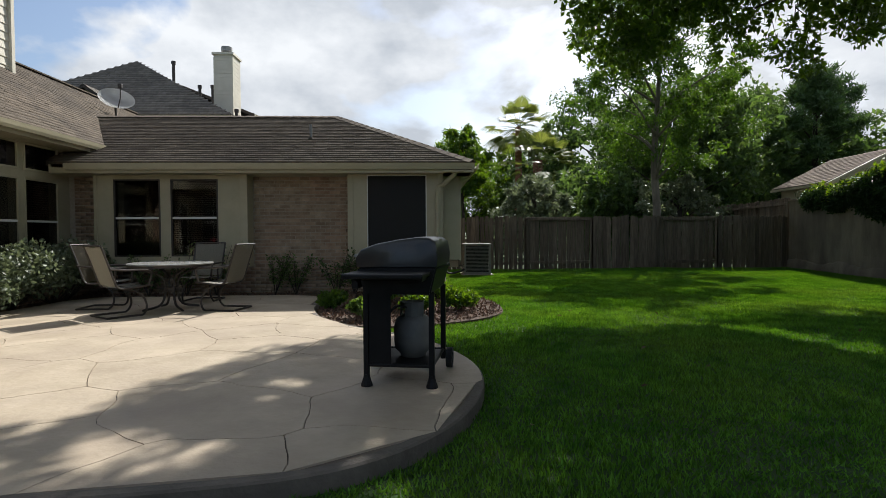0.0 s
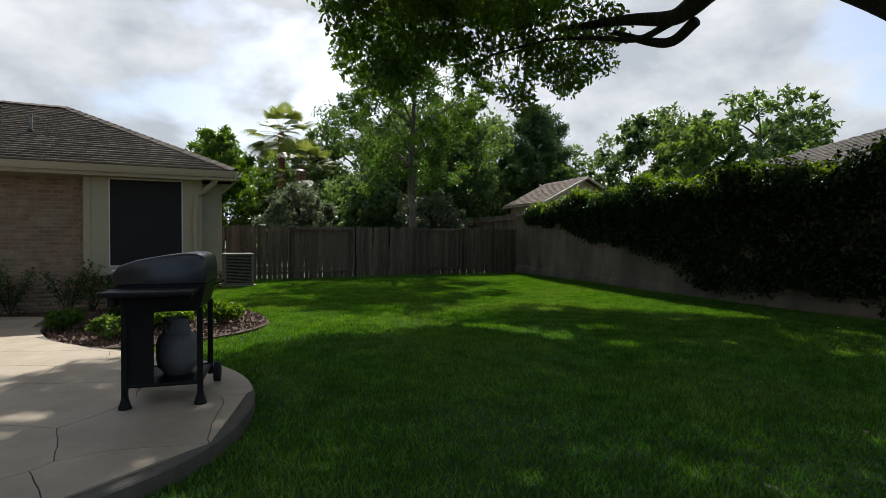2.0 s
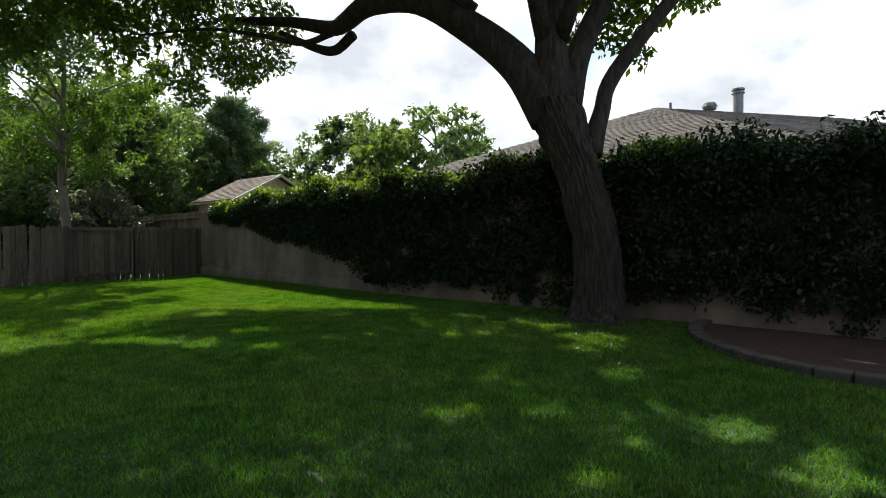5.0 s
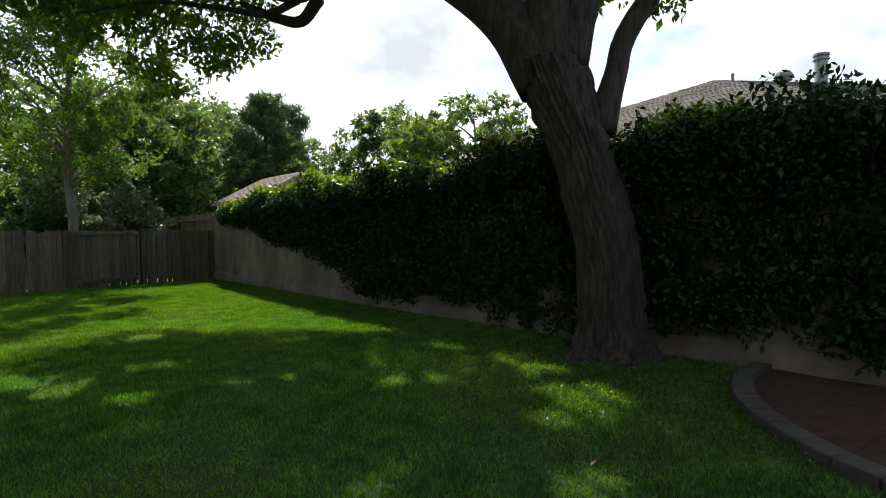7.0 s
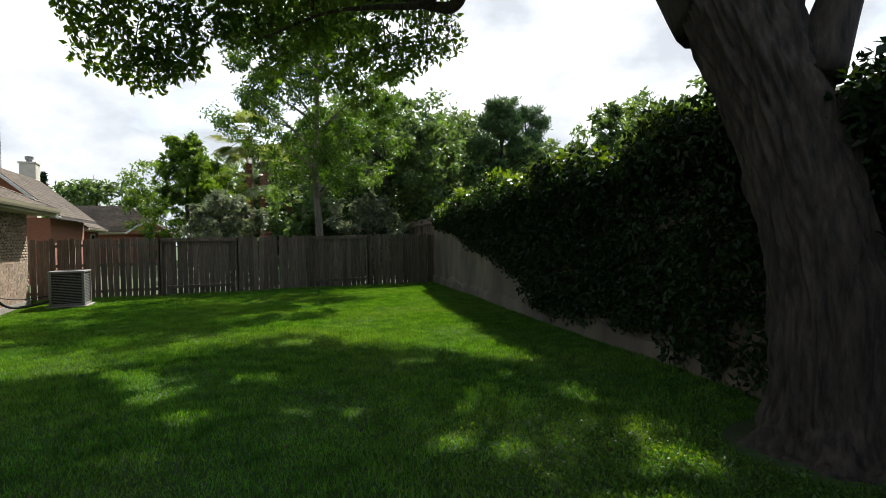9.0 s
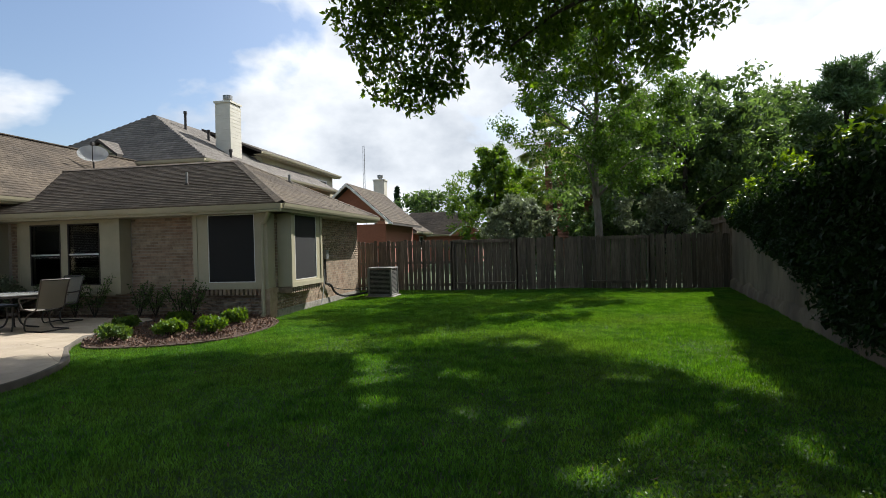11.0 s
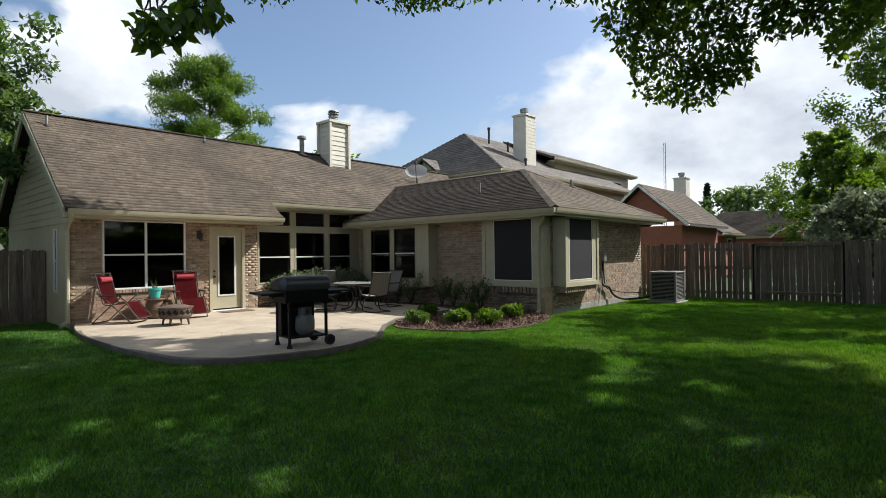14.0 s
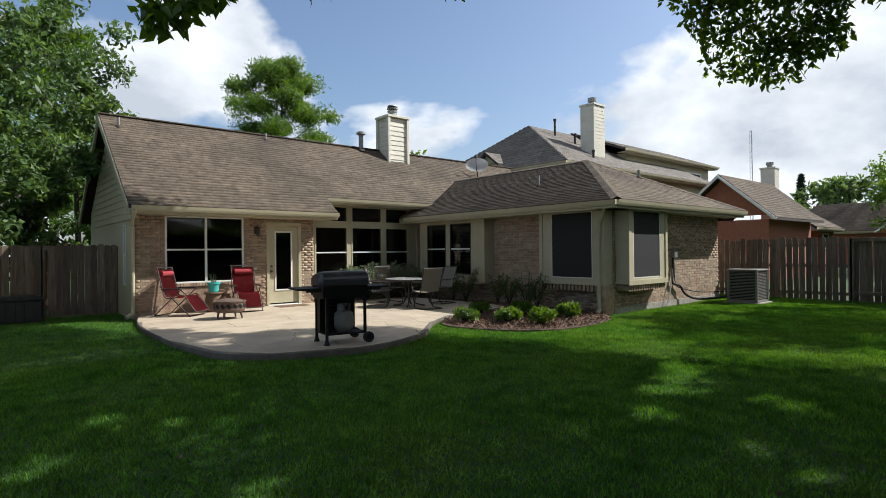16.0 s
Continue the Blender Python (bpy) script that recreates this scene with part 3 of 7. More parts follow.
house = thing("house", "single-storey tan brick house with brown shingle roof and cream trim", "house")

# main block walls
PW = (3.87, 5.74, 0.80, 2.44)
DOOR = (6.42, 7.28, 0.12, 2.27)
bm = bmesh.new()
cells_wall(bm, "x", XP - 0.22, XP, YS, YC, -0.2, 2.62, [PW, DOOR])
w = part("wall", bm, "mortar", house, "tan brick porch wall with picture window and glazed door")
bricks(w, "x", XP, 1, YS, YC, 0.0, 2.50, [(PW[0] - 0.02, PW[1] + 0.02, PW[2] - 0.05, PW[3]), (DOOR[0] - 0.06, DOOR[1] + 0.06, 0, DOOR[3] + 0.08)], (3.3, 7.7, 0.05, 1.0))
bm = bmesh.new()
box(bm, XB - 0.02, YC - 0.20, -0.2, XP - 0.221, YC, 3.0)
part("wall", bm, "brick", house)
BW = [(8.02, 9.14), (9.26, 10.40), (10.52, 11.45)]
bm = bmesh.new()
cells_wall(bm, "x", XB - 0.2, XB, YC - 0.2, YF + 0.2, -0.2, 3.05, [(a, b, 0.72, 2.30) for a, b in BW] + [(a, b, 2.42, 2.93) for a, b in BW])
part("wall", bm, "trim", house, "cream framed wall of tall windows")
for i, (a, b) in enumerate(BW):
    window(house, "x", 1, XB + 0.012, a, b, 0.72, 2.30, blind={0: 0.52} if i == 2 else None)
    window(house, "x", 1, XB + 0.012, a, b, 2.42, 2.93, rail=0)
bm = bmesh.new()
box(bm, XB + 0.001, YC + 0.003, -0.1, XB + 0.10, YF - 0.30, 0.66)
w = part("wall", bm, "mortar", house)
bricks(w, "x", XB + 0.10, 1, YC + 0.01, YF - 0.31, 0.0, 0.66, [])
window(house, "x", 1, XP + 0.010, PW[0], PW[1], PW[2], PW[3], panes_u=2, frame_mat="white", width=0.04)
# rowlock course under the picture window
bm = bmesh.new()
for k in range(27):
    y = PW[0] - 0.03 + k * 0.0715
    box(bm, XP - 0.02, y, PW[2] - 0.075, XP + 0.045, y + 0.06, PW[2] - 0.004, 0.004)
part("brick_sill", bm, "brick", house)

# glazed back door
door = new("door")
door.parent = house
door.matrix_basis = placed("x", 1, XP - 0.05, (DOOR[0] + DOOR[1]) / 2)
door["label"] = "closed cream door with a tall glass panel"
dw = DOOR[1] - DOOR[0]
bm = bmesh.new()
box(bm, -dw / 2 - 0.07, -0.075, 0.12, -dw / 2 + 0.02, 0.05, 2.34, 0.006)
box(bm, dw / 2 - 0.02, -0.075, 0.12, dw / 2 + 0.07, 0.05, 2.34, 0.006)
box(bm, -dw / 2 + 0.02, -0.073, 2.25, dw / 2 - 0.02, 0.048, 2.34, 0.006)
part("door_frame", bm, "trim", door)
bm = bmesh.new()
cells_wall(bm, "y", 0.0, 0.045, -dw / 2 + 0.021, dw / 2 - 0.021, 0.16, 2.248, [(-0.22, 0.22, 0.52, 2.08)])
part("door_panel", bm, "trim", door)
bm = bmesh.new()
for a, b, c, d in ((-0.25, -0.21, 0.49, 2.11), (0.21, 0.25, 0.49, 2.11), (-0.21, 0.21, 0.49, 0.53), (-0.21, 0.21, 2.07, 2.11)):
    box(bm, a, -0.016, c, b, 0.0, d, 0.004)
part("glazing_bead", bm, "white", door)
bm = bmesh.new()
box(bm, -0.22, 0.018, 0.52, 0.22, 0.026, 2.08)
part("pane", bm, "glass", door)
bm = bmesh.new()
for zz, rr in ((1.02, 0.030), (1.16, 0.024)):
    rod(bm, (-dw / 2 + 0.075, 0.0, zz), (-dw / 2 + 0.075, -0.02, zz), rr, rr, 14)
    rod(bm, (-dw / 2 + 0.075, -0.02, zz), (-dw / 2 + 0.075, -0.055, zz), rr * 0.7, rr * 0.95, 14)
part("door_knob", bm, "bronze", door, "dark bronze knob and deadbolt")
bm = bmesh.new()
box(bm, -dw / 2 - 0.05, -0.10, 0.09, dw / 2 + 0.05, 0.05, 0.122, 0.006)
part("threshold", bm, "white", door)

# gable end and hidden sides
bm = bmesh.new()
SGW = (-8.02, -7.72, 0.75, 2.25)
cells_wall(bm, "y", YS, YS + 0.2, XW, XP - 0.225, -0.2, 2.45, [SGW])
part("wall", bm, "siding", house)
window(house, "y", -1, YS - 0.012, SGW[0], SGW[1], SGW[2], SGW[3], frame_mat="white")
gable = new("gable")
gable.parent = house
gable["label"] = "cream lap siding on the gable"
z = 2.35
k = 0
while z < RZ - 0.35:
    zt = z + 0.17
    x0 = EM - 0.58 - max(0, (zt - 0.02 - ZM - 0.21)) / SM
    x1 = 2 * RX - x0
    bm = bmesh.new()
    vs = [(x1, YS - 0.028, z), (x0, YS - 0.028, z), (x0, YS - 0.010, zt + 0.02), (x1, YS - 0.010, zt + 0.02)]
    a = [bm.verts.new(p) for p in vs]
    b = [bm.verts.new((p[0], YS + 0.05, p[2])) for p in vs]
    bm.faces.new(a)
    bm.faces.new(b[::-1])
    for q in range(4):
        bm.faces.new((a[q], b[q], b[(q + 1) % 4], a[(q + 1) % 4]))
    bmesh.ops.recalc_face_normals(bm, faces=bm.faces[:])
    part("siding_board", bm, "siding", gable)
    z = zt
bm = bmesh.new()
box(bm, XW, YS + 0.2, -0.2, XW + 0.2, 20.0, 2.6)
box(bm, XW, 20.0, -0.2, -8.3, 20.2, 5.0)
part("wall", bm, "brick", house)

# wing walls
SCF = (-1.13, 0.06, 0.84, 2.42)
WA, WB = (-6.08, -5.18, 0.82, 2.34), (-4.98, -4.06, 0.82, 2.34)
bm = bmesh.new()
cells_wall(bm, "y", YF, YF + 0.22, XB - 0.2, XE, -0.2, 2.60, [(-6.55, -3.72, 0.6, 2.5), (-1.35, 0.2, 0.7, 2.5)])
w = part("wall", bm, "mortar", house, "shaded tan brick wall of the wing")
bricks(w, "y", YF, -1, XB + 0.11, XE, 0.0, 2.46, [(-6.48, -3.47, 0.57, 2.6), (-1.52, 0.38, 0.66, 2.6)], (-3.5, -1.5, 0.55, 2.5))
bm = bmesh.new()
cells_wall(bm, "y", YFB, YFB + 0.08, -6.40, -3.63, 0.62, 2.52, [WA, WB])
box(bm, -3.629, YFB - 0.03, 0.60, -3.48, YF - 0.011, 2.53, 0.008)
box(bm, -6.42, YFB - 0.02, 0.56, -3.631, YF - 0.011, 0.615, 0.008)
box(bm, -6.46, YFB - 0.01, 0.60, -6.402, YF - 0.011, 2.53)
part("window_surround", bm, "trim", house, "cream painted window surround")
window(house, "y", -1, YFB - 0.012, *WA, frame_mat="bronze", width=0.03)
window(house, "y", -1, YFB - 0.012, *WB, frame_mat="bronze", width=0.03, blind={0: 0.2})
# front bay with a dark sun screen


def bay(axis, out, plane, wall, u0, u1, z0, z1, sc):
    b = new("bay_window")
    b.parent = house
    b["label"] = "projecting cream bay with a black sun screen"
    b.matrix_basis = placed(axis, out, plane, (u0 + u1) / 2)
    w, d, f = (u1 - u0) / 2, abs(plane - wall), (1 if (axis == "y") == (out < 0) else -1)
    mid = (u0 + u1) / 2
    s0, s1 = sorted((f * (sc[0] - mid), f * (sc[1] - mid)))
    bm = bmesh.new()
    cells_wall(bm, "y", 0.0, 0.09, -w, w, z0, z1, [(s0, s1, sc[2], sc[3])])
    part("panel", bm, "trim", b)
    for q in ((-w, z0, -w + 0.06, z1), (w - 0.06, z0, w, z1), (-w + 0.061, z0, w - 0.061, z0 + 0.06)):
        bm = bmesh.new()
        box(bm, q[0], 0.091, q[1], q[2], d, q[3])
        part("side_board", bm, "trim", b)
    bm = bmesh.new()
    box(bm, -w - 0.02, -0.025, z0 - 0.02, w + 0.02, 0.0, z0 + 0.10, 0.006)
    box(bm, -w - 0.012, -0.022, z0 + 0.101, -w + 0.10, 0.0, z1, 0.005)
    box(bm, w - 0.10, -0.022, z0 + 0.101, w + 0.012, 0.0, z1, 0.005)
    part("trim_board", bm, "trim", b)
    bm = bmesh.new()
    e = 0.018
    box(bm, s0, 0.0, sc[2], s0 + e, 0.03, sc[3])
    box(bm, s1 - e, 0.0, sc[2], s1, 0.03, sc[3])
    box(bm, s0 + e, 0.001, sc[2], s1 - e, 0.029, sc[2] + e)
    box(bm, s0 + e, 0.001, sc[3] - e, s1 - e, 0.029, sc[3])
    part("screen_frame", bm, "white", b, "thin white screen frame")
    bm = bmesh.new()
    box(bm, s0 + e, 0.012, sc[2] + e, s1 - e, 0.016, sc[3] - e)
    part("sun_screen", bm, "screen", b, "black woven sun screen")
    for k in range(int(2 * w / 0.11)):
        u = -w + 0.05 + k * 0.11
        bm = bmesh.new()
        box(bm, u, 0.03, z0 - 0.16, u + 0.07, d, z0 - 0.022, 0.004)
        part("corbel_brick", bm, "brick", b)


bay("y", -1, YFB, YF, -1.50, XE - 0.02, 0.70, 2.52, SCF)
SCE = (12.05, 13.28, 0.84, 2.42)
bay("x", 1, XEB, XE, YF + 0.06, 13.62, 0.70, 2.52, SCE)
bm = bmesh.new()
cells_wall(bm, "x", XE - 0.22, XE, YF + 0.221, YN, -0.2, 2.60, [(11.95, 13.4, 0.7, 2.5)])
w = part("wall", bm, "mortar", house, "sunlit pale brick side wall under a shading eave")
bricks(w, "x", XE, 1, YF - 0.02, YN, 0.16, 2.50, [(YF + 0.05, 13.63, 0.62, 2.6)], (13.0, 17.4, 0.16, 1.45))
bm = bmesh.new()
box(bm, XE - 0.2, YF - 0.03, -0.1, XE + 0.035, YN + 0.03, 0.16, 0.008)
part("foundation", bm, "stone", house, "exposed concrete foundation")
bm = bmesh.new()
box(bm, XW + 0.2, YN, -0.2, XE - 0.221, YN + 0.2, 2.6)
part("wall", bm, "brick", house)
# added backing walls and ceiling, coloured near-black for the unlit rooms behind the glass
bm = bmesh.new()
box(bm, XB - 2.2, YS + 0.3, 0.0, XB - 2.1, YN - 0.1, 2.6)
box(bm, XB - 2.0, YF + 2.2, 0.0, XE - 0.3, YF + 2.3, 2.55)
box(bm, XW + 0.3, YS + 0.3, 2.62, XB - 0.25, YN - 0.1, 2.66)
part("dark_backing", bm, "interior", house)

# roofs
nrm = math.hypot(1, SM)
V_ridge = (EM - RX) * nrm
roof = new("roof")
roof.parent = house
roof["label"] = "long brown shingle roof slope with dark streaks"
XB_E = -6.62
vB = (EM - XB_E) * nrm
Y0, Y1 = 2.98, 20.3
deck(roof, "roof_deck", [(EM, Y0, ZM), (EM, 8.12, ZM), (RX, 8.12, RZ), (RX, Y0, RZ)])
deck(roof, "roof_deck", [(XB_E, 8.12, ZM + (EM - XB_E) * SM), (XB_E, Y1, ZM + (EM - XB_E) * SM), (RX, Y1, RZ), (RX, 8.12, RZ)])
deck(roof, "roof_deck", [(2 * RX - EM, Y0, ZM), (2 * RX - EM, Y1, ZM), (RX, Y1, RZ), (RX, Y0, RZ)])
up_m = (-1 / nrm, 0, SM / nrm)
roof_tabs("shingles", roof, (EM, Y0, ZM), (0, 1, 0), up_m, [(0, -0.03), (8.12 - Y0, -0.03), (8.12 - Y0, V_ridge), (0, V_ridge)], "shingle")
roof_tabs("shingles", roof, (EM, Y0, ZM), (0, 1, 0), up_m, [(8.12 - Y0, vB - 0.03), (Y1 - Y0, vB - 0.03), (Y1 - Y0, V_ridge), (8.12 - Y0, V_ridge)], "shingle")
bm = bmesh.new()
for k in range(int((Y1 - Y0) / 0.3)):
    y = Y0 + k * 0.3
    tube(bm, [(RX - 0.14, y, RZ - 0.09), (RX, y, RZ + 0.02), (RX + 0.14, y, RZ - 0.09)], 0.016, 5)
    box(bm, RX - 0.12, y, RZ - 0.02, RX + 0.12, y + 0.29, RZ + 0.012)
tagged(part("ridge_cap", bm, "shingle", roof), kind="stuff")
bm = bmesh.new()
for s in (0, 1):
    xe = EM - 0.02 if s == 0 else 2 * RX - EM + 0.02
    vs = [(xe, ZM - 0.02), (RX, RZ - 0.02), (RX, RZ - 0.24), (xe, ZM - 0.20)]
    a = [bm.verts.new((x, Y0 - 0.03, z)) for x, z in vs]
    b = [bm.verts.new((x, Y0 + 0.02, z)) for x, z in vs]
    bm.faces.new(a)
    bm.faces.new(b[::-1])
    for q in range(4):
        bm.faces.new((a[q], b[q], b[(q + 1) % 4], a[(q + 1) % 4]))
bmesh.ops.recalc_face_normals(bm, faces=bm.faces[:])
part("barge_board", bm, "trim", house)


def eave(parent, p0, p1, wall_off, out, z, gutter=True):
    """Fascia, soffit and gutter along an eave from p0 to p1; out points away from the house."""
    a, b = Vector(p0), Vector(p1)
    d = (b - a).normalized()
    n = Vector(out)
    bm = bmesh.new()

    def bar(o0, o1, z0, z1):
        q = [a + n * o0, b + n * o0, b + n * o1, a + n * o1]
        lo = [bm.verts.new((v.x, v.y, z0)) for v in q]
        hi = [bm.verts.new((v.x, v.y, z1)) for v in q]
        bm.faces.new(lo[::-1])
        bm.faces.new(hi)
        for k in range(4):
            bm.faces.new((lo[k], lo[(k + 1) % 4], hi[(k + 1) % 4], hi[k]))
    bar(-0.035, -0.005, z - 0.21, z - 0.03)
    bar(-wall_off, -0.036, z - 0.20, z - 0.17)
    bmesh.ops.recalc_face_normals(bm, faces=bm.faces[:])
    part("fascia", bm, "trim", parent)
    if gutter:
        bm = bmesh.new()
        prof = [(0.0, -0.03), (0.0, -0.15), (0.075, -0.15), (0.095, -0.10), (0.11, -0.03), (0.098, -0.03), (0.08, -0.095), (0.068, -0.138), (0.012, -0.138), (0.012, -0.03)]
        e0 = [bm.verts.new((a.x + n.x * o, a.y + n.y * o, z + h)) for o, h in prof]
        e1 = [bm.verts.new((b.x + n.x * o, b.y + n.y * o, z + h)) for o, h in prof]
        k = len(prof)
        for i in range(k):
            bm.faces.new((e0[i], e0[(i + 1) % k], e1[(i + 1) % k], e1[i]))
        bm.faces.new(e0[::-1])
        bm.faces.new(e1)
        bmesh.ops.recalc_face_normals(bm, faces=bm.faces[:])
        part("gutter", bm, "trim", parent)


eave(house, (EM, Y0 + 0.05, 0), (EM, 8.12, 0), 0.72, (1, 0, 0), ZM)
eave(house, (XB_E, 8.13, 0), (XB_E, 12.0, 0), 0.54, (1, 0, 0), ZM + (EM - XB_E) * SM)
# boxed end of the porch eave
bm = bmesh.new()
v = [(EM - 0.04, ZM - 0.21), (EM - 0.04, ZM - 0.05), (XB_E - 0.1, ZM + (EM - XB_E) * SM + 0.05), (XB_E - 0.1, ZM - 0.21)]
a = [bm.verts.new((x, 8.08, z)) for x, z in v]
b = [bm.verts.new((x, 8.125, z)) for x, z in v]
bm.faces.new(a)
bm.faces.new(b[::-1])
for q in range(4):
    bm.faces.new((a[q], b[q], b[(q + 1) % 4], a[(q + 1) % 4]))
bmesh.ops.recalc_face_normals(bm, faces=bm.faces[:])
part("eave_end", bm, "trim", house)

wing_roof = new("roof")
wing_roof.parent = house
wing_roof["label"] = "hipped brown shingle roof of the wing"
hn = math.hypot(1, SW)
XL = -8.6
YB = 2 * WRY - EF
deck(wing_roof, "roof_deck", [(-7.0, EF, ZW), (EW, EF, ZW), (WRX, WRY, WRZ), (XL, WRY, WRZ), (XL, EF + 1.0, ZW + SW)])
deck(wing_roof, "roof_deck", [(EW, EF, ZW), (EW, YB, ZW), (WRX, WRY, WRZ)])
deck(wing_roof, "roof_deck", [(EW, YB, ZW), (XL, YB, ZW), (XL, WRY, WRZ), (WRX, WRY, WRZ)])
up_f = (0, 1 / hn, SW / hn)
VF = (WRY - EF) * hn
roof_tabs("shingles", wing_roof, (EW, EF, ZW), (-1, 0, 0), up_f, [(0, -0.03), (EW + 6.9, -0.03), (EW + 8.4, VF * 0.45), (EW - XL, VF), (EW - WRX, VF)], "shingle", pick=290)
hs = (WRZ - ZW) / (EW - WRX)
hh = math.hypot(1, hs)
roof_tabs("shingles", wing_roof, (EW, EF, ZW), (0, 1, 0), (-1 / hh, 0, hs / hh), [(0, -0.03), (YB - EF, -0.03), (WRY - EF, (EW - WRX) * hh)], "shingle")
bm = bmesh.new()


def cap_line(p0, p1, w=0.13):
    a, b = Vector(p0), Vector(p1)
    d = b - a
    m = int(d.length / 0.22)
    side = d.cross(Vector((0, 0, 1))).normalized()
    for k in range(m):
        q0, q1 = a + d * (k / m), a + d * ((k + 1.1) / m)
        z0, z1 = 0.030, 0.018
        vs = [bm.verts.new(q0 - side * w + Vector((0, 0, z0 - 0.045))), bm.verts.new(q0 + Vector((0, 0, z0 + 0.015))), bm.verts.new(q0 + side * w + Vector((0, 0, z0 - 0.045))),
              bm.verts.new(q1 - side * w + Vector((0, 0, z1 - 0.045))), bm.verts.new(q1 + Vector((0, 0, z1 + 0.015))), bm.verts.new(q1 + side * w + Vector((0, 0, z1 - 0.045)))]
        bm.faces.new((vs[0], vs[1], vs[4], vs[3]))
        bm.faces.new((vs[1], vs[2], vs[5], vs[4]))


cap_line((EW, EF, ZW), (WRX, WRY, WRZ))
cap_line((EW, YB, ZW), (WRX, WRY, WRZ))
cap_line((XL + 0.3, WRY, WRZ), (WRX, WRY, WRZ))
tagged(part("ridge_cap", bm, "shingle", wing_roof), kind="stuff")
eave(house, (XB_E - 0.1, EF, 0), (EW, EF, 0), 0.78, (0, -1, 0), ZW)
eave(house, (EW, EF - 0.1, 0), (EW, YB, 0), 0.58, (1, 0, 0), ZW)
# eave box where the wing meets the main block
bm = bmesh.new()
box(bm, -7.05, EF + 0.0, ZW - 0.21, -6.2, EF + 0.75, ZW - 0.035)
part("eave_end", bm, "trim", house)


def downspout(parent, pts, w=0.075, mat="trim"):
    bm = bmesh.new()
    tube(bm, [tuple(q) for q in spline(pts, 3)], w * 0.62, 8)
    part("downspout", bm, mat, parent, "cream metal downspout")


downspout(house, [(0.62, EF + 0.04, 2.50), (0.60, EF + 0.06, 2.40), (0.40, YFB - 0.14, 2.22), (0.28, YFB - 0.06, 2.08), (0.27, YFB - 0.05, 1.0), (0.27, YFB - 0.05, 0.22), (0.30, YFB - 0.10, 0.12), (0.34, YFB - 0.26, 0.07)])
downspout(house, [(EM + 0.05, 3.08, 2.50), (EM + 0.0, 3.08, 2.40), (XP + 0.16, 3.14, 2.20), (XP + 0.06, 3.17, 2.05), (XP + 0.06, 3.17, 0.3), (XP + 0.07, 3.14, 0.15), (XP + 0.12, 3.02, 0.08)])
bm = bmesh.new()
box(bm, 0.20, YFB + 0.001, 0.0, 0.41, YF - 0.001, 0.70)
part("wall", bm, "brick", house)

# main chimney
ch = new("chimney")
ch.parent = house
ch["label"] = "cream sided chimney with metal cap"
CX0, CX1, CY0, CY1, CZ = -9.72, -9.00, 12.0, 12.86, 6.55
z = 4.4
bm = bmesh.new()
box(bm, CX0 + 0.03, CY0 + 0.03, 4.2, CX1 - 0.03, CY1 - 0.03, CZ - 0.02)
part("chimney_core", bm, "chimney", ch)
while z < CZ - 0.1:
    bm = bmesh.new()
    box(bm, CX0 + 0.008, CY0 + 0.008, z, CX1 - 0.008, CY1 - 0.008, z + 0.012)
    top = [bm.verts.new(p) for p in ((CX0 + 0.024, CY0 + 0.024, z + 0.178), (CX1 - 0.024, CY0 + 0.024, z + 0.178), (CX1 - 0.024, CY1 - 0.024, z + 0.178), (CX0 + 0.024, CY1 - 0.024, z + 0.178))]
    low = [bm.verts.new(p) for p in ((CX0 + 0.008, CY0 + 0.008, z + 0.0121), (CX1 - 0.008, CY0 + 0.008, z + 0.0121), (CX1 - 0.008, CY1 - 0.008, z + 0.0121), (CX0 + 0.008, CY1 - 0.008, z + 0.0121))]
    for q in range(4):
        bm.faces.new((low[q], low[(q + 1) % 4], top[(q + 1) % 4], top[q]))
    part("siding_board", bm, "chimney", ch)
    z += 0.178
bm = bmesh.new()
for cx, cy in ((CX0, CY0), (CX1, CY0), (CX0, CY1), (CX1, CY1)):
    box(bm, cx - 0.05, cy - 0.05, 4.3, cx + 0.05, cy + 0.05, CZ, 0.005)
box(bm, CX0 - 0.07, CY0 - 0.07, CZ - 0.06, CX1 + 0.07, CY1 + 0.07, CZ + 0.03, 0.008)
part("corner_board", bm, "chimney", ch)
bm = bmesh.new()
cxm, cym = (CX0 + CX1) / 2, (CY0 + CY1) / 2
lathe(bm, [(0.17, CZ + 0.02), (0.16, CZ + 0.22), (0.19, CZ + 0.23), (0.19, CZ + 0.27), (0.12, CZ + 0.28), (0.12, CZ + 0.33), (0.21, CZ + 0.34), (0.21, CZ + 0.37), (0.10, CZ + 0.39), (0.10, CZ + 0.42), (0.20, CZ + 0.43), (0.17, CZ + 0.48), (0.02, CZ + 0.50)], 20, (cxm, cym))
part("flue_cap", bm, "galv", ch, "ribbed galvanised flue cap")


# ---- fences and side wall ----
def picket(bm, w, h, t):
    """A dog-eared board standing on its foot, its face towards -y."""
    c = w * 0.22
    pts = [(-w / 2, 0), (w / 2, 0), (w / 2, h - c), (w / 2 - c, h), (-w / 2 + c, h), (-w / 2, h - c)]
    a = [bm.verts.new((x, -t / 2, z)) for x, z in pts]
    b = [bm.verts.new((x, t / 2, z)) for x, z in pts]
    bm.faces.new(a[::-1])
    bm.faces.new(b)
    for k in range(6):
        bm.faces.new((a[k], a[(k + 1) % 6], b[(k + 1) % 6], b[k]))
    bmesh.ops.recalc_face_normals(bm, faces=bm.faces[:])


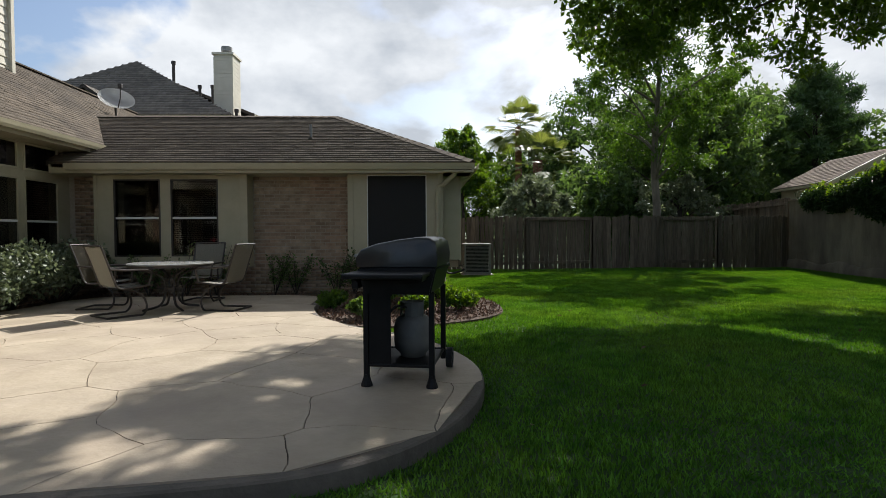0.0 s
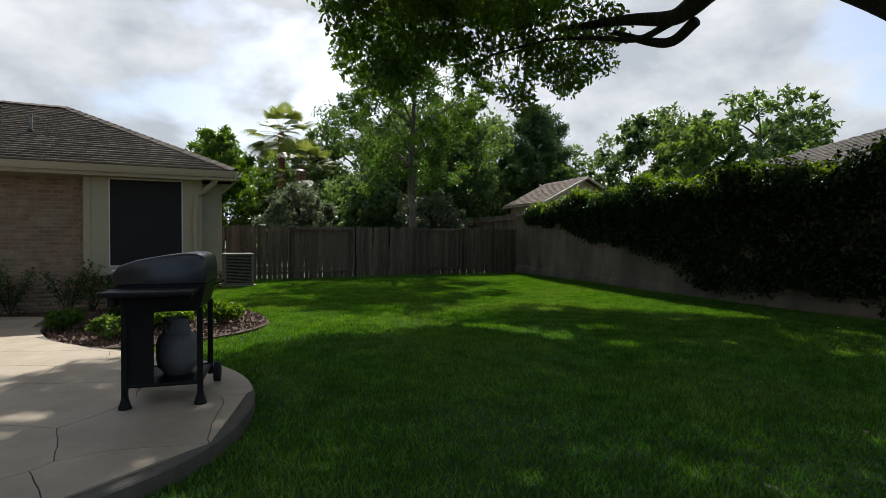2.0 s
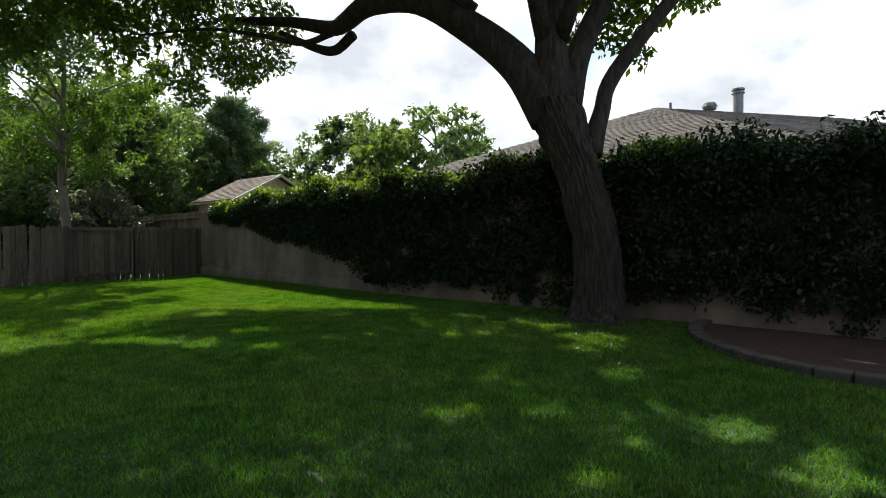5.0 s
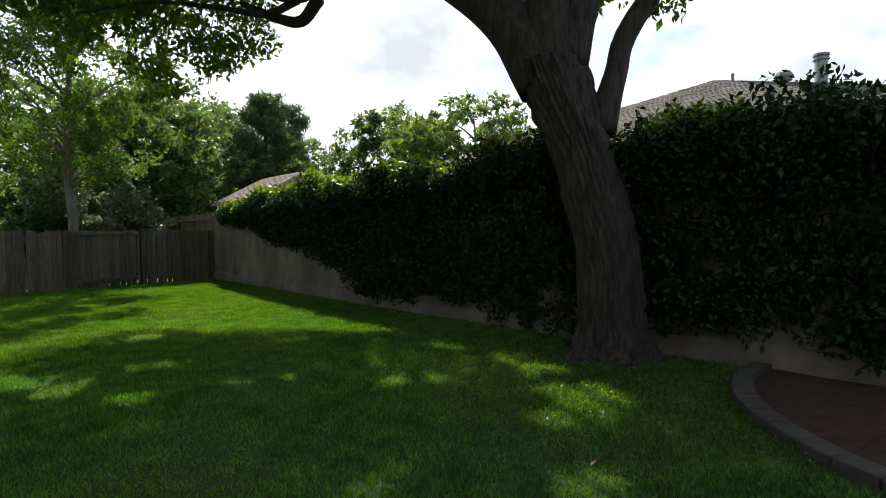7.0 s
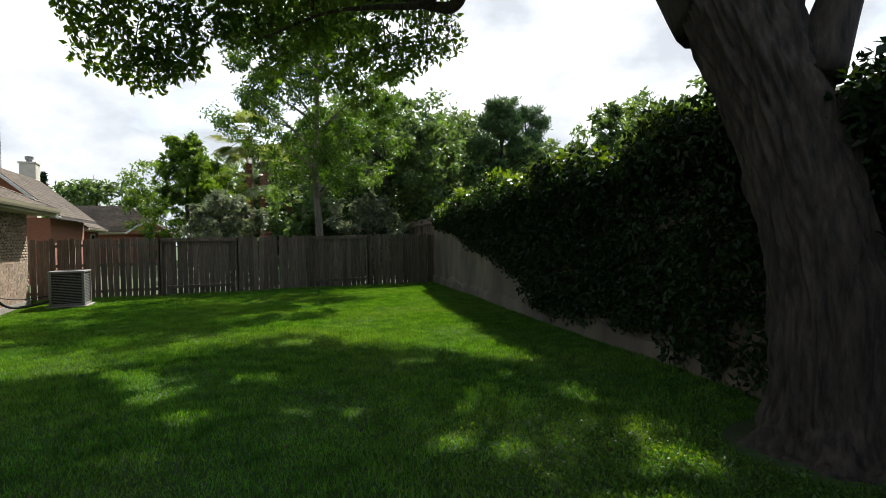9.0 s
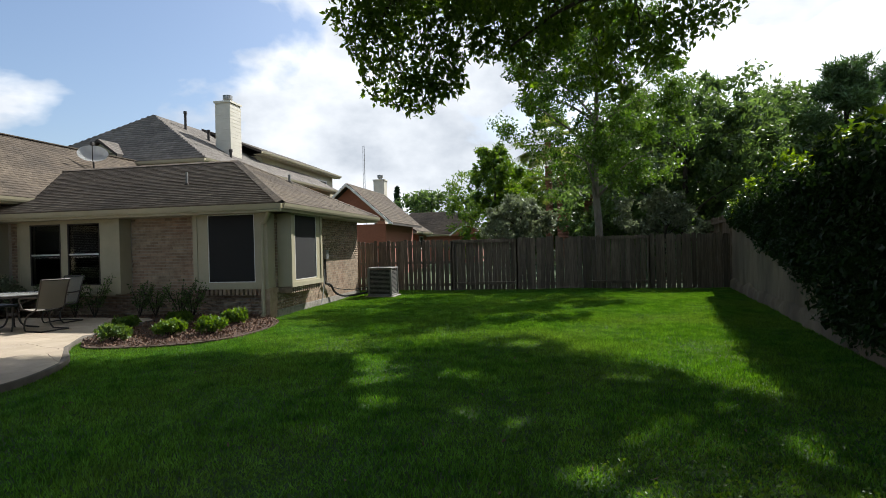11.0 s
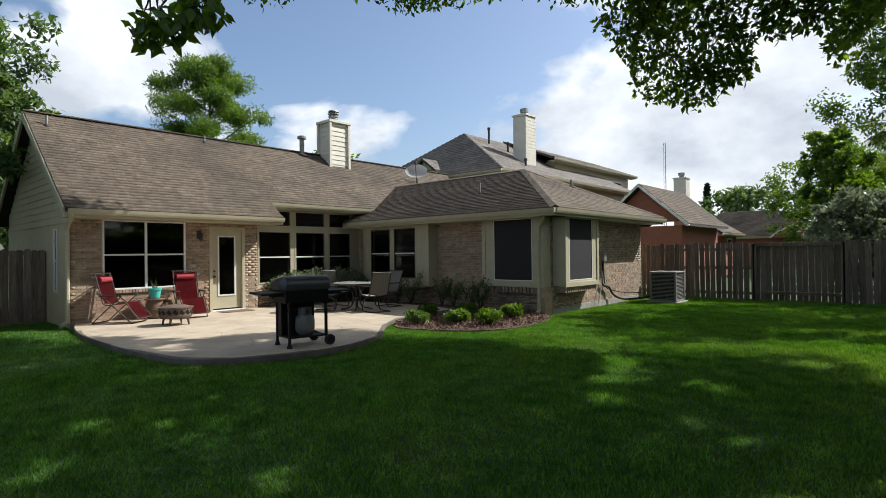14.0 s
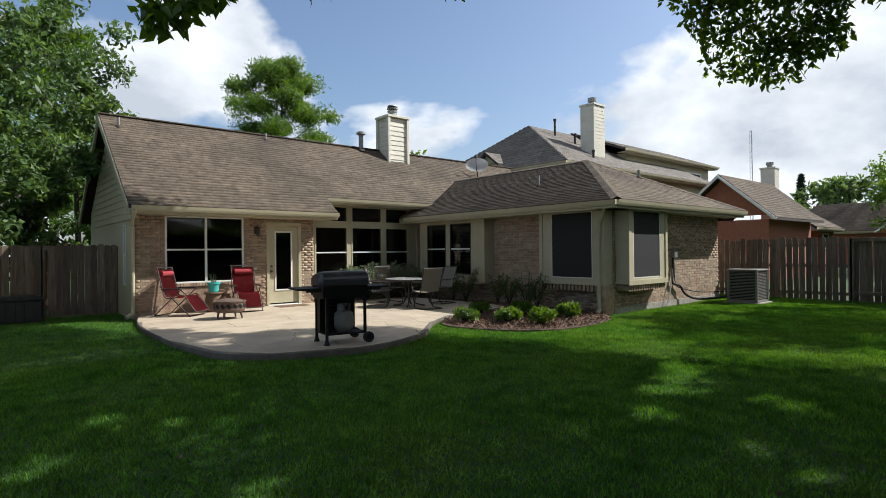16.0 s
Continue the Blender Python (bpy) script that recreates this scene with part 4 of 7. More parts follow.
def fence_run(label, p0, p1, height, sections, mat, seed, gap=0.012, width=0.142, base=0.03):
    """Pickets along a line. sections: (start, end, side); side -1 has its boards on the near face, +1 on the far one with rails in view."""
    a, b = Vector((*p0, 0)), Vector((*p1, 0))
    d = (b - a).normalized()
    ang = math.degrees(math.atan2(d.y, d.x))
    f = thing("fence", label, "fence", "garden fences", (p0[0], p0[1], 0), ang)
    r = random.Random(seed)
    meshes = []
    for k in range(4):
        bm = bmesh.new()
        picket(bm, width * (0.94 + 0.03 * k), height - base - 0.012 * k, 0.018)
        meshes.append(finish("picket", bm, mat))
    for s0, s1, side in sections:
        u = s0 + width / 2
        while u < s1 - width * 0.3:
            ob = new("picket", r.choice(meshes))
            ob.parent = f
            ob.matrix_basis = pose(u, 0.055 * side, base + r.uniform(-0.015, 0.02), 0, r.uniform(-0.7, 0.7), 0) @ Matrix.Diagonal((1, 1, 1 + r.uniform(-0.012, 0.012), 1))
            u += width + gap * r.choice((0.4, 0.8, 1.0, 1.6, 2.2))
        for z in ((0.22, 1.0, height - 0.22) if side < 0 else (0.25, height - 0.14)):
            bm = bmesh.new()
            if side > 0 and z > 1:
                box(bm, s0, -0.03, z, s1, 0.044, z + 0.10, 0.004)
            else:
                box(bm, s0, -0.02 if side > 0 else -0.044, z - 0.04, s1, 0.044, z + 0.05, 0.004)
            part("rail", bm, mat, f)
        n = max(1, round((s1 - s0) / 2.4))
        for k in range(n + 1):
            u = s0 + (s1 - s0) * k / n
            bm = bmesh.new()
            box(bm, u - 0.045, -0.042, -0.1, u + 0.045, 0.042, height - 0.05, 0.004)
            part("post", bm, mat, f)
    bm = bmesh.new()
    for s0, s1, side in sections:
        box(bm, s0, 0.06 * side - 0.012, 0.0, s1, 0.06 * side + 0.012, base + 0.02)
    part("kick_board", bm, mat, f)
    return f


X0F = -0.2
fence_run("tall weathered grey-brown picket fence with gaps between its boards", (X0F, FENCE_Y), (12.42, FENCE_Y), 1.80,
          [(0.0, 3.60, -1), (3.64, 5.85, 1), (5.89, 8.15, -1), (8.19, 10.14, 1), (10.18, 12.55, -1)], "fence", 3)
fence_run("dark wooden fence with a gate beside the house", (-8.75, 3.22), (-8.75, 0.30), 1.78, [(0.0, 1.55, 1), (1.6, 2.92, 1)], "fence", 4, gap=0.004)
fence_run("sunlit pale wooden boundary fence", (-8.8, 0.28), (-5.9, 0.10), 1.55, [(0.0, 2.9, -1)], "fence_pale", 5, gap=0.004)
fence_run("red-brown cedar fence beyond the gate", (-9.6, 2.2), (-13.5, 1.6), 1.85, [(0.0, 3.9, -1)], "fence_red", 6, gap=0.004)
fence_run("weathered boundary fence along the garden", (-5.85, 0.05), (-3.5, -4.6), 1.7, [(0.0, 5.2, -1)], "fence", 8, gap=0.004)
fence_run("weathered boundary fence across the garden end", (-3.5, -4.65), (8.7, -4.65), 1.75, [(0.0, 12.2, -1)], "fence", 9, gap=0.004)


def side_wall():
    a, b = Vector((*WALL_A, 0)), Vector((*WALL_B, 0))
    d = (b - a)
    ln = d.length
    ang = math.degrees(math.atan2(d.y, d.x))
    w = thing("wall_east", "tall stained plaster garden wall with grey streaks", "wall", at=(*WALL_A, 0), turn=ang, kind="structure")
    bm = bmesh.new()
    n, m = 90, 14
    for sgn in (1,):
        g = [[bm.verts.new((ln * i / n, 0.02 * noise.noise((i * 0.31, j * 0.6, 2)), -0.1 + 2.37 * j / m)) for j in range(m + 1)] for i in range(n + 1)]
        for i in range(n):
            for j in range(m):
                bm.faces.new((g[i][j], g[i + 1][j], g[i + 1][j + 1], g[i][j + 1]))
    box(bm, 0, -0.20, -0.1, ln, -0.03, 2.26)
    bmesh.ops.recalc_face_normals(bm, faces=bm.faces[:])
    part("plaster", bm, "stucco", w)
    bm = bmesh.new()
    box(bm, 0, -0.22, 2.265, ln, 0.05, 2.33, 0.01)
    part("coping", bm, "stucco", w)
    bm = bmesh.new()
    n = 260
    rows = []
    for i in range(n + 1):
        u = ln * i / n
        h = 0.30 + 0.14 * noise.noise((u * 0.9, 1.0, 0)) + 0.05 * noise.noise((u * 4.0, 5.0, 0))
        rows.append([bm.verts.new((u, 0.01 + o * (0.07 + 0.05 * noise.noise((u * 2.3, k * 0.7, 3.0))), -0.05 + (h + 0.05) * f)) for k, (o, f) in enumerate(((1.2, 0.0), (1.15, 0.3), (1.0, 0.6), (0.8, 0.85), (0.45, 0.97), (-0.4, 1.0)))])
    for a, b in zip(rows, rows[1:]):
        for k in range(5):
            bm.faces.new((a[k], b[k], b[k + 1], a[k + 1]))
    bmesh.ops.recalc_face_normals(bm, faces=bm.faces[:])
    part("footing", bm, "stucco", w, "rough pale footing", smooth=True)


side_wall()
# timber fence that climbs on past the corner
fence_run("grey board fence rising behind the garden corner", (12.49, 18.72), (14.45, 31.0), 2.42, [(0.0, 12.4, -1)], "fence", 11, gap=0.002)


# ---- plants ----
def limb(bm, pts, radii, n=10, per=5):
    q = spline([(*p, r) for p, r in zip(pts, radii)], per)
    tube(bm, [tuple(v[:3]) for v in q], [max(0.004, float(v[3])) for v in q], n)


def grow(bm, start, heading, length, radius, depth, tips, r, bend=0.35, fork=3, droop=0.0, n=6):
    """Branches that fork and thin out; their outer ends are gathered in tips."""
    p, h = Vector(start), Vector(heading).normalized()
    pts, rad = [p.copy()], [radius]
    for k in range(4):
        h = (h + Vector((r.uniform(-bend, bend), r.uniform(-bend, bend), r.uniform(-bend, bend) * 0.7 - droop))).normalized()
        p = p + h * length / 4
        pts.append(p.copy())
        rad.append(radius * (1 - 0.13 * (k + 1)))
        if depth <= 1:
            tips.append(p.copy())
    tube(bm, pts, rad, n)
    if depth > 0:
        for k in range(fork):
            q = pts[r.choice((2, 3, 4, 4))]
            side = Vector((r.uniform(-1, 1), r.uniform(-1, 1), r.uniform(-0.5, 0.8)))
            grow(bm, q, h * 0.9 + side * 0.9, length * r.uniform(0.55, 0.75), radius * 0.5, depth - 1, tips, r, bend, fork, droop, max(4, n - 1))


EDGE_X = (-7.5, -5.5, -4.4, -3.0, -2.3, -2.1, -1.8, -1.5, -0.7, 0.5, 1.2, 1.9, 2.5, 3.0, 3.7, 4.5, 5.2, 6.2, 6.7, 7.3, 8.1, 8.5, 9.0, 10.0)
EDGE_Y = (1.6, 2.2, 2.9, 3.4, 3.8, 4.9, 5.6, 6.1, 6.5, 7.1, 7.5, 8.7, 8.4, 8.1, 8.1, 9.1, 9.5, 9.7, 8.9, 8.2, 6.9, 6.2, 5.4, 4.6)
# where the sun reaches the lawn through openings in the crown: x, y, radius
GAPS = [(5.8, 6.2, .20), (4.6, 5.9, .22), (7.6, 1.9, .42), (7.2, 1.65, .40), (5.9, 1.0, .26), (4.9, 0.5, .24), (4.9, -0.1, .26), (4.4, -0.6, .32), (5.2, 2.1, .18), (4.6, 1.2, .20), (4.2, 0.4, .2), (3.4, 0.3, .25),
        (8.6, 3.2, .32), (8.9, 4.3, .42), (8.2, 2.6, .3), (4.5, 6.5, .2), (5.0, 5.1, .24), (5.9, 4.9, .16), (4.6, 4.2, .2), (1.8, 1.3, .26), (2.7, 0.7, .3), (2.1, 1.7, .16), (4.1, 1.8, .2), (4.5, 6.7, .3),
        (5.6, 6.4, .24), (6.2, 8.4, .26), (4.2, 7.2, .3), (4.8, 6.2, .22), (6.3, 4.7, .16), (6.8, 3.6, .2), (7.5, 6.4, .2), (-1.1, 4.6, .16), (-1.3, 3.2, .22), (-1.8, 3.3, .25)]


def shade_edge(x):
    """How far north the crown's shade reaches over the lawn."""
    return np.interp(x, EDGE_X, EDGE_Y)


def crown_clear(x, y, z, q):
    """Whether a bough at this place is above the open sky that is seen under the crown."""
    for ex, ey, y0, y1 in ((0.0, 0.0, -42, 84), (2.6, -0.4, 5, 84), (5.4, -0.1, -26, 80), (7.4, -0.1, -82, 24)):
        d = math.hypot(x - ex, y - ey)
        a = math.degrees(math.atan2(x - ex, y - ey))
        e = (z - 0.5 * q - 1.5) / max(d, 0.1)
        rim = 3.0 < x < 10.0 and y > 11.5
        if y0 < a < y1 and e < (0.37 if rim else 0.455):
            return False
    return True


def sun_gaps(p):
    """Which leaves would stand in the way of the sun where it reaches the lawn."""
    gx, gy = p[:, 0] - p[:, 2] * SUN.x / SUN.z, p[:, 1] - p[:, 2] * SUN.y / SUN.z
    rough = 0.16 * np.sin(gx * 7.1 + gy * 2.3) + 0.12 * np.sin(gx * 15.7 - gy * 9.1 + 1.0)
    lit = gy > shade_edge(gx) + rough
    for x, y, q in GAPS:
        lit |= ((gx - x) / (q * 1.25)) ** 2 + ((gy - y) / q) ** 2 < 1 + 3 * rough
    small = np.sin(gx * 3.1 + 1.7 * np.sin(gy * 1.3)) * np.sin(gy * 3.7 + 1.9 * np.sin(gx * 1.1)) + 0.35 * np.sin(gx * 9.0) * np.sin(gy * 8.0)
    return lit | (small > 1.06)


def shade_tree():
    t = thing("shade_tree", "large shade tree with furrowed dark bark and an arching limb", "tree", at=(0, 0, 0))
    bx, by = 9.29, 2.40
    # trunk with ribbed bark
    path = spline([(bx + 0.02, by - 0.04, -0.1, 0.54), (bx + 0.03, by - 0.02, 0.12, 0.44), (bx + 0.03, by - 0.02, 0.5, 0.385), (bx + 0.03, by + 0.02, 1.3, 0.36), (bx - 0.03, by + 0.26, 2.3, 0.36), (bx - 0.10, by + 0.48, 3.0, 0.40), (bx - 0.18, by + 0.68, 3.6, 0.43)], 20)
    bm = bmesh.new()
    rings, N = [], 170
    for x, y, z, rr in path:
        row = []
        for k in range(N):
            a = 2 * math.pi * k / N
            rib = abs(noise.noise((math.cos(a) * rr * 19, math.sin(a) * rr * 19, z * 2.2))) + 0.5 * abs(noise.noise((math.cos(a) * rr * 40, math.sin(a) * rr * 40, z * 5.0)))
            flare = 0.10 * max(0, 0.35 - z) * (1 + math.sin(a * 5 + 1.0)) * 1.3
            q = rr + 0.10 * rib - 0.035 + flare
            row.append(bm.verts.new((x + math.cos(a) * q, y + math.sin(a) * q, z)))
        rings.append(row)
    for a, b in zip(rings, rings[1:]):
        for k in range(N):
            bm.faces.new((a[k], a[(k + 1) % N], b[(k + 1) % N], b[k]))
    bm.faces.new(rings[-1])
    part("trunk", bm, "bark", t, "thick furrowed trunk", smooth=True)
    limbs = [
        [((9.0, 3.30, 3.35), 0.38), ((8.93, 3.85, 4.25), 0.32), ((8.75, 4.65, 5.0), 0.28), ((8.45, 5.6, 5.62), 0.235), ((8.15, 6.5, 5.68), 0.20), ((8.35, 7.3, 5.62), 0.18), ((8.62, 8.0, 5.72), 0.15), ((8.4, 9.0, 6.0), 0.11), ((7.9, 10.4, 6.2), 0.07)],
        [((9.02, 3.25, 3.5), 0.33), ((9.10, 3.35, 4.6), 0.27), ((9.25, 3.4, 6.0), 0.21), ((9.2, 3.6, 7.6), 0.13), ((9.0, 4.0, 9.0), 0.06)],
        [((9.1, 3.1, 3.5), 0.27), ((9.40, 2.95, 4.5), 0.20), ((9.75, 2.5, 5.6), 0.16), ((10.1, 1.6, 7.0), 0.09), ((10.3, 1.2, 8.2), 0.05)],
        [((9.28, 2.75, 2.7), 0.20), ((9.46, 2.62, 3.4), 0.14), ((9.62, 2.42, 4.1), 0.13), ((10.2, 1.3, 5.7), 0.10), ((10.8, 0.6, 6.9), 0.06)],
        [((8.16, 6.5, 5.62), 0.15), ((8.0, 6.6, 6.3), 0.12), ((7.4, 6.9, 7.2), 0.09), ((6.6, 7.4, 8.0), 0.05)],
        [((9.0, 3.4, 4.6), 0.16), ((8.0, 3.4, 6.0), 0.13), ((6.4, 3.4, 6.6), 0.10), ((4.8, 3.8, 7.2), 0.07), ((3.4, 4.2, 7.4), 0.04)],
        [((9.1, 3.2, 4.6), 0.14), ((8.2, 2.0, 6.2), 0.11), ((7.0, 0.4, 6.8), 0.08), ((5.8, -1.2, 7.4), 0.05)],
        [((8.7, 4.6, 5.3), 0.12), ((7.6, 6.0, 6.6), 0.10), ((6.0, 7.8, 7.0), 0.07), ((4.4, 9.6, 6.9), 0.045), ((3.4, 10.9, 6.3), 0.03)],
        [((9.2, 3.6, 6.9), 0.10), ((10.4, 5.2, 7.6), 0.08), ((11.6, 7.0, 7.8), 0.05)],
        [((8.64, 8.0, 5.63), 0.075), ((8.3, 8.5, 5.42), 0.062), ((7.7, 9.0, 5.50), 0.045), ((6.9, 9.7, 5.55), 0.03), ((6.0, 10.6, 5.35), 0.02)],
        [((8.62, 7.4, 5.45), 0.11), ((8.70, 8.0, 5.28), 0.10), ((8.55, 8.5, 5.42), 0.085), ((8.2, 9.1, 5.75), 0.05)],
    ]
    for q in limbs:
        bm = bmesh.new()
        limb(bm, [(p[0] + 0.09, p[1] - 0.22, p[2]) for p, _ in q], [r for _, r in q], 14)
        part("limb", bm, "bark", t, smooth=True)
    # crown: a high dense roof of leaves over the garden, and low sprays along its northern rim
    r = np.random.default_rng(21)
    C, R = [], []
    for k in range(1500):
        gx, gy, q = r.uniform(-7.5, 9.8), r.uniform(-6.0, 9.6), r.uniform(0.55, 1.0)
        rim = 1.1 if 0.0 < gx < 7.6 else 0.2
        if gy > shade_edge(gx) - rim:
            continue
        for z in np.arange(6.9, 13.4, 0.3):
            x, y = gx + SUN.x / SUN.z * z, gy + SUN.y / SUN.z * z
            if x < 15.5 and crown_clear(x, y, z, q):
                z += r.uniform(0.0, 1.3)
                C.append((gx + SUN.x / SUN.z * z, gy + SUN.y / SUN.z * z, z))
                R.append(q)
                break
    dense = clump_points(C, R, 190, 0.6)
    low = [(3.0, 11.6, 5.2, .62), (3.5, 11.9, 4.95, .55), (3.9, 11.7, 5.6, .7), (2.7, 11.4, 5.9, .6), (4.5, 11.5, 6.1, .7), (3.3, 11.2, 6.4, .8), (5.2, 11.9, 6.0, .6), (4.1, 12.0, 5.25, .45), (2.4, 11.2, 6.5, .6),
           (5.9, 11.8, 5.9, .6), (6.6, 12.2, 5.7, .6), (7.2, 12.1, 5.4, .6), (7.6, 11.6, 5.9, .7), (6.2, 10.8, 6.3, .8), (8.0, 11.3, 5.4, .55), (8.5, 11.8, 5.7, .6), (7.0, 11.2, 6.5, .8), (9.2, 11.6, 6.2, .7), (8.3, 10.4, 6.4, .7),
           (5.0, 10.6, 6.6, .8), (4.2, 9.8, 6.7, .7), (7.0, 9.9, 5.75, .45), (6.4, 10.4, 5.45, .4), (7.7, 12.6, 5.0, .4), (6.0, 12.4, 5.3, .45),
           (10.2, 2.3, 5.6, .6), (10.5, 2.6, 5.1, .5), (10.6, 1.9, 5.5, .6), (10.1, 3.1, 5.9, .6), (9.9, 3.6, 6.2, .5), (10.6, 3.2, 5.0, .3), (10.9, 2.2, 4.7, .3), (11.2, 1.2, 5.8, .5),
           (2.62, 1.72, 3.60, .20), (2.95, 1.85, 3.66, .18), (2.35, 1.62, 3.56, .15), (2.5, 1.9, 4.2, .3), (3.3, 2.3, 4.5, .3), (4.6, 5.2, 5.2, .3), (4.2, 5.6, 5.5, .4)]
    low = [(x + 0.5, y - 0.5, z - 0.1, q) if i < 25 else (x, y, z, q) for i, (x, y, z, q) in enumerate(low)]
    pts = [clump_points([q[:3]], [q[3] * 1.08], int(1050 * q[3] ** 2) + 50, 0.8) for q in low]
    leaves = np.concatenate([dense] + pts)
    me = leaf_mesh("crown", leaves[~sun_gaps(leaves)], 0.145, "leaf", 0.52, 0.55)
    ob = new("crown", me)
    ob.parent = t
    ob["label"] = "dense glossy green leaves lit from above"
    bm = bmesh.new()
    rr = random.Random(9)
    for q in low:
        for k in range(3):
            a = Vector(q[:3]) + Vector((rr.uniform(-.1, .1), rr.uniform(-.1, .1), q[3] * 0.8 + rr.uniform(0, .5)))
            b = Vector(q[:3]) + Vector((rr.uniform(-1, 1), rr.uniform(-1, 1), rr.uniform(-.8, .3))) * q[3] * 0.8
            tube(bm, [a, (a + b) / 2 + Vector((rr.uniform(-.1, .1), rr.uniform(-.1, .1), .05)), b], [0.012, 0.008, 0.004], 5)
    for q in C:
        if rr.random() < 0.4:
            a = Vector((8.5 + (q[0] - 8.5) * 0.6, 4.5 + (q[1] - 4.5) * 0.6, max(7.4, q[2] - 0.8)))
            b = Vector(q)
            tube(bm, [a, (a + b) / 2 + Vector((0, 0, .2)), b], [0.035, 0.022, 0.008], 5)
    tagged(part("twig_growth", bm, "bark", t), kind="stuff")
    tube_pts = [(3.4, 4.2, 7.4), (2.9, 3.0, 6.4), (2.7, 2.1, 4.9), (2.6, 1.8, 3.95)]
    bm = bmesh.new()
    limb(bm, tube_pts, [0.03, 0.022, 0.014, 0.006], 6)
    part("hanging_twig", bm, "bark", t)


shade_tree()


def leafy_tree(label, base, height, spread, mat, seed, leaves=9000, size=0.16, trunk_r=0.14, bark="bark", crown_low=0.35, name="tree", ratio=0.45, group="", clumps=26, fork=3, narrow=1.0, flat=0.8, droop=0.3):
    """A broad-leaved tree: tapered trunk, forking limbs and a ragged crown of leaf clumps with gaps."""
    t = thing(name, label, "tree", group, base)
    r = random.Random(seed)
    g = np.random.default_rng(seed)
    bm = bmesh.new()
    zc = height * crown_low
    limb(bm, [(0, 0, -0.1), (0.05, 0.02, zc * 0.5), (-0.04, 0.06, zc), (0.08, -0.05, height * 0.7), (0.0, 0.05, height * 0.93)], [trunk_r * 1.3, trunk_r, trunk_r * 0.85, trunk_r * 0.45, 0.02], 10)
    part("trunk", bm, bark, t)
    C, R = [], []
    for k in range(clumps):
        h = zc + (height - zc) * (k + 0.5) / clumps
        f = (h - zc) / (height - zc)
        rad = spread * math.sqrt(max(0.03, 1 - (1.7 * f - 0.62) ** 2 / 1.25)) * narrow
        a = k * 2.4 + r.uniform(-0.5, 0.5)
        q = rad * math.sqrt(r.uniform(0.15, 1.0))
        C.append((q * math.cos(a), q * math.sin(a), h + r.uniform(-0.3, 0.3)))
        R.append(spread * r.uniform(0.26, 0.46))
    for c in C[::2]:
        bm = bmesh.new()
        z0 = max(zc * 0.8, c[2] - 0.45 * math.hypot(c[0], c[1]) - 0.3)
        z0 = min(z0, height * 0.85)
        limb(bm, [(0, 0, z0), (c[0] * 0.45, c[1] * 0.45, (z0 + c[2]) / 2 + 0.1), c], [trunk_r * 0.4, trunk_r * 0.24, 0.015], 6, 4)
        part("branch", bm, bark, t)
    # sub-clumps give the crown its ragged edge
    S, SR = [], []
    for c, q in zip(C, R):
        for k in range(7):
            v = g.normal(size=3)
            v /= np.linalg.norm(v)
            S.append(np.array(c) + v * q * g.uniform(0.5, 1.15) * np.array((1, 1, 0.75)))
            SR.append(q * g.uniform(0.22, 0.46))
    pts = clump_points(S, SR, max(6, leaves // len(S)), flat, 0.2)
    ob = new("crown", leaf_mesh("crown", pts, size, mat, ratio, droop))
    ob.parent = t
    return t


def pine(label, base, height, spread, seed, leaves=9000, crown_low=0.45, group="", mat="needle"):
    """A pine: straight trunk, level limbs, and separate tufted clouds of needles."""
    t = thing("pine_tree", label, "tree", group, base)
    r = random.Random(seed)
    g = np.random.default_rng(seed)
    bm = bmesh.new()
    limb(bm, [(0, 0, -0.1), (0.1, 0.05, height * 0.5), (0, 0, height * 0.97)], [0.22, 0.16, 0.03], 9)
    part("trunk", bm, "bark", t)
    S, SR = [], []
    m = 22
    for k in range(m):
        f = (k + 0.3) / m
        h = height * (crown_low + (1 - crown_low) * f)
        rad = spread * (1 - 0.75 * f ** 1.8) * r.uniform(0.5, 1.0)
        a = k * 2.4
        c = Vector((rad * math.cos(a), rad * math.sin(a), h + 0.15 * rad))
        bm = bmesh.new()
        limb(bm, [(0, 0, h - 0.3 * rad), (c.x * 0.5, c.y * 0.5, h - 0.05 * rad), c], [0.05, 0.03, 0.012], 5, 3)
        part("branch", bm, "bark", t)
        for q in range(6):
            u = r.uniform(0.4, 1.1)
            S.append((c.x * u + r.uniform(-.3, .3), c.y * u + r.uniform(-.3, .3), c.z + r.uniform(-.25, .35)))
            SR.append(spread * r.uniform(0.13, 0.24))
    pts = clump_points(S, SR, 3 * leaves // len(S), 0.62, 0.1)
    ob = new("crown", leaf_mesh("crown", pts, 0.30, mat, 0.2, -0.3))
    ob.parent = t


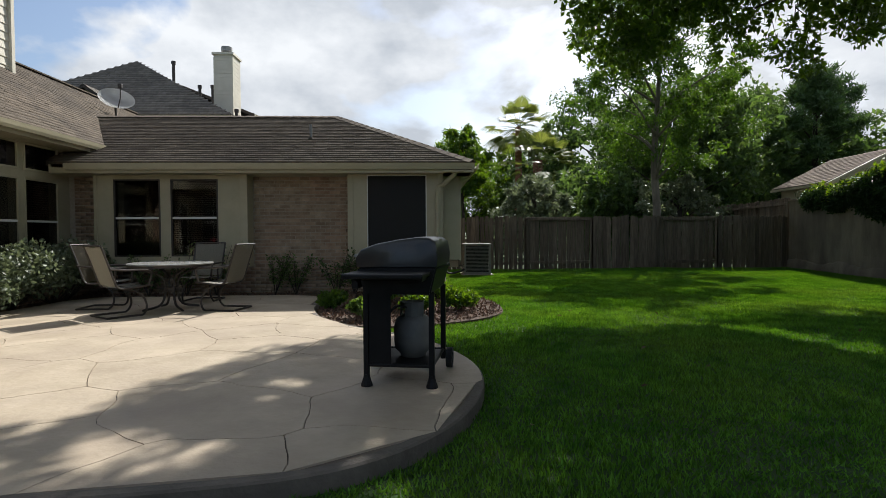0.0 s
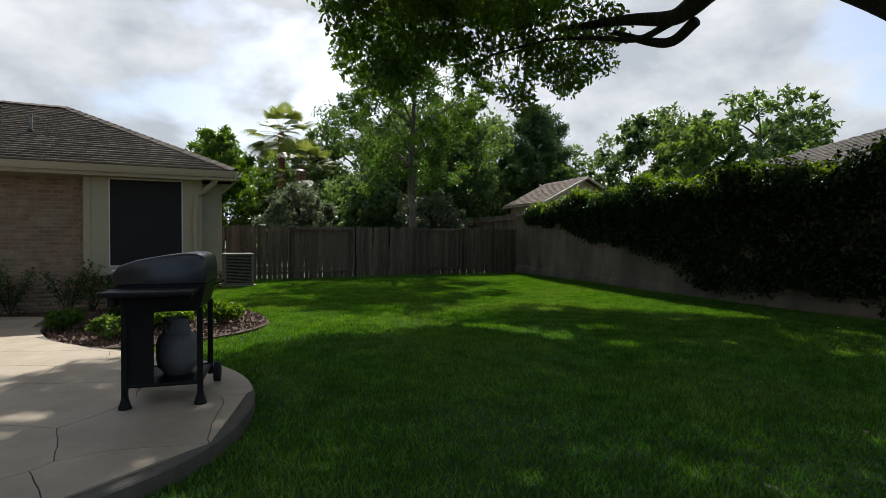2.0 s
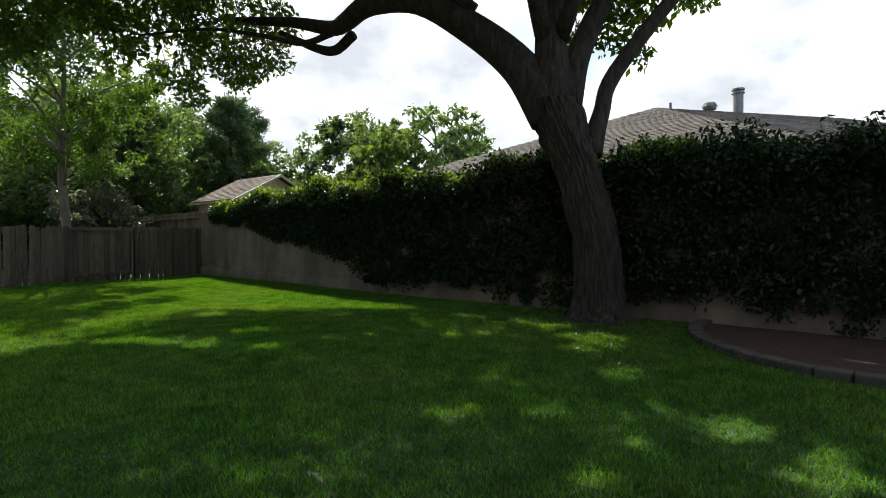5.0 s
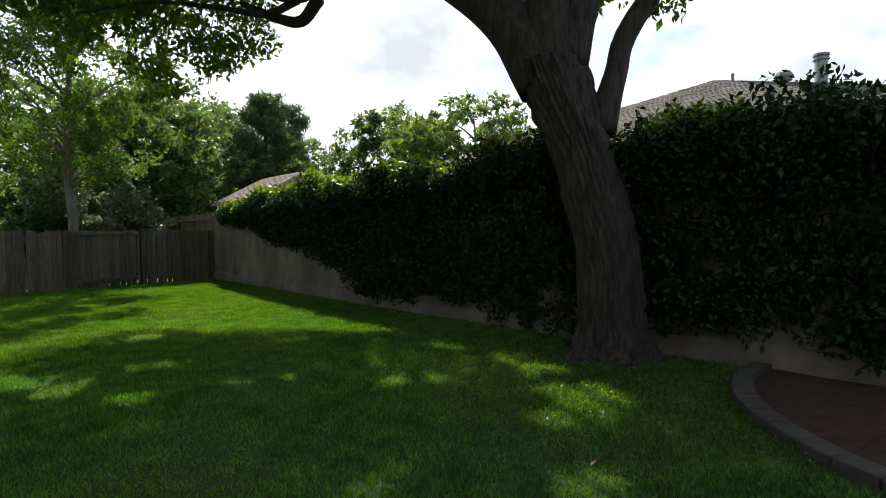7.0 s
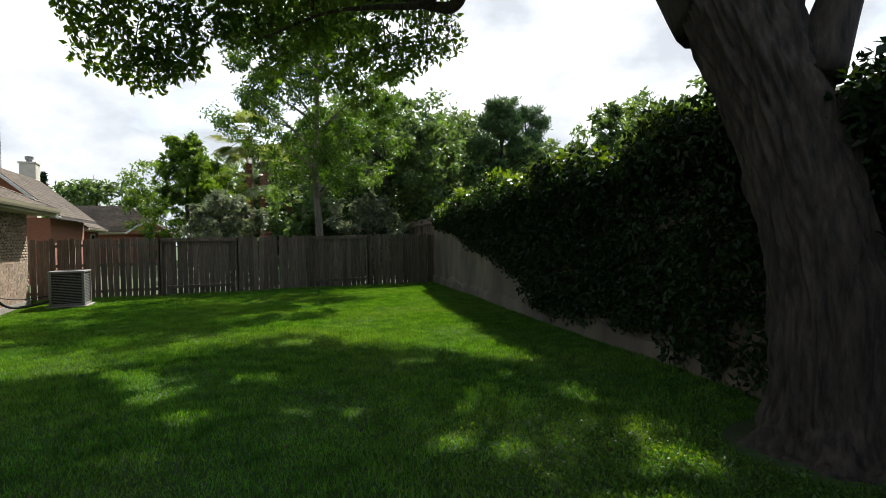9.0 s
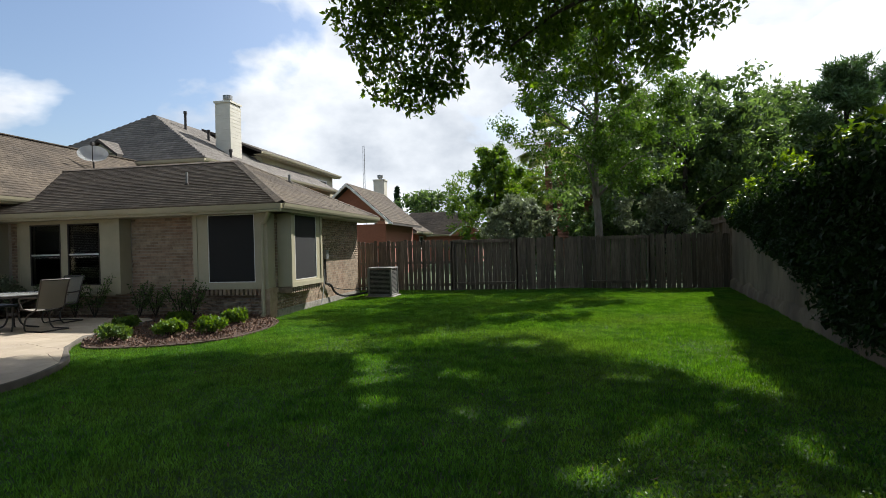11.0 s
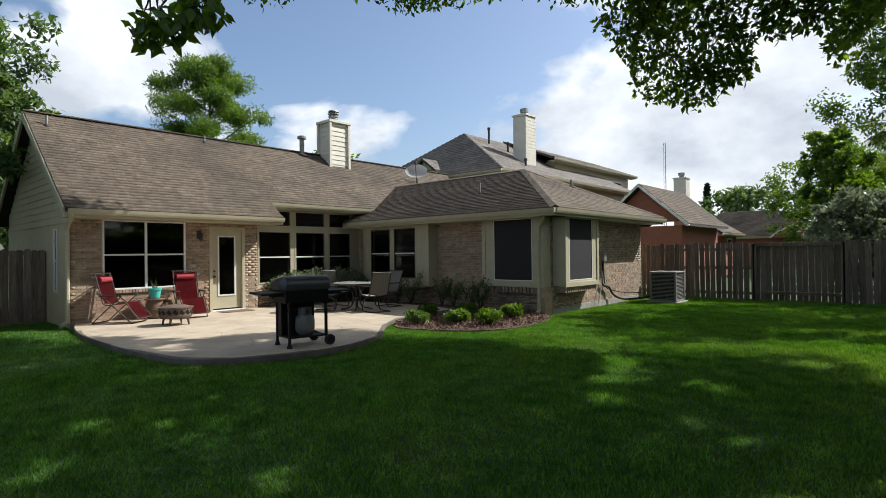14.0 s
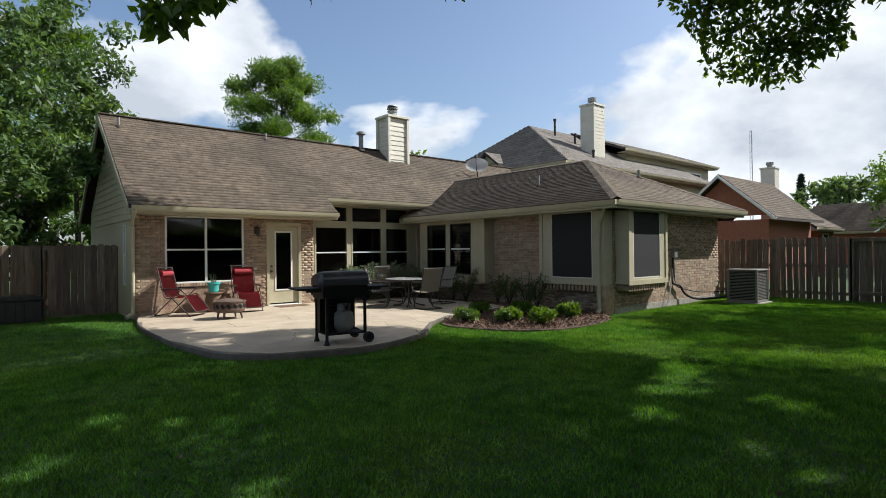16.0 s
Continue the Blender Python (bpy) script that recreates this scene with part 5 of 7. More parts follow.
def palm(label, base, height, seed, trunk_r=0.22, fronds=26, size=1.25, group="fan palms"):
    t = thing("palm_tree", label, "tree", group, base)
    r = random.Random(seed)
    bm = bmesh.new()
    prof = []
    z = -0.1
    k = 0
    while z < height:
        prof.append((trunk_r * (1.12 if k % 2 else 0.95) * (1.15 - 0.25 * z / height), z))
        z += 0.11
        k += 1
    lathe(bm, prof, 14)
    part("trunk", bm, "bark_red", t, "shaggy red-brown trunk")
    for k in range(fronds):
        a = k * 2.4
        el = r.uniform(-0.9, 1.2)
        L = size * r.uniform(0.8, 1.1)
        d = Vector((math.cos(a) * math.cos(el), math.sin(a) * math.cos(el), math.sin(el)))
        base_p = Vector((0, 0, height - 0.1))
        hub = base_p + d * L * 0.75 + Vector((0, 0, -0.05))
        bm = bmesh.new()
        tube(bm, [base_p, (base_p + hub) / 2 + Vector((0, 0, 0.05)), hub], [0.02, 0.015, 0.01], 4)
        side = d.cross(Vector((0, 0, 1))).normalized()
        for q in range(23):
            b = (q - 11) / 11 * 1.35
            w = (d * math.cos(b) + side * math.sin(b)).normalized()
            ln = L * 0.62 * (1 - 0.25 * abs(b))
            mid = hub + w * ln * 0.6
            end = hub + w * ln + Vector((0, 0, -0.22 * ln))
            s = w.cross(d.cross(side)).normalized() * 0.020 * L
            v = [bm.verts.new(hub), bm.verts.new(mid + s), bm.verts.new(end), bm.verts.new(mid - s)]
            bm.faces.new(v)
        part("frond", bm, "frond", t)


# street tree just behind the fence, and the woods beyond
leafy_tree("slender street tree with a tall airy crown behind the fence", (8.48, 20.1, 0), 10.4, 3.05, "leaf_mid", 31, 40000, 0.125, 0.14, "bark_pale", 0.38, "street_tree", clumps=40, droop=0.5)
W = "trees beyond the garden"
leafy_tree("dark dense evergreen tree beyond the fence", (13.4, 28.5, 0), 8.6, 4.8, "leaf_dark", 32, 19500, 0.29, 0.2, crown_low=0.12, group=W)
leafy_tree("dark dense evergreen tree beyond the fence", (12.2, 31.5, 0), 7.4, 3.6, "leaf_dark", 33, 18000, 0.29, 0.2, crown_low=0.1, group=W)
leafy_tree("dark dense evergreen tree beyond the fence", (16.6, 32.0, 0), 9.6, 4.4, "leaf_dark", 34, 18000, 0.32, 0.2, crown_low=0.1, group=W)
pine("tall pine with tufted dark needles", (20.6, 28.6, 0), 9.5, 2.9, 35, 10000, 0.3, W)
pine("tall pine with tufted dark needles", (25.5, 34.0, 0), 10.6, 3.0, 36, 8000, 0.3, W)
leafy_tree("low grey-green bushy tree behind the fence", (11.6, 24.5, 0), 3.4, 1.9, "leaf_grey", 37, 7500, 0.20, 0.1, crown_low=0.1, group=W)
leafy_tree("grey-green bushy tree behind the fence", (5.4, 27.0, 0), 3.7, 1.9, "leaf_grey", 38, 12000, 0.22, 0.12, crown_low=0.1, group=W)
leafy_tree("feathery upright green tree behind the fence", (2.9, 47.5, 0), 8.6, 4.4, "leaf", 39, 15000, 0.25, 0.14, crown_low=0.12, group=W)
leafy_tree("feathery upright green tree behind the fence", (5.6, 50.0, 0), 8.0, 4.6, "leaf", 40, 15000, 0.26, 0.14, crown_low=0.1, group=W)
leafy_tree("low distant tree over far roofs", (-6.0, 60.0, 0), 7.5, 5.0, "leaf_dark", 41, 9000, 0.49, 0.2, crown_low=0.1, group=W)
leafy_tree("young round-topped tree seen over the wing roof", (2.95, 41.0, 0), 8.8, 1.7, "leaf", 42, 7500, 0.29, 0.12, crown_low=0.5, group=W)
palm("fan palm with shaggy red trunk and drooping fronds", (10.0, 44.5, 0), 7.2, 51, 0.42, 40, 2.2)
palm("fan palm with shaggy red trunk and drooping fronds", (7.8, 37.4, 0), 6.2, 52, 0.34, 40, 2.0)
palm("tall fan palm with a thin trunk", (6.95, 40.0, 0), 9.0, 53, 0.24, 46, 2.1)
leafy_tree("round dark green tree beyond the side neighbour", (27.0, 24.5, 0), 8.6, 3.8, "leaf_dark", 43, 15000, 0.32, 0.2, crown_low=0.2, group=W)
leafy_tree("yellow-green tree beyond the hedge", (24.0, 19.4, 0), 7.0, 2.8, "leaf_light", 44, 13500, 0.26, 0.15, crown_low=0.2, group=W)
leafy_tree("thin airy tree with sky showing through", (27.0, 18.0, 0), 8.8, 3.0, "leaf_dark", 45, 6300, 0.32, 0.16, "bark_pale", 0.25, group=W)
leafy_tree("small round tree beyond far roofs", (34.0, 20.0, 0), 8.4, 2.2, "leaf_dark", 46, 3750, 0.43, 0.15, crown_low=0.4, group=W)
leafy_tree("dark tree screening the far corner", (24.0, 31.0, 0), 7.0, 4.0, "leaf_dark", 47, 12000, 0.36, 0.2, crown_low=0.05, group=W)
leafy_tree("dark dense evergreen tree beyond the fence", (9.5, 52.0, 0), 9.0, 5.5, "leaf_dark", 48, 14000, 0.34, 0.2, crown_low=0.05, group=W, ratio=0.6)
leafy_tree("dark dense evergreen tree beyond the fence", (14.0, 44.0, 0), 10.5, 6.0, "leaf_dark", 49, 15000, 0.36, 0.2, crown_low=0.05, group=W, ratio=0.6)
leafy_tree("dark dense evergreen tree beyond the fence", (23.0, 42.0, 0), 10.0, 6.0, "leaf_dark", 50, 14000, 0.36, 0.2, crown_low=0.05, group=W, ratio=0.6)
leafy_tree("dark understorey tree beyond the fence", (14.0, 34.0, 0), 5.0, 5.0, "leaf_dark", 55, 14000, 0.3, 0.2, crown_low=0.02, group=W, ratio=0.6)
leafy_tree("dark understorey tree beyond the fence", (10.0, 46.0, 0), 6.0, 5.5, "leaf_dark", 56, 14000, 0.34, 0.2, crown_low=0.02, group=W, ratio=0.6)
leafy_tree("dark understorey tree beyond the fence", (19.0, 37.0, 0), 5.5, 5.5, "leaf_dark", 57, 14000, 0.32, 0.2, crown_low=0.02, group=W, ratio=0.6)
# beyond the house and the southern fence
pine("tall pine rising behind the roof", (-30.3, 17.4, 0), 15.0, 5.2, 61, 15000, 0.5, W, mat="leaf")
leafy_tree("round tree top behind the chimney", (-34.0, 30.0, 0), 10.4, 4.0, "leaf", 62, 9000, 0.43, 0.2, crown_low=0.4, group=W)
leafy_tree("tall leafy tree beyond the side fence", (-13.2, 0.7, 0), 10.6, 3.6, "leaf_dark", 63, 24000, 0.22, 0.16, "bark_pale", 0.22, group=W)
leafy_tree("tall leafy tree beyond the side fence", (-9.6, -1.6, 0), 8.8, 2.9, "leaf_dark", 64, 21000, 0.19, 0.14, "bark_pale", 0.15, group=W)
leafy_tree("light green tree behind the gate fence", (-17.5, 3.4, 0), 6.6, 2.6, "leaf_light", 65, 13500, 0.23, 0.14, crown_low=0.15, group=W)
pine("tall pine beyond the side fence", (-24.0, 3.2, 0), 13.0, 3.6, 66, 8000, 0.25, W, mat="leaf")
t = thing("cypress", "narrow dark cypress far beyond the roofs", "tree", W, (-13.2, 72.0, 0))
c = np.zeros((60, 3))
c[:, 2] = np.linspace(0.4, 9.6, 60)
ob = new("crown", leaf_mesh("crown", clump_points(c, 0.65 * np.sin(np.linspace(0.9, 3.05, 60)) + 0.08, 70, 1.0, 0.5), 0.35, "cypress", 0.4, -0.8))
ob.parent = t
bm = bmesh.new()
rod(bm, (0, 0, -0.1), (0, 0, 9.0), 0.15, 0.03, 8)
part("trunk", bm, "bark", t)


# vine hedge over the side wall
def hedge():
    h = thing("vine_hedge", "thick dark green vine hedge hanging over the garden wall", "hedge")
    g = np.random.default_rng(77)
    C, R = [], []
    y = -4.4
    while y < 17.4:
        x = side_wall_x(y)
        fade = min(1.0, max(0.0, (17.6 - y) / 8.0))
        top = 2.24 + 0.34 * min(1.0, (17.6 - y) / 4.5) + 0.12 * math.sin(y * 1.9) + 0.08 * math.sin(y * 4.3)
        low = min(0.30 + 1.75 * max(0.0, (y - 7.5) / 8.0) + 0.16 * math.sin(y * 1.3), top - 0.25)
        for k in range(12):
            z = g.uniform(low, top)
            C.append((x - 0.10 - 0.22 * fade * g.uniform(0.1, 1.0) * (0.5 + 0.5 * min(1, (z - low) / 1.2)), y + g.uniform(-.1, .1), z))
            R.append(g.uniform(0.14, 0.27))
        for k in range(9):
            C.append((x + g.uniform(-0.55, 0.5) * (0.4 + 0.6 * fade), y + g.uniform(-.1, .1), top - g.random() * min(0.8, top - 2.15) + 0.08))
            R.append(g.uniform(0.16, 0.28))
        y += 0.13
    n = len(C)
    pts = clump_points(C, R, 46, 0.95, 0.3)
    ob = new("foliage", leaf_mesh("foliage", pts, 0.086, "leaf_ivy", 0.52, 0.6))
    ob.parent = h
    # paler leaves over the top, with the sunlight there put into their colour
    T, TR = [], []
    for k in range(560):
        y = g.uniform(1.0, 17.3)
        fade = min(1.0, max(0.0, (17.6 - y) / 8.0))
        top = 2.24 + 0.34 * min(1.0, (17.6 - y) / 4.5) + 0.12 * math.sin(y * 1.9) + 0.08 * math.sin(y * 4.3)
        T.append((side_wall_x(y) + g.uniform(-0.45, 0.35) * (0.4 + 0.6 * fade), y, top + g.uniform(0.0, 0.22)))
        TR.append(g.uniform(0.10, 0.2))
    ob = new("new_growth", leaf_mesh("new_growth", clump_points(T, TR, 22, 0.8, 0.3), 0.10, "leaf_ivy_lit", 0.5, 0.1))
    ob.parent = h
    # loose shoots along the top
    P = []
    bm = bmesh.new()
    r = random.Random(4)
    for k in range(70):
        y = r.uniform(-4, 13)
        x = side_wall_x(y) + r.uniform(-.4, .3)
        top = 2.24 + 0.34 * min(1.0, (17.6 - y) / 4.5)
        L = r.uniform(0.15, 0.5)
        a = Vector((x, y, top - 0.1))
        b = a + Vector((r.uniform(-.25, .25), r.uniform(-.3, .3), L))
        tube(bm, [a, (a + b) / 2 + Vector((0, .03, .03)), b], [0.007, 0.005, 0.003], 4)
        for q in range(int(8 + 18 * L)):
            u = r.uniform(0.2, 1.0)
            P.append(a + (b - a) * u + Vector((r.uniform(-.05, .05), r.uniform(-.05, .05), r.uniform(-.03, .05))))
    tagged(part("stem_growth", bm, "bark", h), kind="stuff")
    ob = new("loose_growth", leaf_mesh("loose_growth", np.array([tuple(p) for p in P]), 0.11, "leaf_ivy", 0.5, 0.1))
    ob.parent = h


hedge()


# ---- lawn and beds ----
MULCH = [(-1.90, 10.7), (-1.72, 9.7), (-1.62, 8.8), (-1.25, 7.95), (-0.72, 7.55), (0.05, 7.68), (0.70, 8.02), (1.14, 8.6), (1.25, 9.3), (1.18, 10.1), (0.88, 10.9), (0.42, 11.35)]
mulch_edge = [tuple(q) for q in spline(MULCH, 6)]
mulch_outline = mulch_edge + [(0.40, YFB - 0.0), (0.38, YF), (-6.9, YF), (-7.0, 8.0), (-6.62, 8.0), (-6.35, 9.0), (-6.3, 10.2), (-6.0, 10.75), (-4.0, 10.85), (-2.6, 10.85)]
house_outline = [(-13.2, 3.2), (-6.6, 3.2), (-6.6, 7.8), (-7.0, 7.8), (-7.0, 11.4), (0.5, 11.4), (0.5, 17.5), (-13.2, 17.5)]
BED = [(7.3, -2.6), (6.75, -1.5), (6.85, -0.55), (7.35, 0.15), (8.1, 0.65), (8.9, 0.85), (9.5, 0.8)]
bed_edge = [tuple(q) for q in spline(BED, 6)]
bed_outline = bed_edge + [(9.4, -2.6)]


def in_lawn(x, y):
    ok = (y < FENCE_Y - 0.05 + 0.0 * x) & (x < side_wall_x(y) - 0.05) & (y > -4.5)
    ok &= ~((x < -5.9) & (y < 0.15)) & (x > -8.7)
    for poly in (patio_outline, mulch_outline, house_outline, bed_outline):
        ok &= ~inside(x, y, poly)
    ok &= (x - 9.29) ** 2 + (y - 2.40) ** 2 > 0.45
    ok &= ~((x > 1.1) & (x < 2.0) & (y > 16.1) & (y < 17.0))
    return ok


def grass_patch(name, n, x0, x1, y0, y1, h, w, extra=None):
    x, y = rng.uniform(x0, x1, n), rng.uniform(y0, y1, n)
    keep = in_lawn(x, y)
    if extra is not None:
        keep &= extra(x, y)
    x, y = x[keep], y[keep]
    n = len(x)
    z = ground_z(x, y)
    a = rng.uniform(0, 2 * np.pi, n)
    lean = rng.uniform(0.1, 0.9, n) * h
    b = rng.uniform(0, 2 * np.pi, n)
    hh = h * rng.uniform(0.55, 1.25, n) * (0.85 + 0.25 * np.sin(x * 2.3) * np.cos(y * 1.9))
    ww = w * rng.uniform(0.7, 1.3, n)
    v = np.empty((n, 3, 3))
    v[:, 0] = np.stack([x + np.cos(a) * ww, y + np.sin(a) * ww, z - 0.004], -1)
    v[:, 1] = np.stack([x - np.cos(a) * ww, y - np.sin(a) * ww, z - 0.004], -1)
    v[:, 2] = np.stack([x + np.cos(b) * lean, y + np.sin(b) * lean, z + hh], -1)
    ob = new(name, np_mesh(name, v.reshape(-1, 3), np.arange(3 * n).reshape(n, 3), "grass"))
    return ob


lawn = grass_patch("lawn_grass", 1150000, -1.6, 12.5, -4.5, 18.6, 0.046, 0.0066)
tagged(lawn, "short mown green lawn grass, sunlit and tree-shaded", "grass", kind="stuff")
lawn = grass_patch("lawn_grass", 90000, -8.7, -1.6, -4.5, 3.4, 0.045, 0.0065)
tagged(lawn, "short mown green lawn grass beside the patio", "grass", kind="stuff")


def clover():
    """Broad-leaved weeds in the shade round the big tree."""
    n = 15000
    x, y = rng.normal(8.2, 0.9, n), rng.normal(1.9, 1.3, n)
    k = in_lawn(x, y)
    p = np.stack([x[k], y[k], ground_z(x[k], y[k]) + rng.uniform(0.01, 0.05, k.sum())], -1)
    ob = new("ground_cover", leaf_mesh("ground_cover", p, 0.026, "leaf", 0.8, -0.1))
    tagged(ob, "low broad-leaved weeds thick round the tree foot", "weeds", kind="stuff")


clover()


def beds():
    bm = bmesh.new()
    vs = [bm.verts.new((x, y, 0.045)) for x, y in mulch_outline]
    lo = [bm.verts.new((x, y, -0.05)) for x, y in mulch_outline]
    bm.faces.new(vs)
    for k in range(len(vs)):
        bm.faces.new((vs[k], lo[k], lo[(k + 1) % len(vs)], vs[(k + 1) % len(vs)]))
    bmesh.ops.recalc_face_normals(bm, faces=bm.faces[:])
    base = part("mulch_bed", bm, "mulch_base")
    tagged(base, "planting bed covered with brown bark mulch", "flower bed", kind="structure")
    n = 9000
    x, y = rng.uniform(-2.0, 1.2, n), rng.uniform(7.6, 11.7, n)
    k = inside(x, y, mulch_outline)
    p = np.stack([x[k], y[k], np.full(k.sum(), 0.045) + rng.uniform(0, 0.025, k.sum())], -1)
    x, y = rng.uniform(-7.1, -2, 5000), rng.uniform(7.8, 11.8, 5000)
    k = inside(x, y, mulch_outline)
    p = np.concatenate([p, np.stack([x[k], y[k], np.full(k.sum(), 0.05)], -1)])
    ob = new("bark_chips", leaf_mesh("bark_chips", p, 0.055, "mulch", 0.45, -0.02))
    tagged(ob, "loose brown bark chips", "mulch", kind="stuff")
    bm = bmesh.new()
    vs = [bm.verts.new((x, y, 0.05)) for x, y in bed_outline]
    bm.faces.new(vs)
    bed = part("tree_bed", bm, "red_soil")
    tagged(bed, "reddish bare soil bed with a low stone kerb", "flower bed", kind="structure")
    for i in range(0, len(bed_edge) - 2, 2):
        a, b = Vector((*bed_edge[i], 0)), Vector((*bed_edge[i + 2], 0))
        d = b - a
        bm = bmesh.new()
        box(bm, -d.length / 2 + 0.008, -0.09, -0.05, d.length / 2 - 0.008, 0.09, 0.11, 0.02)
        ob = part("kerb_stone", bm, "kerb", bed)
        ob.matrix_basis = pose(*((a + b) / 2), 0, 0, math.degrees(math.atan2(d.y, d.x)))


beds()


# ---- things on the patio ----
def grill():
    g = thing("gas_grill", "black gas grill with a domed grey lid on a wheeled cart", "grill", at=(-0.15, 4.84, 0.10), turn=-10)
    # its front faces -x, its length runs along y
    for x, y in ((-0.25, -0.30), (0.25, -0.30), (-0.25, 0.32), (0.25, 0.32)):
        bm = bmesh.new()
        box(bm, x - 0.02, y - 0.02, 0.06 if y < 0 else 0.08, x + 0.02, y + 0.02, 0.72, 0.004)
        if y < 0:
            lathe(bm, [(0.045, 0.0), (0.045, 0.012), (0.026, 0.07), (0.024, 0.09)], 10, (x, y))
        part("leg", bm, "black", g)
    for x in (-0.30, 0.30):
        w = new("wheel")
        w.parent = g
        w.matrix_basis = pose(x, 0.36, 0.085)
        bm = bmesh.new()
        rod(bm, (-0.025, 0, 0), (0.025, 0, 0), 0.085, 0.085, 22)
        part("tyre", bm, "rubber", w)
        bm = bmesh.new()
        rod(bm, (-0.030, 0, 0), (0.030, 0, 0), 0.05, 0.05, 16)
        part("hub", bm, "black", w)
    bm = bmesh.new()
    rod(bm, (-0.30, 0.36, 0.085), (0.30, 0.36, 0.085), 0.008)
    part("axle", bm, "steel", g)
    bm = bmesh.new()
    for p, q in (((-0.25, -0.30), (0.25, -0.30)), ((-0.25, 0.32), (0.25, 0.32)), ((-0.25, -0.30), (-0.25, 0.32)), ((0.25, -0.30), (0.25, 0.32))):
        rod(bm, (*p, 0.16), (*q, 0.16), 0.014)
    box(bm, -0.24, -0.29, 0.150, 0.24, 0.31, 0.162)
    part("bottom_shelf", bm, "black", g)
    bm = bmesh.new()
    box(bm, -0.262, -0.29, 0.17, -0.250, 0.31, 0.70, 0.003)
    part("front_panel", bm, "black", g)
    bm = bmesh.new()
    box(bm, -0.24, -0.306, 0.17, -0.06, -0.296, 0.70, 0.003)
    part("side_panel", bm, "black", g)
    bm = bmesh.new()
    vs = [(-0.25, 0.70), (0.25, 0.70), (0.30, 0.90), (-0.30, 0.90)]
    a = [bm.verts.new((x, -0.36, z)) for x, z in vs]
    b = [bm.verts.new((x, 0.36, z)) for x, z in vs]
    bm.faces.new(a)
    bm.faces.new(b[::-1])
    for k in range(4):
        bm.faces.new((a[k], b[k], b[(k + 1) % 4], a[(k + 1) % 4]))
    bmesh.ops.recalc_face_normals(bm, faces=bm.faces[:])
    bmesh.ops.bevel(bm, geom=bm.edges[:], offset=0.012, segments=2, affect="EDGES")
    part("firebox", bm, "black", g)
    # lid: low at the front, high at the back, with rounded ends
    prof = [(-0.30, 0.905), (-0.305, 0.98), (-0.27, 1.035), (-0.16, 1.075), (0.0, 1.105), (0.16, 1.125), (0.24, 1.122), (0.29, 1.09), (0.305, 1.0), (0.30, 0.905)]
    bm = bmesh.new()
    rings = []
    for y, s in ((-0.37, 0.90), (-0.36, 0.97), (-0.33, 1.0), (0.0, 1.01), (0.33, 1.0), (0.36, 0.97), (0.37, 0.90)):
        rings.append([bm.verts.new((x * (0.97 + 0.03 * s), y, 0.905 + (z - 0.905) * s)) for x, z in prof])
    for a, b in zip(rings, rings[1:]):
        for k in range(len(prof) - 1):
            bm.faces.new((a[k], a[k + 1], b[k + 1], b[k]))
    bm.faces.new(rings[0])
    bm.faces.new(rings[-1][::-1])
    bmesh.ops.recalc_face_normals(bm, faces=bm.faces[:])
    part("lid", bm, "lid", g, "grey domed lid with a worn sheen", smooth=True)
    bm = bmesh.new()
    rod(bm, (-0.345, -0.25, 0.985), (-0.345, 0.25, 0.985), 0.012)
    for y in (-0.22, 0.22):
        rod(bm, (-0.30, y, 0.985), (-0.345, y, 0.985), 0.008)
    part("lid_handle", bm, "steel", g)
    bm = bmesh.new()
    box(bm, -0.345, -0.36, 0.74, -0.295, 0.36, 0.86, 0.01)
    part("control_panel", bm, "black", g)
    for y in (-0.2, 0.0, 0.2):
        bm = bmesh.new()
        rod(bm, (-0.345, y, 0.80), (-0.385, y, 0.80), 0.028, 0.022, 14)
        part("knob", bm, "black", g)
    for s in (-1, 1):
        bm = bmesh.new()
        box(bm, -0.30, s * 0.375, 0.845, 0.26, s * 0.74, 0.88, 0.012)
        box(bm, -0.27, s * 0.375, 0.815, -0.24, s * 0.60, 0.845)
        box(bm, 0.20, s * 0.375, 0.815, 0.23, s * 0.60, 0.845)
        part("side_shelf", bm, "black", g)
    bm = bmesh.new()
    tube(bm, [tuple(q) for q in spline([(0.02, -0.02, 0.56), (-0.06, -0.14, 0.58), (-0.13, -0.2, 0.50), (-0.12, -0.22, 0.62), (-0.05, -0.2, 0.72)], 6)], 0.009, 7)
    part("gas_hose", bm, "rubber", g)
    t = thing("propane_tank", "pale grey propane tank with a collar, on the grill shelf", "gas tank", at=(-0.10, 4.88, 0.262))
    bm = bmesh.new()
    lathe(bm, [(0.10, 0.0), (0.11, 0.03), (0.145, 0.06), (0.155, 0.12), (0.155, 0.24), (0.14, 0.30), (0.09, 0.335), (0.03, 0.345)], 26)
    part("body", bm, "tank", t, smooth=True)
    bm = bmesh.new()
    for k in range(10):
        a0, a1 = 0.6 + k * 0.5, 0.6 + (k + 1) * 0.5
        p = [(0.105 * math.cos(a), 0.105 * math.sin(a)) for a in (a0, a1)]
        q = [(0.097 * math.cos(a), 0.097 * math.sin(a)) for a in (a0, a1)]
        for z0, z1 in (((0.32, 0.44) if k not in (3, 6) else (0.41, 0.44)),):
            v = [bm.verts.new((*c, z)) for z in (z0, z1) for c in (*p, *q[::-1])]
            for f in ((0, 1, 5, 4), (2, 3, 7, 6), (4, 5, 6, 7), (3, 2, 1, 0), (1, 2, 6, 5), (0, 4, 7, 3)):
                bm.faces.new([v[i] for i in f])
    bmesh.ops.remove_doubles(bm, verts=bm.verts[:], dist=0.0005)
    part("collar", bm, "tank", t)
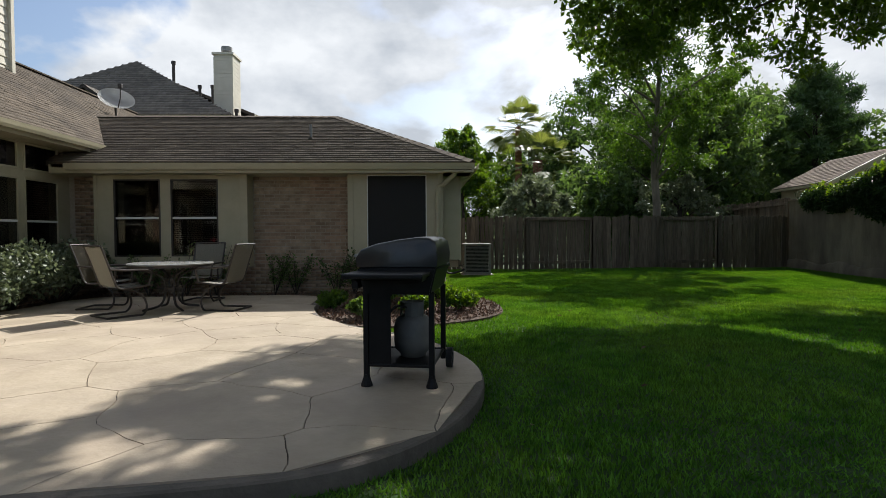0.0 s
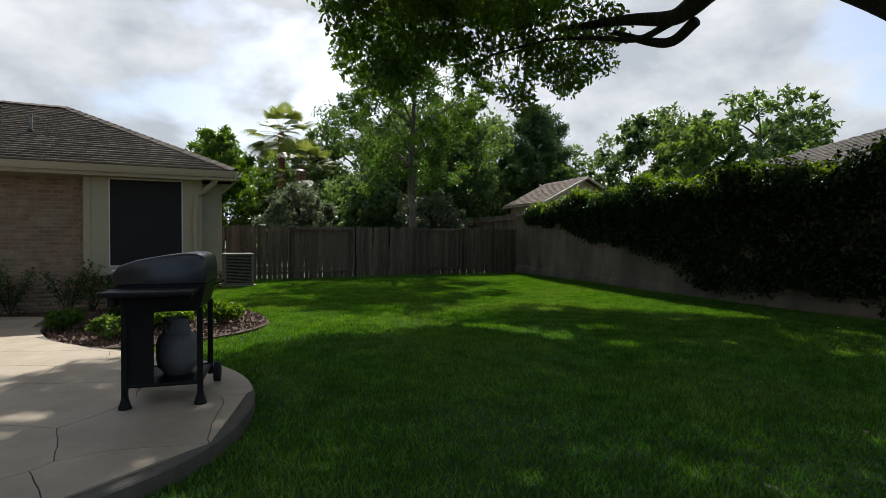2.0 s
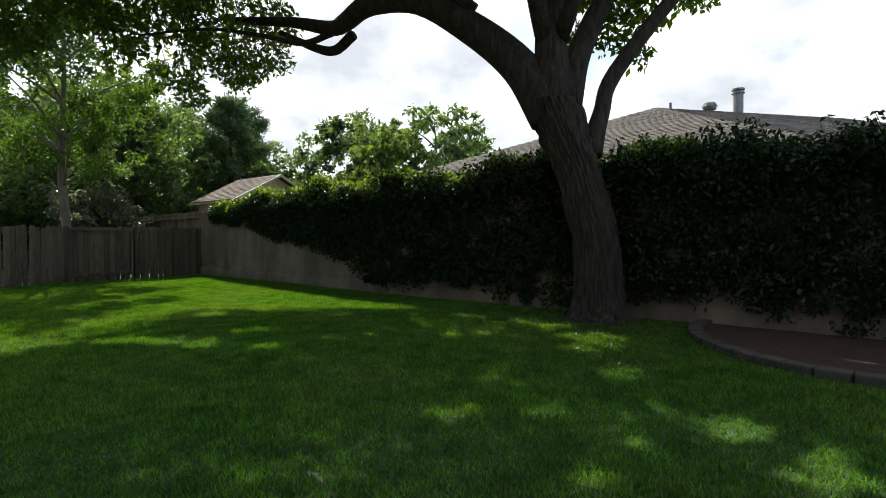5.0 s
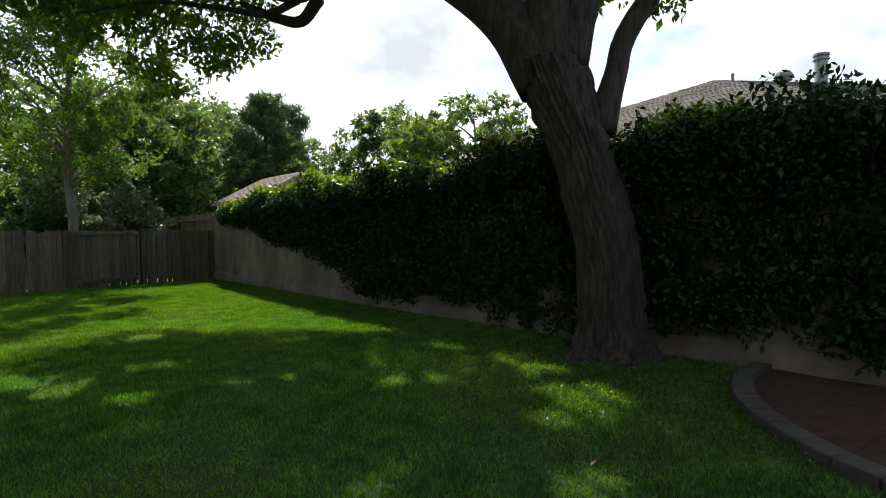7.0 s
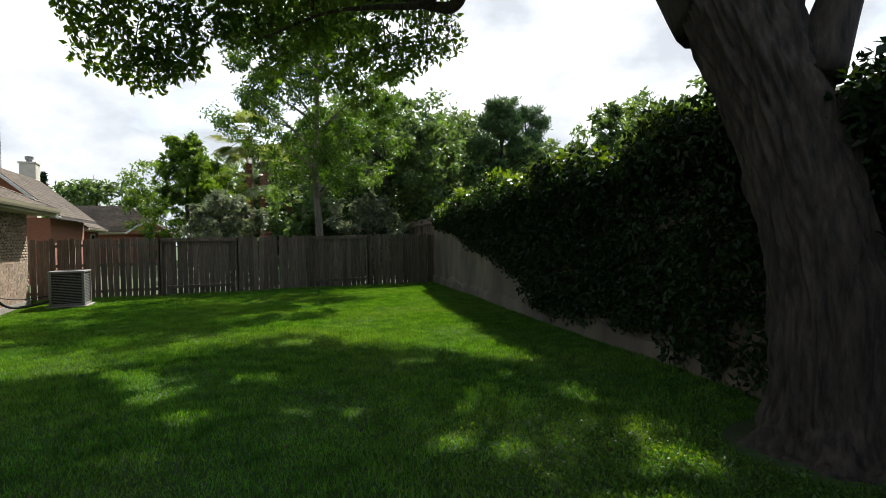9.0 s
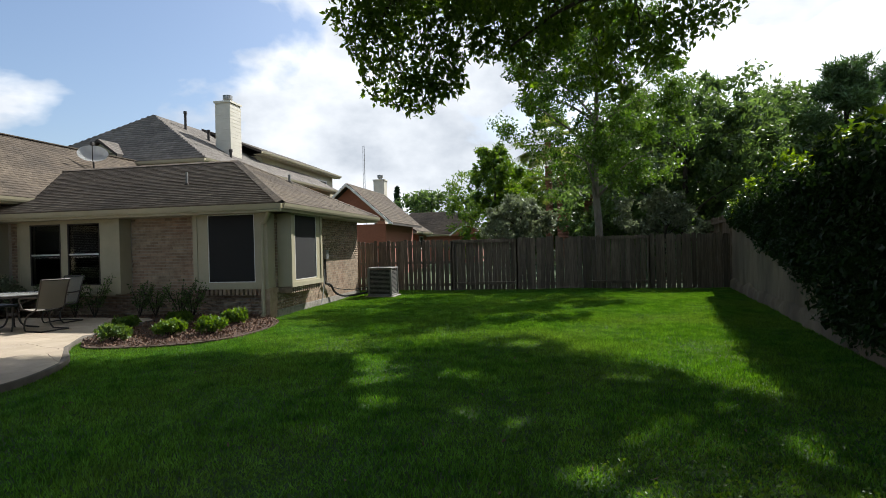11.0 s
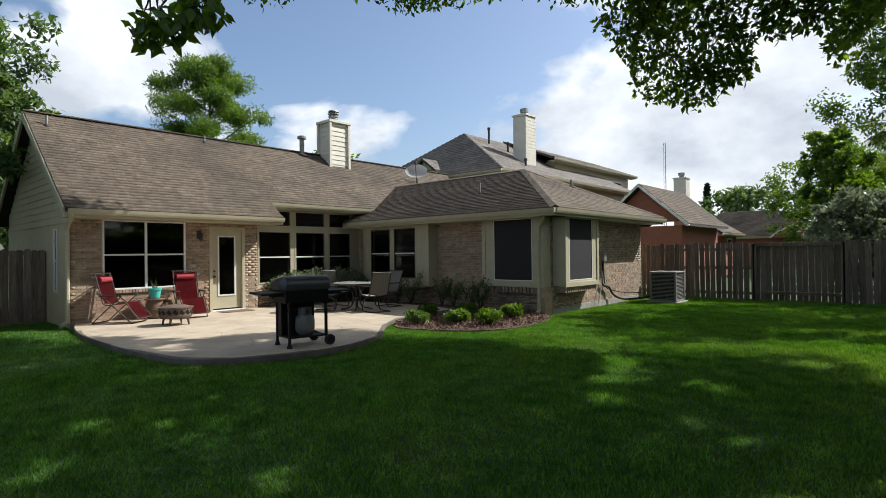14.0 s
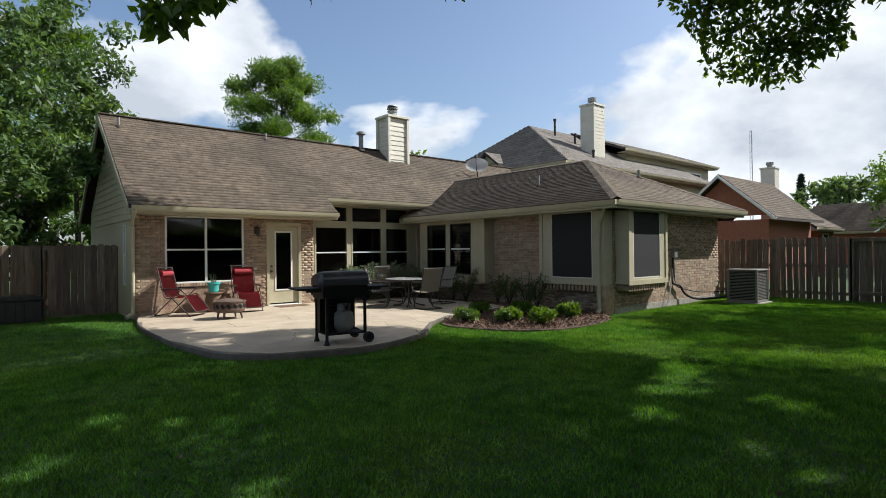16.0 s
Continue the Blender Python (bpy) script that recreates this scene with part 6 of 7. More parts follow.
    bm = bmesh.new()
    rod(bm, (0, 0, 0.34), (0, 0, 0.40), 0.022)
    rod(bm, (0, 0, 0.40), (0, 0, 0.415), 0.035)
    part("valve", bm, "steel", t)


grill()


def sling_chair(at, turn):
    """An aluminium sling chair on a sprung base; it faces its own +x."""
    c = thing("patio_chair", "dark metal patio chair with a taupe sling seat", "chair", "chairs round the patio table", at, turn)
    for s in (-1, 1):
        y = 0.26 * s
        bm = bmesh.new()
        tube(bm, [tuple(q) for q in spline([(-0.40, y * 1.02, 1.0), (-0.33, y, 0.80), (-0.24, y, 0.52), (-0.20, y, 0.43), (-0.10, y, 0.40), (0.22, y, 0.43), (0.27, y, 0.42)], 4)], 0.014, 8)
        part("side_rail", bm, "bronze", c)
        bm = bmesh.new()
        tube(bm, [tuple(q) for q in spline([(-0.30, y * 1.1, 0.68), (-0.10, y * 1.15, 0.66), (0.18, y * 1.15, 0.65), (0.25, y * 1.12, 0.60), (0.22, y, 0.43)], 4)], 0.015, 8)
        part("armrest", bm, "bronze", c)
        bm = bmesh.new()
        tube(bm, [tuple(q) for q in spline([(-0.02, y * 0.6, 0.40), (0.14, y * 0.8, 0.30), (0.20, y * 0.9, 0.14), (0.14, y, 0.02), (0.0, y, 0.015), (-0.34, y, 0.015)], 4)], 0.015, 8)
        part("leg", bm, "bronze", c)
    for x, q, z in ((-0.34, 0.26, 0.015), (0.0, 0.17, 0.40)):
        bm = bmesh.new()
        rod(bm, (x, -q, z), (x, q, z), 0.014)
        part("base_bar", bm, "bronze", c)
    bm = bmesh.new()
    rod(bm, (-0.405, -0.265, 1.0), (-0.405, 0.265, 1.0), 0.013)
    part("top_rail", bm, "bronze", c)

    def sheet(name, pts):
        bm = bmesh.new()
        rows = [[bm.verts.new((x, y, z - 0.012 * (1 - (y / 0.25) ** 2))) for y in np.linspace(-0.25, 0.25, 5)] for x, z in pts]
        for a, b in zip(rows, rows[1:]):
            for k in range(4):
                bm.faces.new((a[k], a[k + 1], b[k + 1], b[k]))
        bmesh.ops.solidify(bm, geom=bm.faces[:], thickness=0.006)
        part(name, bm, "sling", c)
    sheet("backrest", [(-0.40, 0.99), (-0.33, 0.80), (-0.24, 0.52), (-0.205, 0.44)])
    sheet("seat", [(-0.19, 0.42), (-0.10, 0.405), (0.22, 0.435), (0.27, 0.425)])
    return c


first = sling_chair((-4.30, 8.42, 0.10), 52)
for x, y, a in ((-5.00, 9.25, 4), (-3.12, 8.98, 168), (-3.86, 10.05, -92)):
    copy_thing(first, pose(x, y, 0.10, 0, 0, a))


def patio_table():
    t = thing("patio_table", "round patio table with a pale mottled top and dark frame", "table", at=(-3.92, 9.05, 0.10))
    bm = bmesh.new()
    lathe(bm, [(0.60, 0.695), (0.615, 0.70), (0.615, 0.715), (0.60, 0.722), (0.05, 0.722)], 40)
    part("tabletop", bm, "table_top", t)
    bm = bmesh.new()
    lathe(bm, [(0.585, 0.660), (0.600, 0.665), (0.600, 0.694), (0.57, 0.694)], 40)
    part("apron", bm, "bronze", t)
    for k in range(4):
        a = math.radians(45 + 90 * k)
        bm = bmesh.new()
        tube(bm, [tuple(q) for q in spline([(0.55 * math.cos(a), 0.55 * math.sin(a), 0.665), (0.16 * math.cos(a), 0.16 * math.sin(a), 0.52), (0.09 * math.cos(a), 0.09 * math.sin(a), 0.30), (0.16 * math.cos(a), 0.16 * math.sin(a), 0.08), (0.42 * math.cos(a), 0.42 * math.sin(a), 0.012)], 5)], 0.018, 8)
        part("leg", bm, "bronze", t)
    bm = bmesh.new()
    rod(bm, (0, 0, 0.28), (0, 0, 0.34), 0.10, 0.10, 16)
    part("collar", bm, "bronze", t)


patio_table()


def recliner(at, turn):
    """A folding zero-gravity recliner; it faces its own +x."""
    c = thing("recliner", "red fabric folding recliner with a dark tube frame", "chair", "red recliners by the house wall", at, turn)

    def sheet(name, pts, w=0.25):
        bm = bmesh.new()
        rows = [[bm.verts.new((x, y, z - 0.02 * (1 - (y / w) ** 2))) for y in np.linspace(-w, w, 5)] for x, z in pts]
        for a, b in zip(rows, rows[1:]):
            for k in range(4):
                bm.faces.new((a[k], a[k + 1], b[k + 1], b[k]))
        bmesh.ops.solidify(bm, geom=bm.faces[:], thickness=0.008)
        part(name, bm, "red_fabric", c)
    sheet("backrest", [(-0.36, 1.08), (-0.32, 0.92), (-0.24, 0.64), (-0.17, 0.44)])
    sheet("seat", [(-0.16, 0.42), (0.05, 0.42), (0.26, 0.48)])
    sheet("leg_rest", [(0.28, 0.47), (0.42, 0.30), (0.56, 0.12)])
    bm = bmesh.new()
    for q in (tube(bm, [(-0.32, -0.20, 0.96), (-0.32, 0.20, 0.96)], 0.06, 12),):
        pass
    ob = part("head_pillow", bm, "red_fabric", c, "stuffed red head pillow", smooth=False)
    for s in (-1, 1):
        y = 0.275 * s
        bm = bmesh.new()
        tube(bm, [tuple(q) for q in spline([(-0.37, y, 1.10), (-0.24, y, 0.64), (-0.17, y, 0.43), (0.05, y, 0.42), (0.27, y, 0.48), (0.42, y, 0.30), (0.57, y, 0.11)], 5)], 0.012, 8)
        part("side_rail", bm, "bronze", c)
        y = 0.30 * s
        bm = bmesh.new()
        tube(bm, [tuple(q) for q in spline([(-0.42, y, 0.015), (-0.20, y, 0.22), (0.02, y, 0.42), (0.22, y, 0.60)], 4)], 0.012, 8)
        part("leg", bm, "bronze", c)
        bm = bmesh.new()
        tube(bm, [tuple(q) for q in spline([(0.44, y, 0.015), (0.22, y, 0.22), (0.0, y, 0.42), (-0.24, y, 0.62)], 4)], 0.012, 8)
        part("leg", bm, "bronze", c)
        bm = bmesh.new()
        box(bm, -0.24, y - 0.03, 0.605, 0.24, y + 0.03, 0.635, 0.012)
        part("armrest", bm, "bronze", c)
        for k in range(10):
            z = 0.50 + k * 0.055
            bm = bmesh.new()
            rod(bm, (-0.20 - (z - 0.5) * 0.30, s * 0.245, z), (-0.20 - (z - 0.5) * 0.30, s * 0.276, z + 0.01), 0.005, 0.005, 5)
            part("lacing", bm, "bronze", c)
    for x, z in ((-0.42, 0.015), (0.44, 0.015), (-0.37, 1.10), (0.57, 0.11)):
        bm = bmesh.new()
        rod(bm, (x, -0.30, z), (x, 0.30, z), 0.012)
        part("cross_bar", bm, "bronze", c)
    return c


rec = recliner((-6.05, 4.02, 0.10), 42)
copy_thing(rec, pose(-6.02, 5.55, 0.10, 0, 0, -8))


def firepit():
    f = thing("fire_pit", "low round dark metal fire pit on short legs", "fire pit", at=(-4.60, 4.66, 0.10))
    bm = bmesh.new()
    lathe(bm, [(0.18, 0.13), (0.30, 0.15), (0.325, 0.20), (0.325, 0.36), (0.345, 0.365), (0.345, 0.385), (0.30, 0.385), (0.29, 0.30), (0.16, 0.22)], 30)
    part("bowl", bm, "rust", f)
    for k in range(16):
        a = 2 * math.pi * k / 16
        bm = bmesh.new()
        box(bm, -0.006, -0.035, -0.05, 0.006, 0.035, 0.05, 0.004)
        ob = part("cut_out", bm, "black", f)
        ob.matrix_basis = pose(0.325 * math.cos(a), 0.325 * math.sin(a), 0.28, 0, 0, math.degrees(a)) @ pose(0, 0, 0, 45, 0, 0)
    for k in range(4):
        a = math.pi / 4 + math.pi / 2 * k
        bm = bmesh.new()
        rod(bm, (0.28 * math.cos(a), 0.28 * math.sin(a), 0.0), (0.24 * math.cos(a), 0.24 * math.sin(a), 0.18), 0.018, 0.03, 8)
        part("leg", bm, "rust", f)
    bm = bmesh.new()
    lathe(bm, [(0.29, 0.386), (0.2, 0.42), (0.03, 0.44)], 24)
    part("spark_screen", bm, "rust", f)


firepit()
s = thing("stool", "round brown barrel stool used as a side table", "stool", at=(-6.28, 4.86, 0.10))
bm = bmesh.new()
lathe(bm, [(0.15, 0.0), (0.175, 0.03), (0.20, 0.22), (0.175, 0.42), (0.16, 0.44)], 22)
part("body", bm, "wicker", s)
bm = bmesh.new()
lathe(bm, [(0.22, 0.441), (0.23, 0.45), (0.23, 0.468), (0.21, 0.472)], 26)
part("top", bm, "wicker", s)
p = thing("flower_pot", "turquoise pot with a spiky plant on the stool", "plant pot", at=(-6.28, 4.86, 0.573))
bm = bmesh.new()
lathe(bm, [(0.09, 0.0), (0.105, 0.02), (0.135, 0.20), (0.155, 0.205), (0.155, 0.245), (0.13, 0.245), (0.12, 0.20)], 24)
part("pot", bm, "teal", p)
r = random.Random(2)
for k in range(16):
    a, l = r.uniform(0, 6.28), r.uniform(0.15, 0.34)
    bm = bmesh.new()
    d = Vector((math.cos(a) * 0.35, math.sin(a) * 0.35, 1)).normalized()
    q = Vector((math.cos(a) * 0.03, math.sin(a) * 0.03, 0.2))
    sd = d.orthogonal().normalized() * 0.008
    v = [bm.verts.new(q - sd), bm.verts.new(q + sd), bm.verts.new(q + d * l)]
    w = [bm.verts.new(q - sd + d.cross(sd) * 0.3), bm.verts.new(q + sd + d.cross(sd) * 0.3), bm.verts.new(q + d * l + d.cross(sd) * 0.1)]
    bm.faces.new(v)
    bm.faces.new(w[::-1])
    part("leaf", bm, "leaf_grey", p)
p = thing("clay_pot", "small brown clay pot beside the wall", "plant pot", at=(-6.42, 5.20, 0.10))
bm = bmesh.new()
lathe(bm, [(0.08, 0.0), (0.12, 0.14), (0.13, 0.30), (0.09, 0.36), (0.10, 0.40), (0.07, 0.40), (0.06, 0.34)], 20)
part("pot", bm, "wicker", p)
m = thing("door_mat", "worn tan mat in front of the back door", "mat", at=(-6.22, 6.86, 0.10))
bm = bmesh.new()
box(bm, -0.24, -0.42, 0.0, 0.24, 0.42, 0.015, 0.005)
part("mat", bm, "wicker", m)
l = thing("wall_lamp", "dark bronze carriage lamp on the brick wall", "wall lamp", at=(XP + 0.01, 6.07, 2.08))
bm = bmesh.new()
box(bm, 0.0, -0.05, -0.06, 0.02, 0.05, 0.14, 0.005)
part("back_plate", bm, "bronze", l)
bm = bmesh.new()
tube(bm, [tuple(q) for q in spline([(0.02, 0, 0.08), (0.09, 0, 0.16), (0.13, 0, 0.10)], 5)], 0.009, 7)
part("arm", bm, "bronze", l)
bm = bmesh.new()
lathe(bm, [(0.015, 0.10), (0.075, 0.05), (0.06, 0.04), (0.045, -0.10), (0.02, -0.12)], 12, (0.13, 0))
part("lantern", bm, "bronze", l)

# deck box beside the gate
d = thing("deck_box", "dark resin storage box on the grass by the fence", "storage box", at=(-8.05, 0.95, 0.0), turn=-82)
bm = bmesh.new()
box(bm, -0.60, -0.32, 0.0, 0.60, 0.32, 0.52, 0.02)
part("body", bm, "pot_black", d)
for k in range(7):
    bm = bmesh.new()
    box(bm, -0.58 + k * 0.167, 0.318, 0.04, -0.44 + k * 0.167, 0.336, 0.48, 0.006)
    part("slat", bm, "pot_black", d)
bm = bmesh.new()
vs = [(-0.64, -0.36), (0.64, -0.36), (0.64, 0.37), (-0.64, 0.37)]
prism(bm, vs, 0.521, 0.56)
prism(bm, [(x * 0.9, y * 0.8) for x, y in vs], 0.561, 0.60)
part("lid", bm, "pot_black", d)


# ---- by the wing ----
def air_conditioner():
    a = thing("air_conditioner", "grey outdoor air-conditioning unit with louvred sides", "air conditioner", at=(1.55, 16.52, 0.06))
    bm = bmesh.new()
    box(bm, -0.46, -0.46, -0.10, 0.46, 0.46, 0.0, 0.01)
    part("concrete_pad", bm, "stone", a)
    bm = bmesh.new()
    box(bm, -0.33, -0.33, 0.02, 0.33, 0.33, 0.80)
    part("coil", bm, "black", a)
    for x in (-0.36, 0.36):
        for y in (-0.36, 0.36):
            bm = bmesh.new()
            box(bm, x - 0.03, y - 0.03, 0.0, x + 0.03, y + 0.03, 0.84, 0.012)
            part("corner_post", bm, "ac", a)
    for k in range(19):
        z = 0.05 + k * 0.04
        for sx, sy in ((1, 0), (-1, 0), (0, 1), (0, -1)):
            bm = bmesh.new()
            if sx:
                box(bm, sx * 0.352, -0.33, z, sx * 0.372, 0.33, z + 0.014)
            else:
                box(bm, -0.33, sy * 0.352, z, 0.33, sy * 0.372, z + 0.014)
            part("louvre", bm, "ac", a)
    bm = bmesh.new()
    box(bm, -0.40, -0.40, 0.84, 0.40, 0.40, 0.885, 0.02)
    part("top_cover", bm, "ac", a)
    bm = bmesh.new()
    box(bm, -0.39, -0.39, 0.0, 0.39, 0.39, 0.045, 0.01)
    part("base_pan", bm, "ac", a)
    for q in (0.10, 0.18, 0.26, 0.33):
        bm = bmesh.new()
        tube(bm, [(q * math.cos(k * math.pi / 16), q * math.sin(k * math.pi / 16), 0.895) for k in range(33)], 0.004, 5)
        part("fan_grille", bm, "ac", a)


air_conditioner()
u = thing("service_pipes", "insulated pipes and a grey service box on the brick wall", "pipes", at=(XE, 14.5, 0))
bm = bmesh.new()
box(bm, 0.012, -0.02, 1.28, 0.12, 0.15, 1.55, 0.01)
part("service_box", bm, "galv", u)
bm = bmesh.new()
tube(bm, [tuple(q) for q in spline([(0.06, 0.02, 1.28), (0.06, 0.0, 0.9), (0.08, -0.06, 0.62), (0.10, 0.3, 0.52), (0.14, 0.5, 0.30), (0.3, 0.8, 0.16), (0.6, 1.4, 0.16), (0.80, 1.72, 0.22)], 6)], 0.03, 8)
part("insulated_pipe", bm, "rubber", u)
bm = bmesh.new()
tube(bm, [tuple(q) for q in spline([(0.05, 0.08, 1.28), (0.05, 0.1, 0.9), (0.06, 0.16, 0.55), (0.14, 0.5, 0.42), (0.4, 1.0, 0.33), (0.80, 1.72, 0.34)], 6)], 0.012, 6)
part("cable", bm, "rubber", u)
bm = bmesh.new()
tube(bm, [tuple(q) for q in spline([(0.06, -0.04, 1.0), (0.07, -0.10, 0.7), (0.12, -0.35, 0.25), (0.14, -0.52, 0.03)], 5)], 0.016, 6)
part("drain_pipe", bm, "galv", u)
bm = bmesh.new()
rod(bm, (0.0, -0.62, 1.12), (0.08, -0.62, 1.12), 0.018)
rod(bm, (0.07, -0.66, 1.12), (0.07, -0.58, 1.12), 0.022)
part("tap", bm, "rust", u)


def bush(at, size, mat, seed, label, leaf=0.055, n=2600, group="low shrubs in the mulch bed", name="shrub"):
    b = thing(name, label, "shrub", group, at)
    g = np.random.default_rng(seed)
    S, R = [], []
    bm = bmesh.new()
    for k in range(16):
        v = g.normal(size=3)
        v /= np.linalg.norm(v)
        c = np.array((v[0] * size * 0.75, v[1] * size * 0.75, size * (0.45 + 0.45 * abs(v[2]))))
        S.append(c)
        R.append(size * g.uniform(0.25, 0.45))
        tube(bm, [(0, 0, -0.02), tuple(c * 0.6), tuple(c)], [0.008, 0.006, 0.003], 4)
    tagged(part("stem_growth", bm, "bark", b), kind="stuff")
    ob = new("foliage", leaf_mesh("foliage", clump_points(S, R, n // 16, 0.9, 0.25), leaf, mat, 0.6, -0.4))
    ob.parent = b


for i, (x, y, s, mt) in enumerate(((-0.82, 8.15, 0.26, "leaf_light"), (-1.45, 9.2, 0.25, "leaf"), (-0.12, 8.72, 0.26, "leaf"), (-0.72, 9.8, 0.27, "leaf"), (0.55, 9.0, 0.29, "leaf"), (0.22, 10.3, 0.27, "leaf"))):
    bush((x, y, 0.05), s, mt, 80 + i, "small round leafy shrub in brown mulch" if mt == "leaf" else "small yellow-green shrub in brown mulch")
for i, (x, y, s) in enumerate(((-6.72, 8.6, 0.74), (-6.62, 9.4, 0.95), (-6.50, 10.2, 0.98), (-6.62, 10.75, 0.85))):
    bush((x, y, 0.05), s, "leaf_grey", 90 + i, "tall rose bush with pale leaves under the windows", 0.07, 4200, "rose bushes along the house", "rose_bush")


def thin_shrub(at, h, seed):
    b = thing("thin_shrub", "sparse dark shrub with thin stems against the wall", "shrub", "sparse shrubs along the wing", at)
    r = random.Random(seed)
    pts = []
    bm = bmesh.new()
    for k in range(13):
        a = r.uniform(0, 6.28)
        l = h * r.uniform(0.6, 1.0)
        e = Vector((math.cos(a) * l * 0.5, math.sin(a) * l * 0.3, l))
        tube(bm, [(0, 0, -0.02), tuple(e * 0.5 + Vector((0, 0, 0.06))), tuple(e)], [0.007, 0.005, 0.003], 4)
        for q in range(34):
            u = r.uniform(0.3, 1.0)
            pts.append(tuple(e * u + Vector((r.uniform(-.06, .06), r.uniform(-.05, .05), r.uniform(-.04, .06)))))
    tagged(part("stem_growth", bm, "bark", b), kind="stuff")
    ob = new("foliage", leaf_mesh("foliage", np.array(pts), 0.06, "leaf_dark", 0.5, 0.0))
    ob.parent = b


for i, (x, y, h) in enumerate(((-2.95, 11.35, 0.95), (-2.55, 11.4, 0.8), (-1.70, 11.15, 0.95), (-1.35, 11.1, 0.85), (-4.0, 11.15, 1.05), (-4.6, 11.2, 0.9), (-5.3, 11.15, 0.8))):
    thin_shrub((x, y, 0.05), h, 100 + i)


# ---- roof fittings ----
def vent_pipe(x, y, z, h, r=0.045, cap=False, mat="galv"):
    v = thing("vent_pipe", "grey metal vent pipe on the shingle roof" if not cap else "dark capped flue pipe on the roof", "vent pipe", "roof vents", (x, y, z))
    bm = bmesh.new()
    rod(bm, (0, 0, -0.15), (0, 0, h), r, r, 12)
    part("pipe", bm, mat, v)
    bm = bmesh.new()
    lathe(bm, [(r * 2.4, -0.06), (r * 2.2, 0.0), (r * 1.15, 0.05)], 12)
    part("flashing", bm, "felt", v)
    if cap:
        bm = bmesh.new()
        lathe(bm, [(r * 1.2, h), (r * 1.9, h + 0.02), (r * 1.9, h + 0.10), (r * 1.1, h + 0.14), (r * 0.3, h + 0.15)], 14)
        part("cap", bm, mat, v)


def on_main(x):
    return ZM + (EM - x) * SM


def on_wing(y):
    return ZW + (y - EF) * SW


vent_pipe(-2.45, 12.55, on_wing(12.55), 0.32, 0.03)
vent_pipe(-1.0, 15.4, ZW + (EW + 1.0) * hs, 0.24, 0.04)
vent_pipe(-9.55, 11.15, on_main(-9.55), 0.55, 0.085, True)
vent_pipe(-9.1, 3.35, on_main(-9.1), 0.26, 0.03)
vent_pipe(-9.4, 7.5, on_main(-9.4), 0.22, 0.03)
d = thing("satellite_dish", "grey satellite dish on a bracket at the roof valley", "satellite dish", at=(-8.55, 16.1, on_main(-8.55) - 0.05))
bm = bmesh.new()
tube(bm, [(0, 0, 0), (0.0, -0.02, 0.30), (0.03, -0.06, 0.48)], 0.03, 8)
part("mast", bm, "bronze", d)
bm = bmesh.new()
m = look((0.06, -0.10, 0.52), (1.4, -1.6, 1.5))
rings = []
for k in range(6):
    q = k / 5
    rings.append([bm.verts.new(m @ Vector((0.46 * q * math.cos(2 * math.pi * i / 28), 0.33 * q * math.sin(2 * math.pi * i / 28), -0.09 * q * q))) for i in range(28)])
for a, b in zip(rings, rings[1:]):
    for k in range(28):
        if a is rings[0]:
            continue
        bm.faces.new((a[k], a[(k + 1) % 28], b[(k + 1) % 28], b[k]))
bm.faces.new(rings[1])
bmesh.ops.solidify(bm, geom=bm.faces[:], thickness=0.012)
part("reflector", bm, "dish", d, "pale grey oval reflector")
bm = bmesh.new()
e = m @ Vector((0, 0.05, -0.55))
tube(bm, [tuple(m @ Vector((0, -0.30, -0.08))), tuple(m @ Vector((0, -0.22, -0.40))), tuple(e)], 0.014, 6)
box(bm, e.x - 0.05, e.y - 0.05, e.z - 0.05, e.x + 0.05, e.y + 0.05, e.z + 0.07, 0.015)
part("receiver_arm", bm, "bronze", d)


# ---- neighbouring houses ----
def simple_window(parent, axis, out, plane, u0, u1, z0, z1):
    win = new("window")
    win.parent = parent
    win.matrix_basis = placed(axis, out, plane, (u0 + u1) / 2)
    w = (u1 - u0) / 2
    bm = bmesh.new()
    box(bm, -w, -0.04, z0, -w + 0.08, 0.04, z1)
    box(bm, w - 0.08, -0.04, z0, w, 0.04, z1)
    box(bm, -w + 0.08, -0.04, z0, w - 0.08, 0.04, z0 + 0.08)
    box(bm, -w + 0.08, -0.04, z1 - 0.08, w - 0.08, 0.04, z1)
    part("window_frame", bm, "white", win)
    bm = bmesh.new()
    box(bm, -w + 0.08, -0.02, z0 + 0.08, w - 0.08, 0.0, z1 - 0.08)
    part("pane", bm, "screen", win)


def slope(parent, a, b, c, d, mat, tabs=True):
    """A roof plane a-b along the eave, c-d along the ridge (c above b)."""
    A, B, C, D = (Vector(p) for p in (a, b, c, d))
    deck(parent, "roof_deck", [a, b, c, d] if (C - D).length > 0.01 else [a, b, c], thick=0.12)
    if tabs:
        ua = (B - A).normalized()
        up = (D - A) - ua * (D - A).dot(ua)
        up.normalize()
        poly = [((P - A).dot(ua), (P - A).dot(up)) for P in ((A, B, C, D) if (C - D).length > 0.01 else (A, B, C))]
        roof_tabs("shingles", parent, A, ua, up, poly, mat, tab=0.4, row=0.17)


